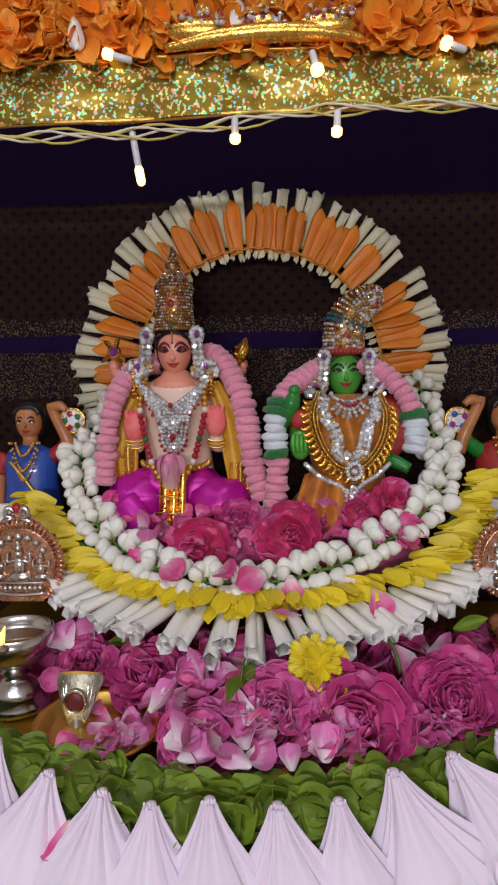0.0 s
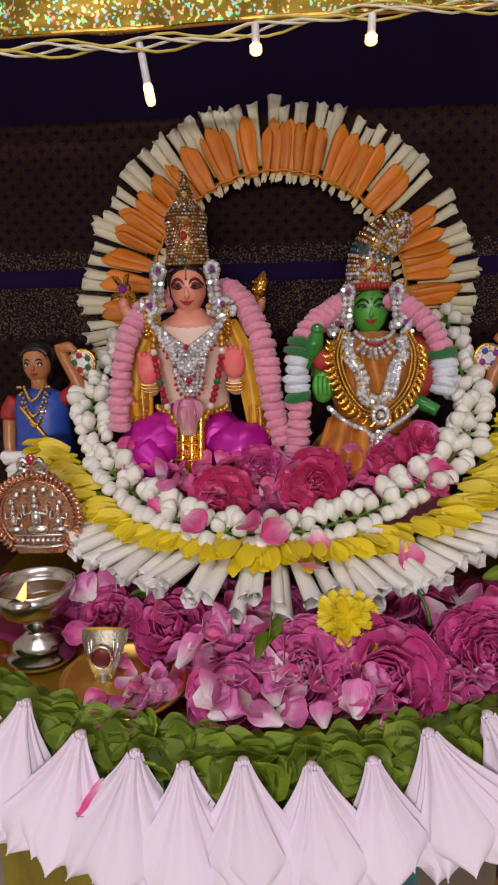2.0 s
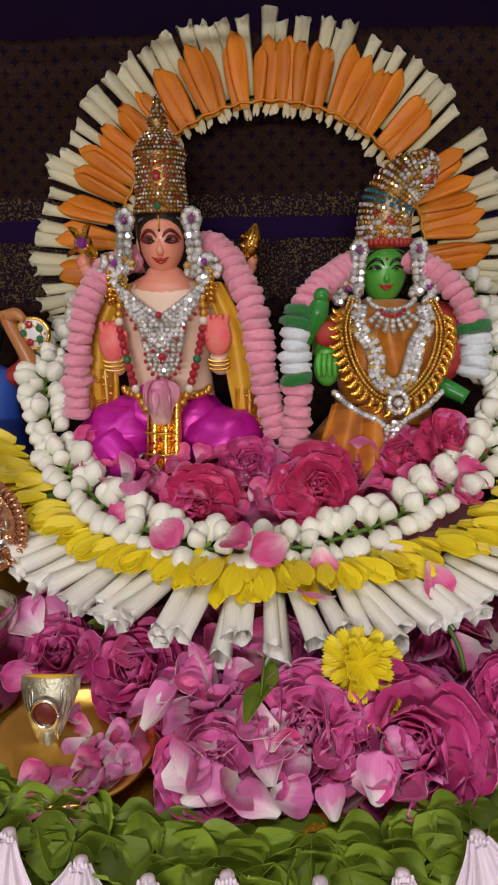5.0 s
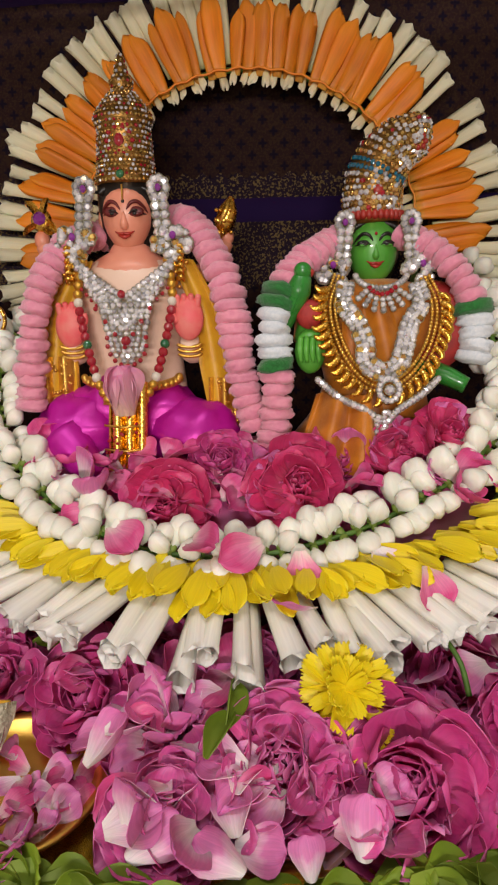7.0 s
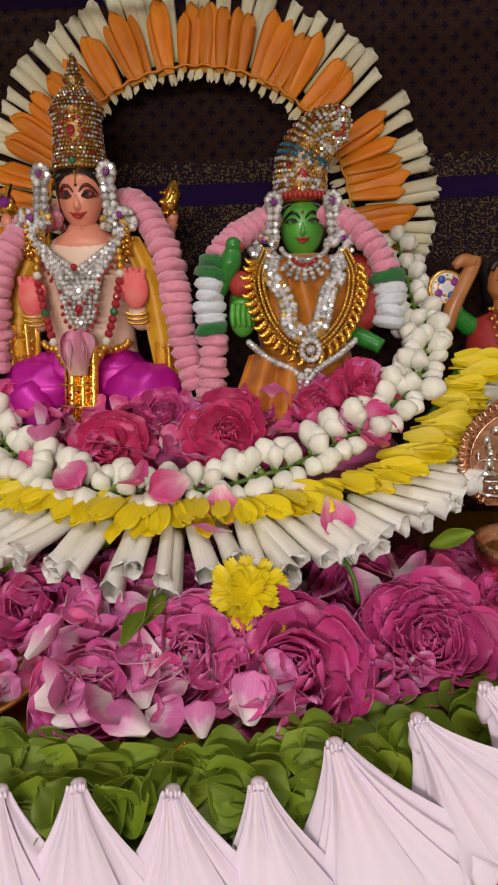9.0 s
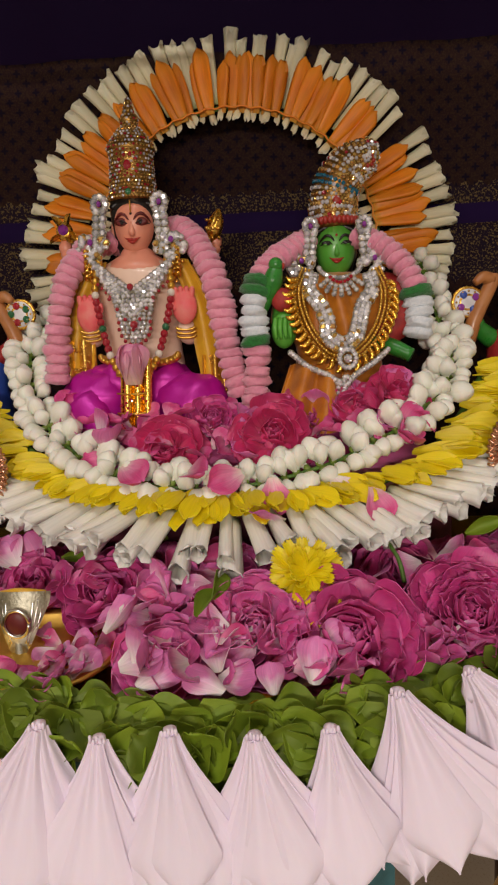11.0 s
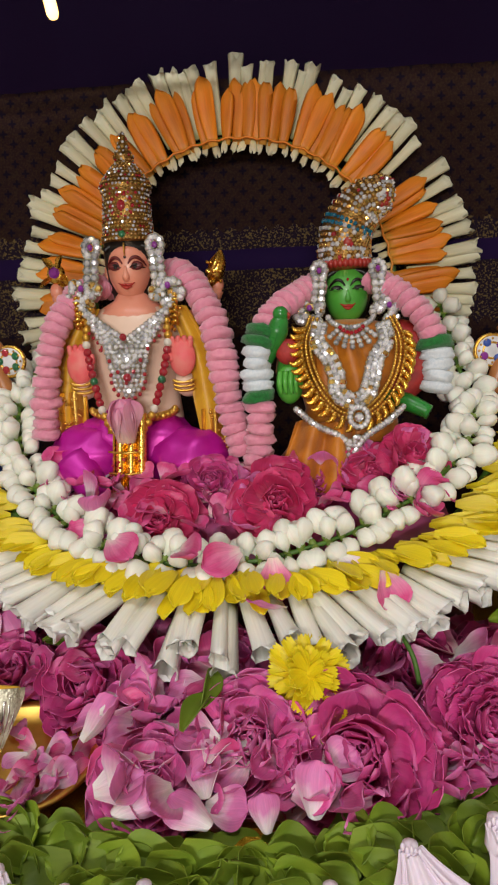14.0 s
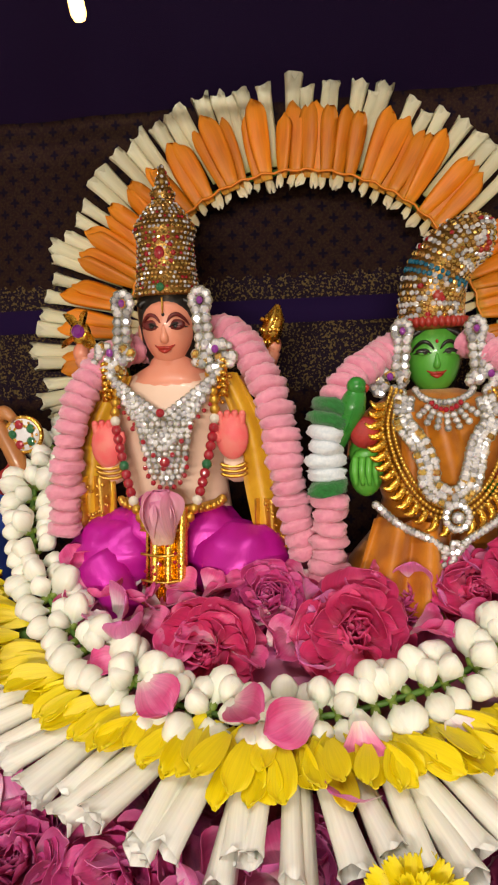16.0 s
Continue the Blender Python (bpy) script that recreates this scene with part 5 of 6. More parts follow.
# draped body
b.add(loft([(FX - 0.005, 0.845, 1.02, 0.072, 0.045), (FX - 0.005, 0.845, 1.05, 0.066, 0.043), (FX, 0.846, 1.075, 0.050, 0.036), (FX + 0.001, 0.846, 1.10, 0.044, 0.032), (FX + 0.004, 0.845, 1.125, 0.054, 0.035), (FX + 0.005, 0.845, 1.15, 0.061, 0.036), (FX + 0.003, 0.846, 1.170, 0.057, 0.032), (FX, 0.85, 1.181, 0.040, 0.022), (FX, 0.857, 1.186, 0.018, 0.013)], 34), slot=2)
# red sleeve and elbow at one side, green forearms
b.add(tube([(FX + 0.045, 0.846, 1.172), (FX + 0.062, 0.840, 1.162), (FX + 0.072, 0.836, 1.152), (FX + 0.060, 0.828, 1.130), (FX + 0.040, 0.822, 1.112)], [0.014, 0.019, 0.018, 0.016, 0.012], 14, 20), slot=3)
b.add(tube([(FX - 0.042, 0.846, 1.165), (FX - 0.056, 0.836, 1.152), (FX - 0.062, 0.825, 1.135)], [0.013, 0.013, 0.010], 12, 14), slot=2)
b.add(tube([(FX - 0.062, 0.825, 1.137), (FX - 0.060, 0.815, 1.150), (FX - 0.060, 0.808, 1.160)], [0.009, 0.008, 0.008], 10, 10))
b.add(ball((FX - 0.058, 0.808, 1.128), (0.013, 0.009, 0.019), 14, 10))
for q in range(4):
    b.add(tube([(FX - 0.066 + q * 0.005, 0.801, 1.140), (FX - 0.067 + q * 0.005, 0.798, 1.130), (FX - 0.066 + q * 0.005, 0.799, 1.119)], [0.0026, 0.0026, 0.0016], 8, 8))
b.add(tube([(FX + 0.035, 0.82, 1.113), (FX + 0.052, 0.808, 1.107), (FX + 0.070, 0.80, 1.098)], [0.008, 0.0085, 0.007], 10, 12), slot=6)
b.add(ball((FX - 0.059, 0.803, 1.158), (0.0115, 0.006, 0.012), 12, 8), slot=3)
face_marks(b, FX, FY - 0.0203, 1.2115, 0.96, 1, 0, 1, 7, 8, 0.62)
solid("green_statue", b, [M_green, M_black, M_osilk, M_red, M_goldp, M_eye, M_greend, M_lip, M_ruby], "seated clay statue with green face and ochre silk drape", "statue")

# ochre drape folds over the lap
b = Build()
b.add(sheet(lambda u, v: (0.066 - 0.024 * v + (0.055 + 0.03 * v) * u, 0.806 - 0.030 * math.sin(v * 1.4) + 0.007 * math.sin(u * 15 + v) - 0.012 * u * (1 - u) * 4, 1.092 - 0.065 * v), 34, 14, 0.002))
b.add(sheet(lambda u, v: (0.088 + 0.060 * u * (0.6 + 0.4 * v), 0.809 - 0.004 * math.sin(u * 11) - 0.005 * math.sin(v * 3), 1.172 - 0.075 * v), 20, 14, 0.002))
solid("silk_drape", b, M_osilk, "ochre silk sari folds over the lap of the green statue", "sari")

# stone crown with a leaning top knot
cr2 = thing("leaning_crown", (FX, FY, 1.234), "gold crown with leaning top knot covered in clear stones", "crown")
spine = spline([(FX - 0.001, FY, 1.233), (FX - 0.002, FY, 1.252), (FX + 0.001, FY - 0.001, 1.272), (FX + 0.014, FY - 0.002, 1.293), (FX + 0.032, FY - 0.002, 1.302), (FX + 0.046, FY - 0.001, 1.302)], 26)
rads = list(np.interp(np.linspace(0, 1, 26), [0, 0.22, 0.45, 0.65, 0.85, 0.97, 1], [0.0250, 0.0250, 0.0240, 0.0208, 0.0178, 0.013, 0.005]))
b = Build()
b.add(tube(spine, rads, 22))
piece("shell", b.mesh("crown_shell", M_crownsh), cr2)
b = Build()
for j in range(2, 26):
    p, r = spine[j], rads[j]
    t = (spine[min(j + 1, 25)] - spine[j - 1]).normalized()
    s1 = t.cross(Vector((0, -1, 0))).normalized()
    s2 = Vector((0, -1, 0))
    cnt = max(3, int(math.pi * r / 0.0042))
    for i in range(cnt + 1):
        a_ = math.pi * (i + 0.5 * (j % 2)) / cnt - 0.2
        d = s1 * math.cos(a_) + s2 * math.sin(a_)
        slot = 2 if 10 <= j <= 11 and rnd.random() < 0.8 else rnd.choices((0, 1, 3), (7, 8, 0.4))[0]
        b.add(gem(U(0.0019, 0.0027)), aim_z(p + d * r, d + Vector((U(-0.3, 0.3), 0, U(-0.3, 0.3))), U(0, 6)), slot=slot, smooth=False)
piece("stone_setting", b.mesh("crown_stones", M_stone, M_goldst, M_teal, M_ruby), cr2)
b = Build()
b.add(ball((0, 0, 0), (0.0032, 0.0032, 0.0042), 8, 6))
rb_me = b.mesh("red_bead", M_lip)
for i in range(18):
    a_ = math.pi + math.pi * i / 17
    piece("red_bead", rb_me, cr2, Matrix.Translation((FX + 0.0262 * math.cos(a_), FY + 0.0262 * math.sin(a_), 1.2385)))
b = Build()
b.add(ball((FX, FY - 0.0255, 1.258), (0.0042, 0.002, 0.0042), 12, 8))
piece("red_stone", b.mesh("crown_red", M_lip), cr2)
b = Build()
for i in range(7):
    a_ = i * 0.9
    b.add(ball((FX + 0.034 + 0.005 * math.cos(a_), FY - 0.0185, 1.296 + 0.005 * math.sin(a_)), 0.0024, 8, 6))
piece("red_boss", b.mesh("crown_boss", M_lip), cr2)
ear_piece(-1, FX - 0.0275, 0.834, 1.238, 1.12, "ear ornament of clear stones beside the green face")
ear_piece(1, FX + 0.0275, 0.834, 1.238, 1.12, "ear ornament of clear stones beside the green face")

ck = thing("choker", (FX, 0.8220, 1.175), "stone-set choker with fan-shaped drops", "necklace")
b = Gems()
stone_row(b, arc_pts((FX, 1.190), 0.021, 0.012, 190, 350, 17, 0.812), 0.0026)
for i in range(7):
    a_ = radians(218 + i * 17.5)
    for q in range(4):
        b.add(gem(0.0025), aim_z((FX + (0.013 + q * 0.0042) * math.cos(a_), 0.8050 - q * 0.0026, 1.186 + (0.013 + q * 0.0042) * math.sin(a_)), (U(-0.3, 0.3), -1, 0.2)), slot=1 if q == 0 else 0, smooth=False)
b.place(ck, M_stone_o, M_ruby)

ln = thing("long_stone_necklace", (FX, 0.82, 1.12), "long necklace of large clear stones in gold", "necklace")
b = Gems()
path = [(FX - 0.029, 0.811, 1.181), (FX - 0.031, 0.801, 1.165), (FX - 0.021, 0.793, 1.150), (FX - 0.015, 0.789, 1.134), (FX - 0.014, 0.786, 1.120), (FX - 0.001, 0.784, 1.112), (FX + 0.012, 0.786, 1.119), (FX + 0.017, 0.789, 1.134), (FX + 0.021, 0.793, 1.150), (FX + 0.031, 0.801, 1.165), (FX + 0.029, 0.811, 1.181)]
for p, t in evenly(path, 0.0036):
    for q in (-1, 0, 1):
        if q and rnd.random() < 0.1:
            continue
        s = t.cross(Vector((0, -1, 0)))
        b.add(gem(U(0.0027, 0.0038)), aim_z(p + s * q * 0.0050, (U(-0.35, 0.35), -1, U(-0.2, 0.4)), U(0, 6)), slot=1 if rnd.random() < 0.15 else 0, smooth=False)
b.place(ln, M_stone_o, M_gold_o)
b = Gems()
for i in range(14):
    a_ = i * 0.45
    b.add(gem(0.0028), aim_z((FX + 0.004 + 0.008 * math.cos(a_), 0.7830, 1.098 + 0.009 * math.sin(a_)), (U(-0.3, 0.3), -1, 0.2)), smooth=False)
b.add(gem(0.0042), aim_z((FX + 0.004, 0.7810, 1.098), (0, -1, 0.2)), smooth=False)
b.place(ln, M_stone_o)

gh = thing("gold_mango_necklace", (FX, 0.82, 1.12), "long gold bead necklace fringed with curled gold drops", "necklace")
path = [(FX - 0.034, 0.8180, 1.188), (FX - 0.042, 0.8040, 1.165), (FX - 0.038, 0.7970, 1.140), (FX - 0.027, 0.7920, 1.118), (FX - 0.010, 0.7880, 1.102), (FX + 0.012, 0.7880, 1.102), (FX + 0.030, 0.7920, 1.118), (FX + 0.041, 0.7970, 1.140), (FX + 0.044, 0.8040, 1.165), (FX + 0.036, 0.8180, 1.188)]
b = Build()
for p, t in evenly(path, 0.0030):
    s = t.cross(Vector((0, -1, 0)))
    for q in (-0.0042, 0.0, 0.0042):
        b.add(ball(p + s * q, 0.0018, 6, 4))
piece("bead_strand", b.mesh("bead_strand", M_goldp), gh)
b = Build()
b.add(tube([(0, 0, 0), (0.0, 0.006, 0.0005), (0.002, 0.0105, 0.001), (0.006, 0.012, 0.0015)], [0.0026, 0.0034, 0.0026, 0.0008], 8, 10))
b.add(ball((0, 0.004, 0.003), 0.0014, 6, 4))
drop = b.mesh("curled_drop", M_gold)
for p, t in evenly(path, 0.0070)[2:-2]:
    s = t.cross(Vector((0, -1, 0)))
    if s.dot(p - Vector((FX, p.y, 1.15))) < 0:
        s = -s
    piece("curled_drop", drop, gh, aim(p + s * 0.004 + Vector((0, -0.001, 0)), s + Vector((0, -0.25, -0.55)), U(-0.3, 0.3), U(0.85, 1.05), (0, -1, 0)))

wc = thing("stone_waist_chain", (FX, 0.80, 1.07), "clear stone waist chain with a drop pendant", "belt")
bt = Gems()
stone_row(bt, [p for p, t in evenly([(FX - 0.052, 0.795, 1.105), (FX - 0.035, 0.787, 1.091), (FX - 0.015, 0.782, 1.082), (FX, 0.780, 1.072), (FX + 0.012, 0.782, 1.082), (FX + 0.030, 0.785, 1.093), (FX + 0.045, 0.793, 1.105)], 0.0036)], 0.0030)
stone_row(bt, [(FX + U(-0.007, 0.007), 0.779, 1.072 + U(-0.008, 0.008)) for i in range(14)], 0.0026)
bt.place(wc, M_stone_o)

# parrot figurine
b = Build()
b.add(tube([(0.053, 0.804, 1.193), (0.0535, 0.803, 1.187), (0.051, 0.803, 1.177), (0.047, 0.804, 1.166), (0.042, 0.806, 1.150), (0.039, 0.808, 1.143)], [0.005, 0.0080, 0.0105, 0.0085, 0.0042, 0.0016], 12, 24))
b.add(ball((0.0545, 0.801, 1.1925), (0.0074, 0.007, 0.0072), 14, 9))
b.add(tube([(0.059, 0.800, 1.193), (0.062, 0.799, 1.1915), (0.0615, 0.799, 1.188)], [0.0022, 0.0018, 0.0005], 8, 8), slot=1)
b.add(petal(0.026, 0.009, 0.2, -0.1, 0.8), aim((0.052, 0.795, 1.184), (-0.35, 0.05, -1), 0.2))
solid("parrot_figure", b, [M_greend, M_lip], "small green lacquered parrot figure held in hand", "figurine")


# ---------- attendant dolls ----------
def doll(name, x, y, k, sari, sleeve, label):
    """Half-hidden attendant: k = 1 raises the arm towards +x."""
    b = Build()
    b.add(loft([(x, y, 0.975, 0.045, 0.035), (x, y, 1.03, 0.041, 0.030), (x, y, 1.07, 0.035, 0.026), (x, y, 1.10, 0.036, 0.026), (x, y, 1.116, 0.031, 0.021), (x, y, 1.124, 0.013, 0.012)], 24), slot=1)
    b.add(loft([(x, y, 1.118, 0.012, 0.011), (x, y, 1.132, 0.010, 0.010), (x, y, 1.140, 0.012, 0.012)], 16))
    b.add(loft([(x, y - 0.002, 1.134, 0.006, 0.006), (x, y - 0.002, 1.138, 0.0125, 0.0125), (x, y, 1.147, 0.0172, 0.017), (x, y, 1.158, 0.0182, 0.018), (x, y, 1.168, 0.017, 0.0175), (x, y + 0.002, 1.176, 0.011, 0.011)], 24))
    b.add(loft([(x, y + 0.009, 1.125, 0.012, 0.008), (x, y + 0.009, 1.14, 0.0195, 0.015), (x, y + 0.007, 1.16, 0.0225, 0.019), (x, y + 0.005, 1.175, 0.019, 0.019), (x, y + 0.004, 1.184, 0.009, 0.009)], 22), slot=2)
    b.add(tube(arc_pts((x, 1.165), 0.0165, 0.010, 0, 180, 14, y - 0.010), 0.0035, 8), slot=2)
    b.add(ball((x, y - 0.0185, 1.151), (0.0024, 0.003, 0.0036), 8, 6))
    face_marks(b, x, y - 0.0175, 1.153, 0.72, 2, 4, 2, 5, 5)
    # raised arm
    b.add(tube([(x + k * 0.030, y, 1.108), (x + k * 0.046, y - 0.004, 1.120), (x + k * 0.052, y - 0.008, 1.128)], [0.011, 0.0095, 0.009], 12, 10), slot=3)
    b.add(tube([(x + k * 0.060, y - 0.010, 1.108), (x + k * 0.052, y - 0.010, 1.135), (x + k * 0.036, y - 0.008, 1.168), (x + k * 0.034, y - 0.006, 1.178)], [0.0085, 0.0085, 0.0075, 0.008], 12, 18))
    b.add(tube([(x + k * 0.036, y - 0.008, 1.173), (x + k * 0.046, y - 0.012, 1.176), (x + k * 0.055, y - 0.014, 1.170)], [0.008, 0.0065, 0.004], 10, 10))
    # other arm down
    b.add(tube([(x - k * 0.032, y, 1.110), (x - k * 0.041, y - 0.002, 1.095), (x - k * 0.042, y - 0.004, 1.085)], [0.012, 0.0125, 0.0115], 12, 10), slot=3)
    b.add(tube([(x - k * 0.042, y - 0.004, 1.085), (x - k * 0.043, y - 0.010, 1.05), (x - k * 0.036, y - 0.016, 1.02)], [0.009, 0.008, 0.007], 12, 10))
    b.add(tube([(x - k * 0.02, y - 0.024, 1.105), (x + k * 0.006, y - 0.030, 1.075), (x + k * 0.035, y - 0.024, 1.03)], 0.0022, 6, 14), slot=6)
    solid(name, b, [M_brown, sari, M_black, sleeve, M_eye, M_lip, M_goldp], label, "doll")
    nk_ = Build()
    for w, zb in ((0.012, 1.112), (0.017, 1.093), (0.020, 1.080)):
        for p in u_curve(x, 1.128, zb, w, 18, y - 0.022, 1.8):
            nk_.add(ball(p, 0.0021, 6, 5))
    solid("doll_necklace", nk_, M_goldp, "layered gold bead necklaces on the doll", "necklace")


doll("attendant_doll", -0.297, 0.882, 1, M_blue, M_red, "brown-skinned clay doll in blue sari with raised arm")
doll("attendant_doll", 0.325, 0.882, -1, M_red, M_greend, "brown-skinned clay doll in red sari with raised arm")


def fan_disc(x, y, z, inner, label):
    d = thing("hand_fan", (x, y, z), label, "fan", group="round hand fans")
    b = Build()
    b.add(tube([(x + 0.0165 * math.cos(radians(a_)), y, z + 0.0155 * math.sin(radians(a_))) for a_ in range(0, 361, 15)], 0.0022, 8))
    b.add(tube([(x + 0.009 * math.cos(radians(a_)), y - 0.002, z + 0.008 * math.sin(radians(a_))) for a_ in range(0, 361, 20)], 0.0014, 6))
    for i in range(12):
        a_ = i * math.pi / 6
        b.add(ball((x + 0.013 * math.cos(a_), y - 0.003, z + 0.012 * math.sin(a_)), 0.0013, 6, 4))
    piece("gold_rim", b.mesh("fan_rim", M_gold), d)
    b = Build()
    b.add(lathe([(0.0165, 0), (0.0165, 0.003), (0.012, 0.0045)], 24), aim_z((x, y + 0.002, z), (0, -1, 0)))
    face = piece("disc", b.mesh("fan_disc", M_socket), d)
    for i, mt_ in enumerate(inner):
        a_ = 0.6 + i * 2 * math.pi / len(inner)
        b = Build()
        b.add(ball((x + 0.0095 * math.cos(a_), y - 0.0028, z + 0.0095 * math.sin(a_)), (0.0042, 0.0016, 0.0042), 10, 6))
        piece("stone", b.mesh("fan_stone", mt_), face)


fan_disc(-0.236, 0.872, 1.156, [M_emer, M_ruby, M_emer, M_ruby, M_emer], "round gold-rimmed hand fan with green and red stones")
fan_disc(0.264, 0.872, 1.150, [M_purple, M_blue, M_purple, M_blue], "round gold-rimmed hand fan with purple and blue stones")


# ---------- oil lamps ----------
def oil_lamp(x, y, px, metal2, label):
    lp = thing("oil_lamp", (x, y, 0.872), label, "oil lamp", group="oil lamps")
    b = Build()
    b.add(lathe([(0.034, 0.0), (0.036, 0.003), (0.034, 0.008), (0.029, 0.012), (0.030, 0.016), (0.026, 0.022), (0.016, 0.029), (0.012, 0.034), (0.016, 0.039), (0.011, 0.043), (0.013, 0.048)], 32), Matrix.Translation((x, y, 0.872)))
    piece("base", b.mesh("lamp_base", M_silver), lp)
    b = Build()
    b.add(lathe([(0.010, 0.044), (0.023, 0.048), (0.035, 0.056), (0.040, 0.070), (0.041, 0.083), (0.039, 0.083), (0.038, 0.074), (0.034, 0.068)], 36), Matrix.Translation((x, y, 0.872)))
    for q in (0,):
        b.add(ball((x, y - 0.041, 0.950), (0.012, 0.010, 0.006), 14, 8))
    bowl = piece("bowl", b.mesh("lamp_bowl", metal2), lp)
    b = Build()
    b.add(lathe([(0.036, 0.0), (0.0365, 0.002)], 30), Matrix.Translation((x, y, 0.940)))
    piece("oil", b.mesh("lamp_oil", M_oil), bowl)
    # embossed back plate
    zc, yc = 1.012, y + 0.040
    b = Build()
    rim = []
    for i in range(64):
        a_ = 2 * math.pi * i / 64
        r = 0.0475 + 0.0012 * math.cos(a_ * 30)
        top = 0.012 * max(0, math.sin(a_)) ** 12
        rim.append((px + r * math.cos(a_), zc + max(r * math.sin(a_), -0.042) + top))
    n_ = len(rim)
    vv = [(p, yc, q) for p, q in rim] + [(p, yc + 0.003, q) for p, q in rim]
    b.add((vv, [tuple(range(n_)), tuple(reversed(range(n_, 2 * n_)))] + [((i + 1) % n_, i, i + n_, (i + 1) % n_ + n_) for i in range(n_)], None), smooth=False)
    for i in range(44):
        a_ = radians(-50 + i * 280 / 43)
        b.add(tube([(px + 0.041 * math.cos(a_), yc - 0.001, zc + 0.041 * math.sin(a_)), (px + 0.046 * math.cos(a_ + 0.06), yc - 0.004, zc + 0.046 * math.sin(a_ + 0.06)), (px + 0.0495 * math.cos(a_ + 0.02), yc - 0.001, zc + 0.0495 * math.sin(a_ + 0.02))], 0.0016, 6, 5))
    b.add(tube([(px + 0.0385 * math.cos(radians(a_)), yc - 0.001, zc + 0.0385 * math.sin(radians(a_))) for a_ in range(-50, 231, 10)], 0.0012, 6))
    plate = piece("back_plate", b.mesh("lamp_plate", M_copper), lp, label="embossed copper back plate")
    b = Build()
    for i in range(-1, 2):
        s = 1.0 if i == 0 else 0.7
        cx, cz = px + i * 0.024, zc + (0.0 if i == 0 else -0.004)
        b.add(ball((cx, yc - 0.002, cz - 0.014 * s), (0.013 * s, 0.005, 0.006 * s), 14, 8))
        b.add(ball((cx, yc - 0.003, cz - 0.002 * s), (0.0065 * s, 0.005, 0.010 * s), 12, 8))
        b.add(ball((cx, yc - 0.004, cz + 0.012 * s), (0.0042 * s, 0.004, 0.0048 * s), 12, 8))
        b.add(lathe([(0.0042 * s, 0), (0.003 * s, 0.005 * s), (0.0004, 0.011 * s)], 10), Matrix.Translation((cx, yc - 0.003, cz + 0.015 * s)))
        for j in (-1, 1):
            b.add(tube([(cx + j * 0.004 * s, yc - 0.004, cz + 0.005 * s), (cx + j * 0.012 * s, yc - 0.004, cz + 0.003 * s), (cx + j * 0.012 * s, yc - 0.003, cz + 0.013 * s)], 0.0018 * s, 6, 8))
    for i in range(9):
        b.add(ball((px + (i - 4) * 0.0055, yc - 0.003, zc - 0.026), (0.0028, 0.003, 0.003), 8, 6))
    b.add(tube([(px - 0.028, yc - 0.002, zc - 0.032), (px, yc - 0.004, zc - 0.034), (px + 0.028, yc - 0.002, zc - 0.032)], 0.0022, 8, 10))
    b.add(tube([(px - 0.029, yc - 0.002, zc - 0.020), (px, yc - 0.004, zc - 0.0205), (px + 0.029, yc - 0.002, zc - 0.020)], 0.0016, 8, 10))
    for i in range(7):
        a_ = radians(30 + i * 20)
        b.add(ball((px + 0.030 * math.cos(a_), yc - 0.002, zc + 0.030 * math.sin(a_)), (0.004, 0.003, 0.0045), 10, 6))
    for j in (-1, 1):
        b.add(tube([(px + j * 0.002, yc - 0.002, zc + 0.058), (px + j * 0.010, yc - 0.003, zc + 0.062), (px + j * 0.012, yc - 0.003, zc + 0.053), (px + j * 0.005, yc - 0.003, zc + 0.051), (px + j * 0.016, yc - 0.003, zc + 0.046)], 0.0028, 8, 20))
    piece("relief", b.mesh("plate_relief", M_silver), plate, label="raised silvery relief")
    b = Build()
    b.add(ball((px, yc - 0.003, zc + 0.062), (0.0055, 0.003, 0.006), 12, 8))
    piece("red_boss", b.mesh("plate_boss", M_ruby), plate)
    return lp


lp1 = oil_lamp(-0.240, 0.664, -0.246, M_silver, "lit silver oil lamp with an embossed copper back plate")
b = Build()
b.add(lathe([(0.001, 0), (0.0042, 0.004), (0.005, 0.009), (0.003, 0.018), (0.0006, 0.028)], 12), aim_z((-0.243, 0.628, 0.944), (0.35, 0.05, 1)))
piece("flame", b.mesh("flame", M_flame), lp1)
b = Build()
b.add(tube([(-0.238, 0.65, 0.943), (-0.242, 0.634, 0.944), (-0.2445, 0.626, 0.947)], 0.0018, 6, 8))
piece("wick", b.mesh("wick", M_tube), lp1)
oil_lamp(0.288, 0.678, 0.290, M_copper, "copper oil lamp with an embossed back plate, unlit")

# ---------- brass plate and hooded emblem ----------
bp = thing("brass_plate", (-0.133, 0.576, 0.876), "round brass offering plate with rolled rim", "plate")
tiltm = Matrix.Translation((-0.133, 0.588, 0.884)) @ Euler((radians(4), radians(3), 0)).to_matrix().to_4x4() @ Matrix.Scale(0.94, 4)
b = Build()
b.add(lathe([(0.044, 0.0), (0.048, 0.0015), (0.056, 0.009), (0.0605, 0.012), (0.0625, 0.0115), (0.063, 0.0125), (0.0605, 0.0145), (0.056, 0.0115), (0.048, 0.0045), (0.044, 0.003), (0.01, 0.003)], 48), tiltm)
piece("dish", b.mesh("plate_dish", M_brass), bp)

hd = thing("hooded_emblem", (-0.155, 0.594, 0.885), "small silver hood-shaped emblem with dark red centre", "ornament")
b = Build()


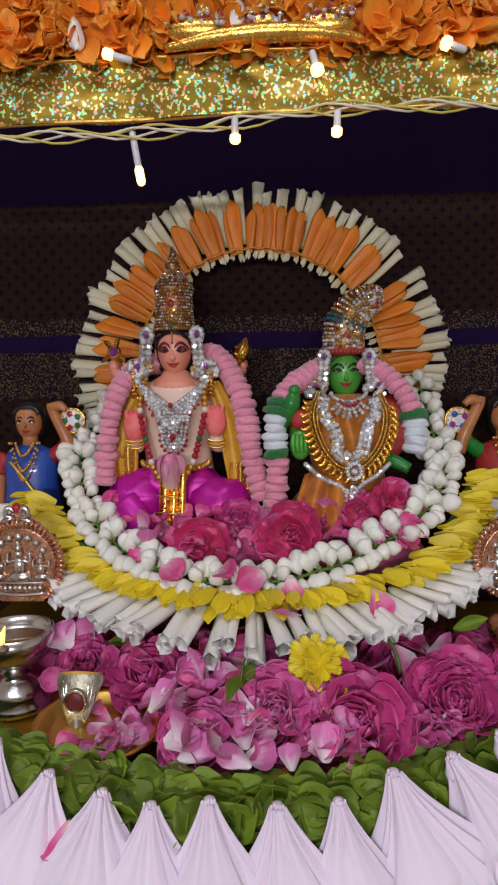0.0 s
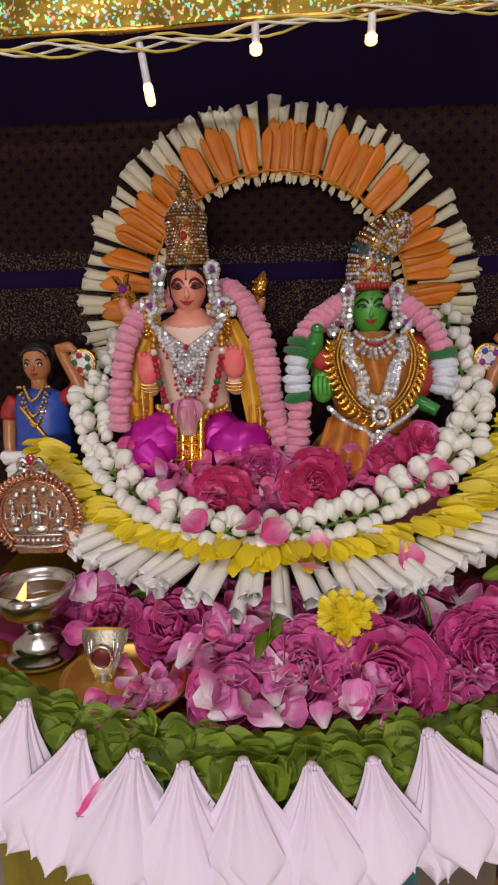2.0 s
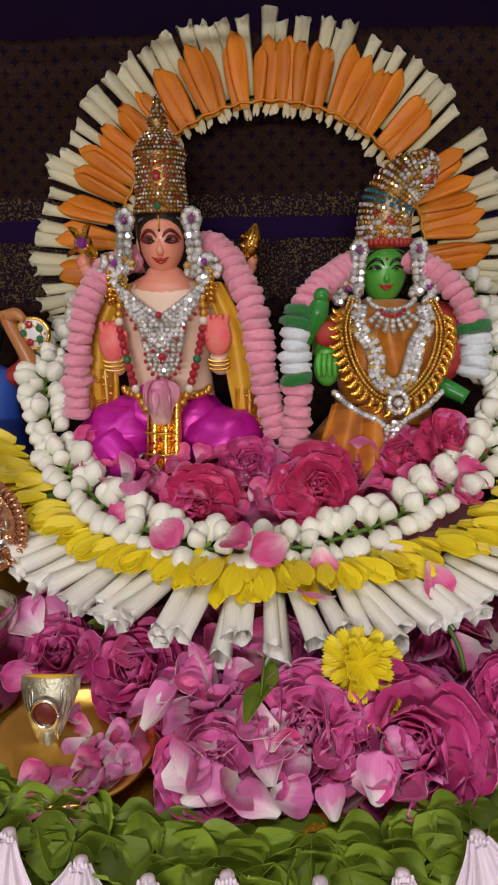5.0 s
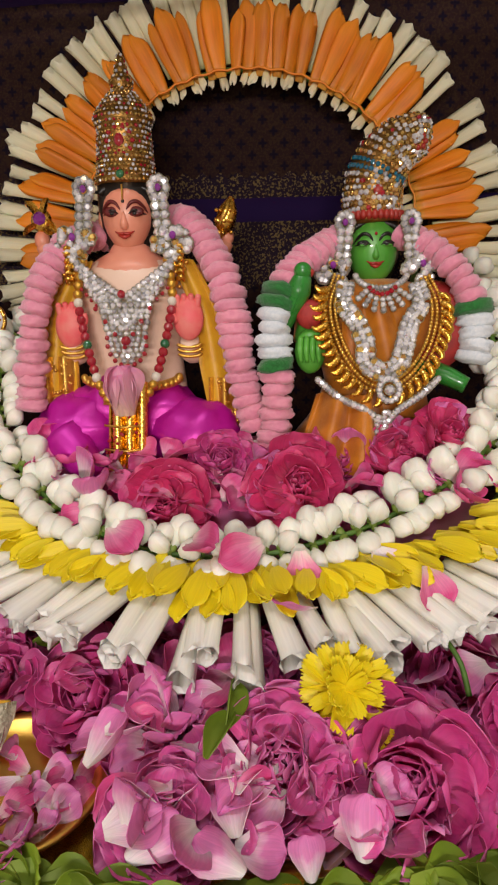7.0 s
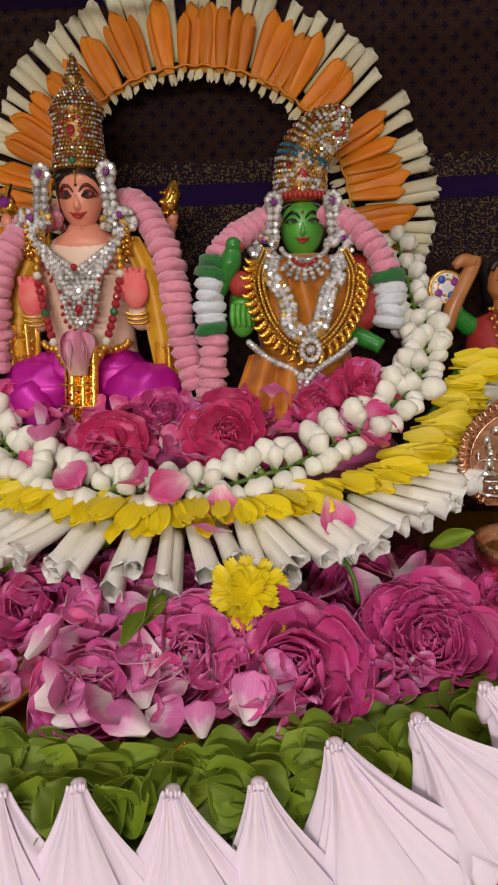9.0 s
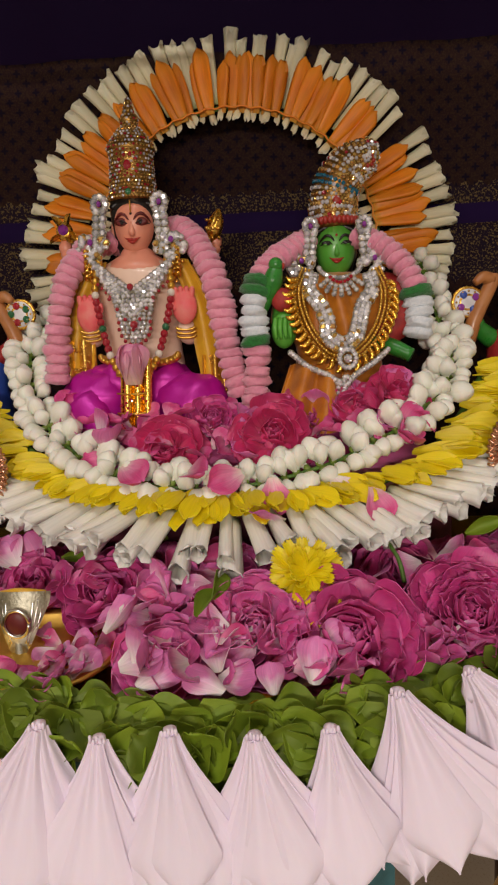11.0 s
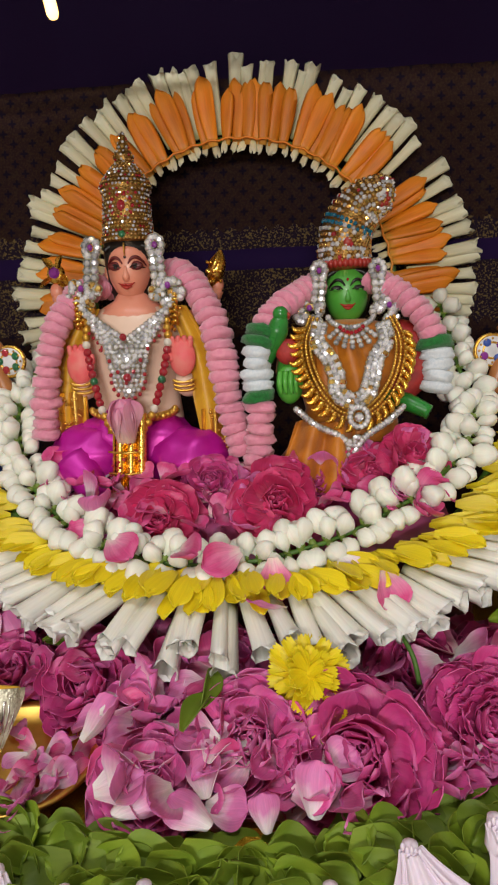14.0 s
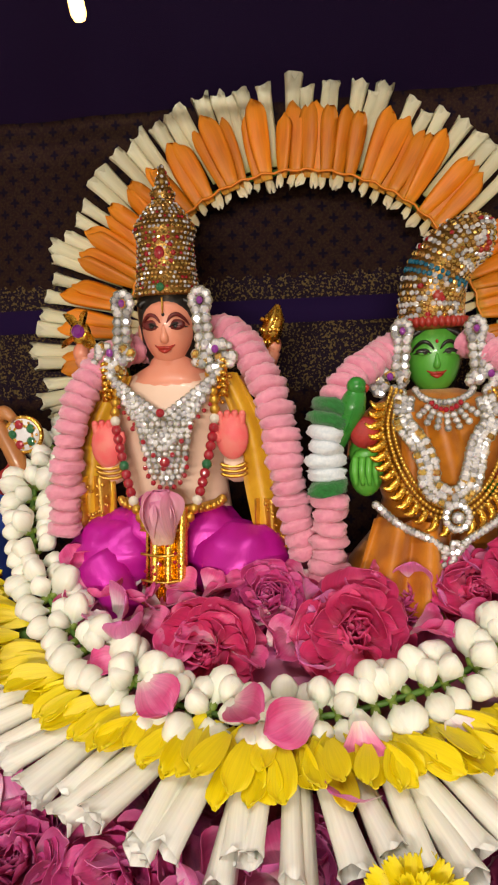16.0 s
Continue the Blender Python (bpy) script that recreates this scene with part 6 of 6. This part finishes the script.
def hood(u, v):
    w = 0.0235 * (0.20 + 0.80 * v ** 0.9) * (1 - 0.12 * max(0, v - 0.86) / 0.14)
    x = (2 * u - 1)
    return (-0.155 + x * w, 0.594 + 0.010 * x * x * v + 0.010 * v * v, 0.886 + 0.048 * v - 0.004 * x * x * v)


b.add(sheet(hood, 15, 14, -0.0018))
for i in range(5):
    for j in range(3):
        s = 1 - j * 0.18
        pts = [hood(0.5 - 0.5 * s + 0.02, 0.12 + 0.2 * j * 0.2), hood(0.5 - 0.46 * s, 0.6), hood(0.5 - 0.40 * s, 0.95 - 0.05 * j)]
        pts2 = [hood(1 - (0.5 - 0.5 * s + 0.02), 0.12 + 0.2 * j * 0.2), hood(1 - (0.5 - 0.46 * s), 0.6), hood(1 - (0.5 - 0.40 * s), 0.95 - 0.05 * j)]
        if i == 0:
            for pq in (pts, pts2):
                rb = Build()
                rb.add(tube([(p[0], p[1] - 0.001, p[2]) for p in pq], 0.0013, 6, 12))
                piece("ridge", rb.mesh("hood_ridge", M_silver), hd)
b.add(lathe([(0.008, 0.0), (0.004, 0.003), (0.003, 0.016)], 12), Matrix.Translation((-0.155, 0.594, 0.880)))
piece("hood", b.mesh("hood", M_oldsil), hd)
b = Build()
b.add(ball((-0.155, 0.5945, 0.9120), (0.0088, 0.003, 0.0100), 16, 10))
piece("red_centre", b.mesh("red_centre", M_brow), hd)
b = Build()
b.add(tube([(-0.155 + 0.0098 * math.cos(radians(a_)), 0.5945 - 0.0012, 0.9120 + 0.0112 * math.sin(radians(a_))) for a_ in range(0, 361, 15)], 0.0016, 6))
piece("silver_ring", b.mesh("silver_ring", M_silver), hd)
b = Build()
b.add(tube([hood(0.06, 0.985), hood(0.5, 1.02), hood(0.94, 0.985)], 0.0021, 8, 12))
piece("turmeric_smear", b.mesh("turmeric_smear", M_ysilk), hd, label="orange turmeric smear along the top")


# ---------- roses and petals ----------
def rose_head(name, R, mt, seed, whorls=5, fine=1.0):
    """A full-blown rose: ruffled petals packed in whorls."""
    rr = random.Random(seed)
    bb = Build()
    for w in range(whorls):
        t = w / (whorls - 1)
        cnt = int((4 + 2 * w) * fine)
        for i in range(cnt):
            a_ = 2 * math.pi * (i + rr.uniform(-0.3, 0.3)) / cnt + w
            L = R * (0.40 + 0.55 * t) * rr.uniform(0.85, 1.12)
            el = (1.25 - 0.95 * t) + rr.uniform(-0.22, 0.22)
            d = Vector((math.cos(a_) * math.cos(el), math.sin(a_) * math.cos(el), math.sin(el)))
            o = Vector((math.cos(a_), math.sin(a_), 0)) * R * 0.16 * t
            m_ = aim(o + Vector((0, 0, R * (0.12 - 0.1 * t))), d, rr.uniform(-0.25, 0.25), 1.0, (-math.cos(a_) * math.sin(el), -math.sin(a_) * math.sin(el), math.cos(el)))
            bb.add(petal(L, L * rr.uniform(1.05, 1.45) / fine ** 0.5, 0.24, rr.uniform(-0.2, 0.25) if t > 0.5 else 0.30, 0.10, 0.15, 0.0004, 8, 8, seed + i * 1.3 + w * 7), m_)
    bb.add(ball((0, 0, R * 0.02), (R * 0.4, R * 0.4, R * 0.25), 12, 8))
    return bb.mesh(name, mt)


ROSE = [rose_head("rose_head", 0.036, M_rose_i, 11), rose_head("rose_head", 0.036, M_rosedeep, 23), rose_head("rose_head", 0.036, M_rosedeep, 37, 6, 1.9)]
CRIM = [rose_head("rose_head", 0.037, M_crimson, 5, 4), rose_head("rose_head", 0.037, M_crimson, 6, 4)]
PET = []
for i in range(10):
    b = Build()
    b.add(petal(U(0.029, 0.037), U(0.028, 0.040), U(0.12, 0.36), U(-0.3, 0.35), 0.16, 0.20, 0.0005, 9, 9, i * 2.3))
    PET.append(b.mesh("petal", M_rosepale if i % 2 else M_rose))


def bed_z(x, y):
    """Height of the flower bed."""
    t = min(max((y - 0.50) / 0.17, 0), 1)
    return 0.878 + 0.034 * math.sin(t * math.pi / 2) + 0.004 * math.sin(x * 37 + y * 21)


def rose(x, y, z, me, tilt, spin, s, label, pale=5):
    r = thing("rose", (x, y, z), label, "rose", group="cut roses")
    m_ = aim_z((x, y, z), tilt, spin, s)
    piece("flower_head", me, r, m_)
    for i in range(pale):
        a_ = spin + i * 2 * math.pi / max(pale, 1) + U(-0.4, 0.4)
        el = U(-0.1, 0.35)
        d = Vector((math.cos(a_) * math.cos(el), math.sin(a_) * math.cos(el), math.sin(el)))
        piece("outer_petal", rnd.choice(PET), r, m_ @ aim(Vector((math.cos(a_), math.sin(a_), 0)) * 0.008, d, U(-0.3, 0.3), U(0.8, 1.05), (0, 0, 1)))


for x, y, s, kind_, pale in ((-0.198, 0.735, 0.8, 1, 4), (-0.165, 0.668, 0.85, 1, 3), (-0.098, 0.655, 1.1, 1, 2), (-0.045, 0.618, 0.9, 0, 4), (0.030, 0.592, 1.15, 0, 5), (0.104, 0.584, 1.45, 1, 1), (0.194, 0.604, 1.35, 2, 1),
                             (-0.035, 0.560, 0.95, 0, 5), (0.150, 0.668, 1.0, 1, 2), (0.225, 0.69, 1.0, 1, 3), (0.01, 0.660, 0.9, 0, 4), (0.27, 0.65, 1.0, 2, 2)):
    rose(x, y, bed_z(x, y) - 0.007, ROSE[kind_], (U(-0.3, 0.3), -0.85 + U(-0.2, 0.2), 1), U(0, 6), s, ("full-blown rose pink flower laid on the flower bed", "full-blown deep magenta rose laid on the flower bed", "tightly ruffled purple-pink rose laid on the flower bed")[kind_], pale)
rose(-0.054, 0.748, 1.010, CRIM[0], (-0.1, -1.3, 0.75), 0.4, 1.0, "full crimson rose facing outward before the statues", 3)
rose(0.047, 0.750, 1.024, CRIM[1], (0.1, -1.2, 0.8), 1.9, 1.05, "full crimson pink rose with paler outer petals", 6)
for x, y, z, s in ((0.088, 0.785, 1.036, 0.75), (0.13, 0.778, 1.040, 0.85), (0.168, 0.782, 1.056, 0.85), (-0.015, 0.782, 1.036, 0.75)):
    rose(x, y, z, CRIM[1] if x > 0.1 else rnd.choice(ROSE), (U(-0.4, 0.4), -1, 0.9), U(0, 6), s, "pink rose resting in the lap of the green statue")

# heap of petals under everything
b = Build()
for i in range(800):
    x, y = U(-0.33, 0.33), U(0.0, 1.0) ** 0.8
    y = front_y(x) + 0.045 + y * (0.70 - front_y(x))
    if math.hypot(x + 0.133, y - 0.576) < 0.086 or (x < -0.185 and y < 0.70) or (math.hypot(x - 0.038, y - 0.525) < 0.034):
        continue
    z = bed_z(x, y) + U(-0.010, 0.001)
    d = (U(-1, 1), U(-1, 0.6), U(-0.1, 0.35))
    b.add(petal(U(0.022, 0.034), U(0.018, 0.028), 0.3, U(-0.2, 0.4), 0.2, 0.3, 0.0006, 5, 6, i * 0.37), aim((x, y, z), d, U(-0.8, 0.8)))
solid("petal_heap", b, M_rose_i, "bed of loose magenta rose petals covering the altar", "petals", kind="stuff")


def mound_fn(u, v):
    x = -0.36 + 0.72 * u
    y0 = front_y(x) + 0.055
    y = y0 + (0.78 - y0) * v
    h = bed_z(x, y) - 0.008 - 0.004 * (1 - min(1, v * 6))
    if math.hypot(x + 0.133, y - 0.576) < 0.088 or (x < -0.185 and y < 0.72) or math.hypot(x - 0.038, y - 0.53) < 0.032:
        h = 0.8705
    return (x, y, max(h, 0.8705))


b = Build()
b.add(sheet(mound_fn, 50, 26, 0.004))
solid("petal_base", b, M_rose_i, "packed layer of rose petals under the flowers", "petals", kind="stuff")

# single loose petals that can be told apart
def loose(x, y, z, d, roll, s, me=None):
    ob = piece("rose_petal", me or rnd.choice(PET), None, aim((x, y, z), d, roll, s))
    tagged(ob, "loose rose petal, magenta with a pale base", "petal", "loose petals")


for i in range(70):
    x = U(-0.30, 0.30)
    y = U(front_y(x) + 0.05, 0.68)
    if x > 0.02 and y < 0.65:
        continue
    if math.hypot(x + 0.133, y - 0.576) < 0.088 or (x < -0.185 and y < 0.70) or math.hypot(x - 0.075, y - 0.635) < 0.04 or math.hypot(x - 0.038, y - 0.530) < 0.04:
        continue
    loose(x, y, bed_z(x, y) + U(0.006, 0.016), (U(-1, 1), U(-1, 0.4), U(-0.1, 0.4)), U(-0.5, 0.5), U(0.85, 1.2))
for i in range(46):
    a_ = U(0, 6.28)
    rr_ = 0.046 * math.sqrt(U(0, 1))
    if abs(-0.130 + rr_ * math.cos(a_) * 0.95 + 0.155) < 0.024 and 0.555 < 0.572 + rr_ * math.sin(a_) * 0.9 < 0.605:
        continue
    loose(-0.130 + rr_ * math.cos(a_) * 0.95, 0.572 + rr_ * math.sin(a_) * 0.9, 0.888 + U(0, 0.005), (U(-1, 1), U(-1, 1), U(-0.1, 0.2)), U(-0.4, 0.4), U(0.42, 0.66))
for i in range(90):
    x = U(-0.165, 0.19)
    y = U(0.735, 0.80)
    z = 1.005 + (y - 0.735) * 0.55 + U(0.0, 0.014) + (0.012 if x > 0.07 else 0)
    loose(x, y, z, (U(-1, 1), U(-1, 0.2), U(-0.3, 0.6)), U(-0.7, 0.7), U(0.6, 1.0), PET[rnd.choice((0, 1, 2, 4, 6, 8))])
for x, y, z, dx, dz in ((-0.09, 0.705, 1.012, 0.5, -0.2), (-0.03, 0.69, 1.006, 0.3, 0.2), (0.02, 0.685, 1.006, -0.6, -0.1), (0.046, 0.675, 1.004, 0.1, -1), (0.10, 0.69, 0.998, 0.5, -0.6), (0.13, 0.67, 0.995, 0.3, -1.0), (0.055, 0.655, 0.972, -1, 0.0)):
    loose(x, y, z, (dx, -0.5, dz), U(-0.5, 0.5), 0.95)

# mound of cloth and petals that bears the statues
b = Build()
b.add(loft([(0.01, 0.85, 0.97, 0.215, 0.125), (0.01, 0.85, 0.995, 0.205, 0.115), (0.01, 0.853, 1.015, 0.185, 0.095), (0.01, 0.856, 1.030, 0.15, 0.07), (0.01, 0.86, 1.036, 0.08, 0.04)], 40))
solid("petal_mound", b, M_rose_i, "mound of pressed pink petals that bears the statues", "petals", kind="stuff")

# paler petals strewn along the front of the bed
for i in range(40):
    x = U(-0.085, 0.05)
    y = front_y(x) + U(0.045, 0.13)
    if math.hypot(x - 0.038, y - 0.530) < 0.030 or math.hypot(x + 0.085, y - 0.535) < 0.018:
        continue
    loose(x, y, bed_z(x, y) + U(0.001, 0.016), (U(-1, 1), U(-1, 1), U(-0.15, 0.3)), U(-0.7, 0.7), U(0.8, 1.1), rnd.choice(PET[1::2]) if i % 3 else rnd.choice(PET))
for i in range(14):
    x = U(0.05, 0.25)
    y = front_y(x) + U(0.05, 0.075)
    loose(x, y, bed_z(x, y) + U(0.0, 0.006), (U(-1, 1), U(-1, 0.3), U(-0.1, 0.25)), U(-0.7, 0.7), U(0.6, 0.85))

# standing pale petals along the leaf garland
for x, y, s in ((0.072, 0.524, 1.05), (0.045, 0.512, 0.7), (0.012, 0.518, 1.0), (-0.05, 0.525, 1.1)):
    loose(x, y + 0.008, 0.893, (U(-0.3, 0.3), 0.15, 1) if s in (1.05, 0.7) else (U(-0.8, 0.8), 0.2, 0.7), U(2.6, 3.6), s * 0.85, PET[1])

# yellow flower
yf = thing("yellow_flower", (0.072, 0.625, 0.93), "bright yellow chrysanthemum fallen on the roses", "flower")


def strap_petal(seed):
    """Narrow strap petal with a notched tip."""
    rr = random.Random(seed)
    c = rr.uniform(-0.25, 0.15)

    def fn(u, v):
        x = 2 * u - 1
        w = 0.0052 * (0.45 + 0.55 * min(1, v * 2.2)) * (1 - 0.18 * max(0, v - 0.8) / 0.2)
        tip = 0.0028 * abs(math.sin(x * 4.4)) * max(0, v - 0.8) / 0.2
        return (x * w, 0.029 * v + tip, 0.0016 * x * x + c * 0.029 * v * v)
    bb = Build()
    bb.add(sheet(fn, 9, 8, 0.0006))
    return bb.mesh("strap_petal", M_yellow)


S_bl = [strap_petal(i) for i in range(5)]
turn_ = Matrix.Rotation(radians(52), 3, "X")
for c, cnt, sc_, lo, hi in (((0.070, 0.606, 0.944), 46, 0.90, 0, 6.28), ((0.082, 0.594, 0.926), 16, 0.66, 3.4, 6.2)):
    for i in range(cnt):
        a_ = lo + (hi - lo) * (i + U(-0.3, 0.3)) / cnt * (2 if cnt > 20 else 1)
        el = U(0.02, 0.30) if i < cnt // 2 else U(0.35, 1.0)
        d = turn_ @ Vector((math.cos(a_) * math.cos(el), math.sin(a_) * math.cos(el), math.sin(el)))
        up_ = turn_ @ Vector((-math.cos(a_) * math.sin(el), -math.sin(a_) * math.sin(el), math.cos(el)))
        piece("strap_petal", rnd.choice(S_bl), yf, aim(c, d, U(-0.3, 0.3), sc_ * U(0.8, 1.1) * (1 if i < cnt // 2 else 0.8), up_))

# green leaves and stems among the roses
for x, y, z, d, s in ((0.000, 0.583, 0.934, (0.15, 0.8, 0.25), 0.95), (-0.010, 0.562, 0.930, (0.3, 0.8, 0.25), 0.95), (-0.085, 0.69, 0.935, (0.8, 0.3, 0.3), 0.9), (0.215, 0.69, 0.945, (0.7, -0.3, 0.4), 0.9), (-0.12, 0.69, 0.93, (-0.6, -0.4, 0.2), 0.7), (0.13, 0.685, 0.94, (0.3, 0.3, 0.8), 0.7)):
    b = Build()
    b.add(petal(0.040 * s, 0.018 * s, 0.5, -0.15, 0.85, 0.25, 0.0007, 7, 9, x * 50))
    me = b.mesh("rose_leaf", M_leaf)
    tagged(piece("rose_leaf", me, None, aim((x, y, z), d, U(-0.8, 0.8))), "dark green rose leaf among the petals", "leaf", "rose leaves")
b = Build()
b.add(tube([(0.128, 0.668, 0.958), (0.138, 0.652, 0.954), (0.146, 0.634, 0.944), (0.149, 0.622, 0.928)], [0.0022, 0.0018, 0.0018, 0.002], 8, 16))
solid("fallen_twig", b, M_stem, "bent green rose stem lying on the petals", "stem")

# ---------- leaf garland along the table edge ----------
LEAF = []
for i in range(8):
    b = Build()
    b.add(petal(U(0.030, 0.034), U(0.029, 0.034), U(0.10, 0.30), U(-0.22, 0.02), 0.04, 0.14, 0.0005, 11, 11, 60 + i, base=0.42))
    LEAF.append(b.mesh("leaf", M_leaf))
lg = thing("leaf_garland", (0, 0.49, 0.87), "thick garland of dark green leaves along the table edge", "garland")
b = Build()
pts = [(x, front_y(x) + 0.022, 0.861 + 0.30 * x * x) for x in np.linspace(-0.33, 0.33, 25)]
b.add(tube(pts, 0.014, 10, 60))
piece("core", b.mesh("garland_core", M_stem), lg)
for i in range(340):
    x = -0.32 + 0.64 * (i + U(0, 1)) / 340
    t = U(-0.25, 1.0)
    yb, zb = front_y(x) + 0.018, 0.859 + 0.30 * x * x
    ang = radians(100 - 130 * t)
    r = 0.016 + U(0, 0.006)
    p = Vector((x, yb - r * math.cos(ang) * 1.0, zb + r * math.sin(ang) * 1.1))
    if t > 0.55:
        p = Vector((x, yb - 0.017 - U(0, 0.005), zb - U(0.0, 0.048)))
    d = Vector((U(-1, 1), -0.1, U(-1.0, 0.45) - 0.3 * t))
    piece("leaf", rnd.choice(LEAF), lg, aim(p - d.normalized() * 0.012, d, U(-0.28, 0.28), U(0.85, 1.15), (U(-0.3, 0.3), -1, 1.2 - 1.1 * t)))

# ---------- hanging lotus fans ----------
def lotus_petal(seed, L, w, bend):
    """A long soft petal, gathered at the neck, with a few rounded pleats and a pointed tip."""
    rr = random.Random(seed)
    k1, k2, k3 = rr.uniform(0, 6), rr.uniform(1.2, 2.0), rr.uniform(-0.12, 0.12)

    def fn(u, v):
        x = 2 * u - 1
        ww = w * (0.13 + 0.87 * min(1, v / 0.76) ** 1.35)
        cut = max(0.0, v - 0.74) / 0.26
        ww = max(ww * (1 - cut ** 1.5), 0.0006)
        fold = math.cos(x * math.pi * k2 + k1 + 0.8 * v)
        z = 0.0019 * fold * (1 - 0.55 * v) * min(1, v * 3 + 0.35) + 0.06 * L * v * v - 0.006 * x * x * v
        return (x * ww * 0.5 + bend * L * v * v + k3 * L * max(0, v - 0.7) ** 2, L * v, z)
    bb = Build()
    bb.add(sheet(fn, 25, 20, 0.0007))
    return bb.mesh("lotus_petal", M_lotus)


LP = [[lotus_petal(i + 9 * j, 0.104 + 0.006 * (i % 3), 0.050 + 0.005 * (i % 2), (j - 1) * 0.09) for i in range(4)] for j in range(3)]


def lotus(x, y, z, lean, s, cnt, spread):
    g = thing("lotus_flower", (x, y, z), "pale pink lotus hung upside down from the leaf garland", "lotus", group="hanging lotus flowers")
    b = Build()
    b.add(lathe([(0.0012, 0.002), (0.0042, 0.0005), (0.0046, -0.006), (0.0052, -0.016), (0.002, -0.024)], 12), Matrix.Translation((x, y + 0.003, z)))
    piece("neck", b.mesh("lotus_neck", M_lotus), g)
    b = Build()
    for i in range(5):
        b.add(ball((x - 0.0044 + 0.0022 * i, y - 0.0012 + U(-0.001, 0.001), z + U(-0.0012, 0.0014)), (0.0012, 0.0012, 0.0024), 8, 6))
    piece("gather", b.mesh("lotus_gather", M_lotus), g)
    for i in range(cnt):
        t = -1 + 2 * i / (cnt - 1)
        a_ = lean * 0.8 + spread * 0.88 * t + U(-0.04, 0.04)
        d = Vector((math.sin(a_), -0.10 - 0.10 * (1 - abs(t)), -math.cos(a_)))
        m_ = aim(Vector((x + 0.0030 * t, y - 0.003 * (1 - abs(t)) - 0.0014 * (i % 2), z - 0.001)), d, -t * 0.35, s * U(0.94, 1.05), (0, -1, 0))
        bank = LP[1] if abs(t) < 0.3 else LP[0] if t > 0 else LP[2]
        piece("lotus_petal", rnd.choice(bank), g, m_)


for x, z, lean, s, cnt, spread in ((-0.242, 0.925, -0.4, 0.95, 6, 0.34), (-0.196, 0.918, -0.32, 0.95, 6, 0.30), (-0.147, 0.902, -0.36, 0.95, 6, 0.34), (-0.102, 0.894, -0.20, 1.0, 7, 0.36), (-0.063, 0.888, -0.03, 0.95, 5, 0.26), (-0.018, 0.895, 0.05, 0.98, 6, 0.27), (0.033, 0.891, 0.18, 0.98, 6, 0.30), (0.079, 0.892, 0.16, 0.85, 5, 0.24), (0.121, 0.911, 0.42, 0.98, 7, 0.34), (0.168, 0.917, 0.78, 0.92, 6, 0.30), (0.210, 0.926, 1.0, 0.85, 5, 0.28), (0.25, 0.945, 1.05, 0.85, 5, 0.28)):
    lotus(x, front_y(x) - 0.013, z, lean, s, cnt, spread)
b = Build()
b.add(petal(0.034, 0.02, 0.5, -0.1, 0.3, 0.2, 0.0007, 7, 8, 3), aim((-0.128, front_y(-0.128) - 0.016, 0.868), (-0.6, -0.15, -0.8), 3.0))
solid("stray_petal", b, M_rose, "folded magenta petal stuck on a hanging lotus", "petal")

# brass lamp with small bulb below the table at one side
bl = thing("brass_standing_lamp", (0.245, 0.60, 0.0), "tall brass standing lamp beside the altar table", "lamp")
b = Build()
b.add(lathe([(0.11, 0), (0.11, 0.02), (0.05, 0.05), (0.02, 0.08), (0.018, 0.3), (0.028, 0.33), (0.018, 0.36), (0.017, 0.62), (0.03, 0.65), (0.02, 0.68), (0.02, 0.74), (0.045, 0.765), (0.06, 0.785), (0.062, 0.80), (0.055, 0.80), (0.02, 0.79)], 28), Matrix.Translation((0.245, 0.60, 0)))
piece("column", b.mesh("lamp_column", M_brass), bl)
b = Build()
b.add(lathe([(0.003, 0), (0.005, -0.006), (0.005, -0.022), (0.001, -0.03)], 12), Matrix.Translation((0.205, 0.53, 0.80)))
b.add(tube([(0.205, 0.53, 0.80), (0.207, 0.545, 0.825), (0.215, 0.56, 0.842)], 0.0015, 6, 8))
solid("hanging_bulb", b, M_bulb, "warm lit bulb of the string lights below the table", "bulb")
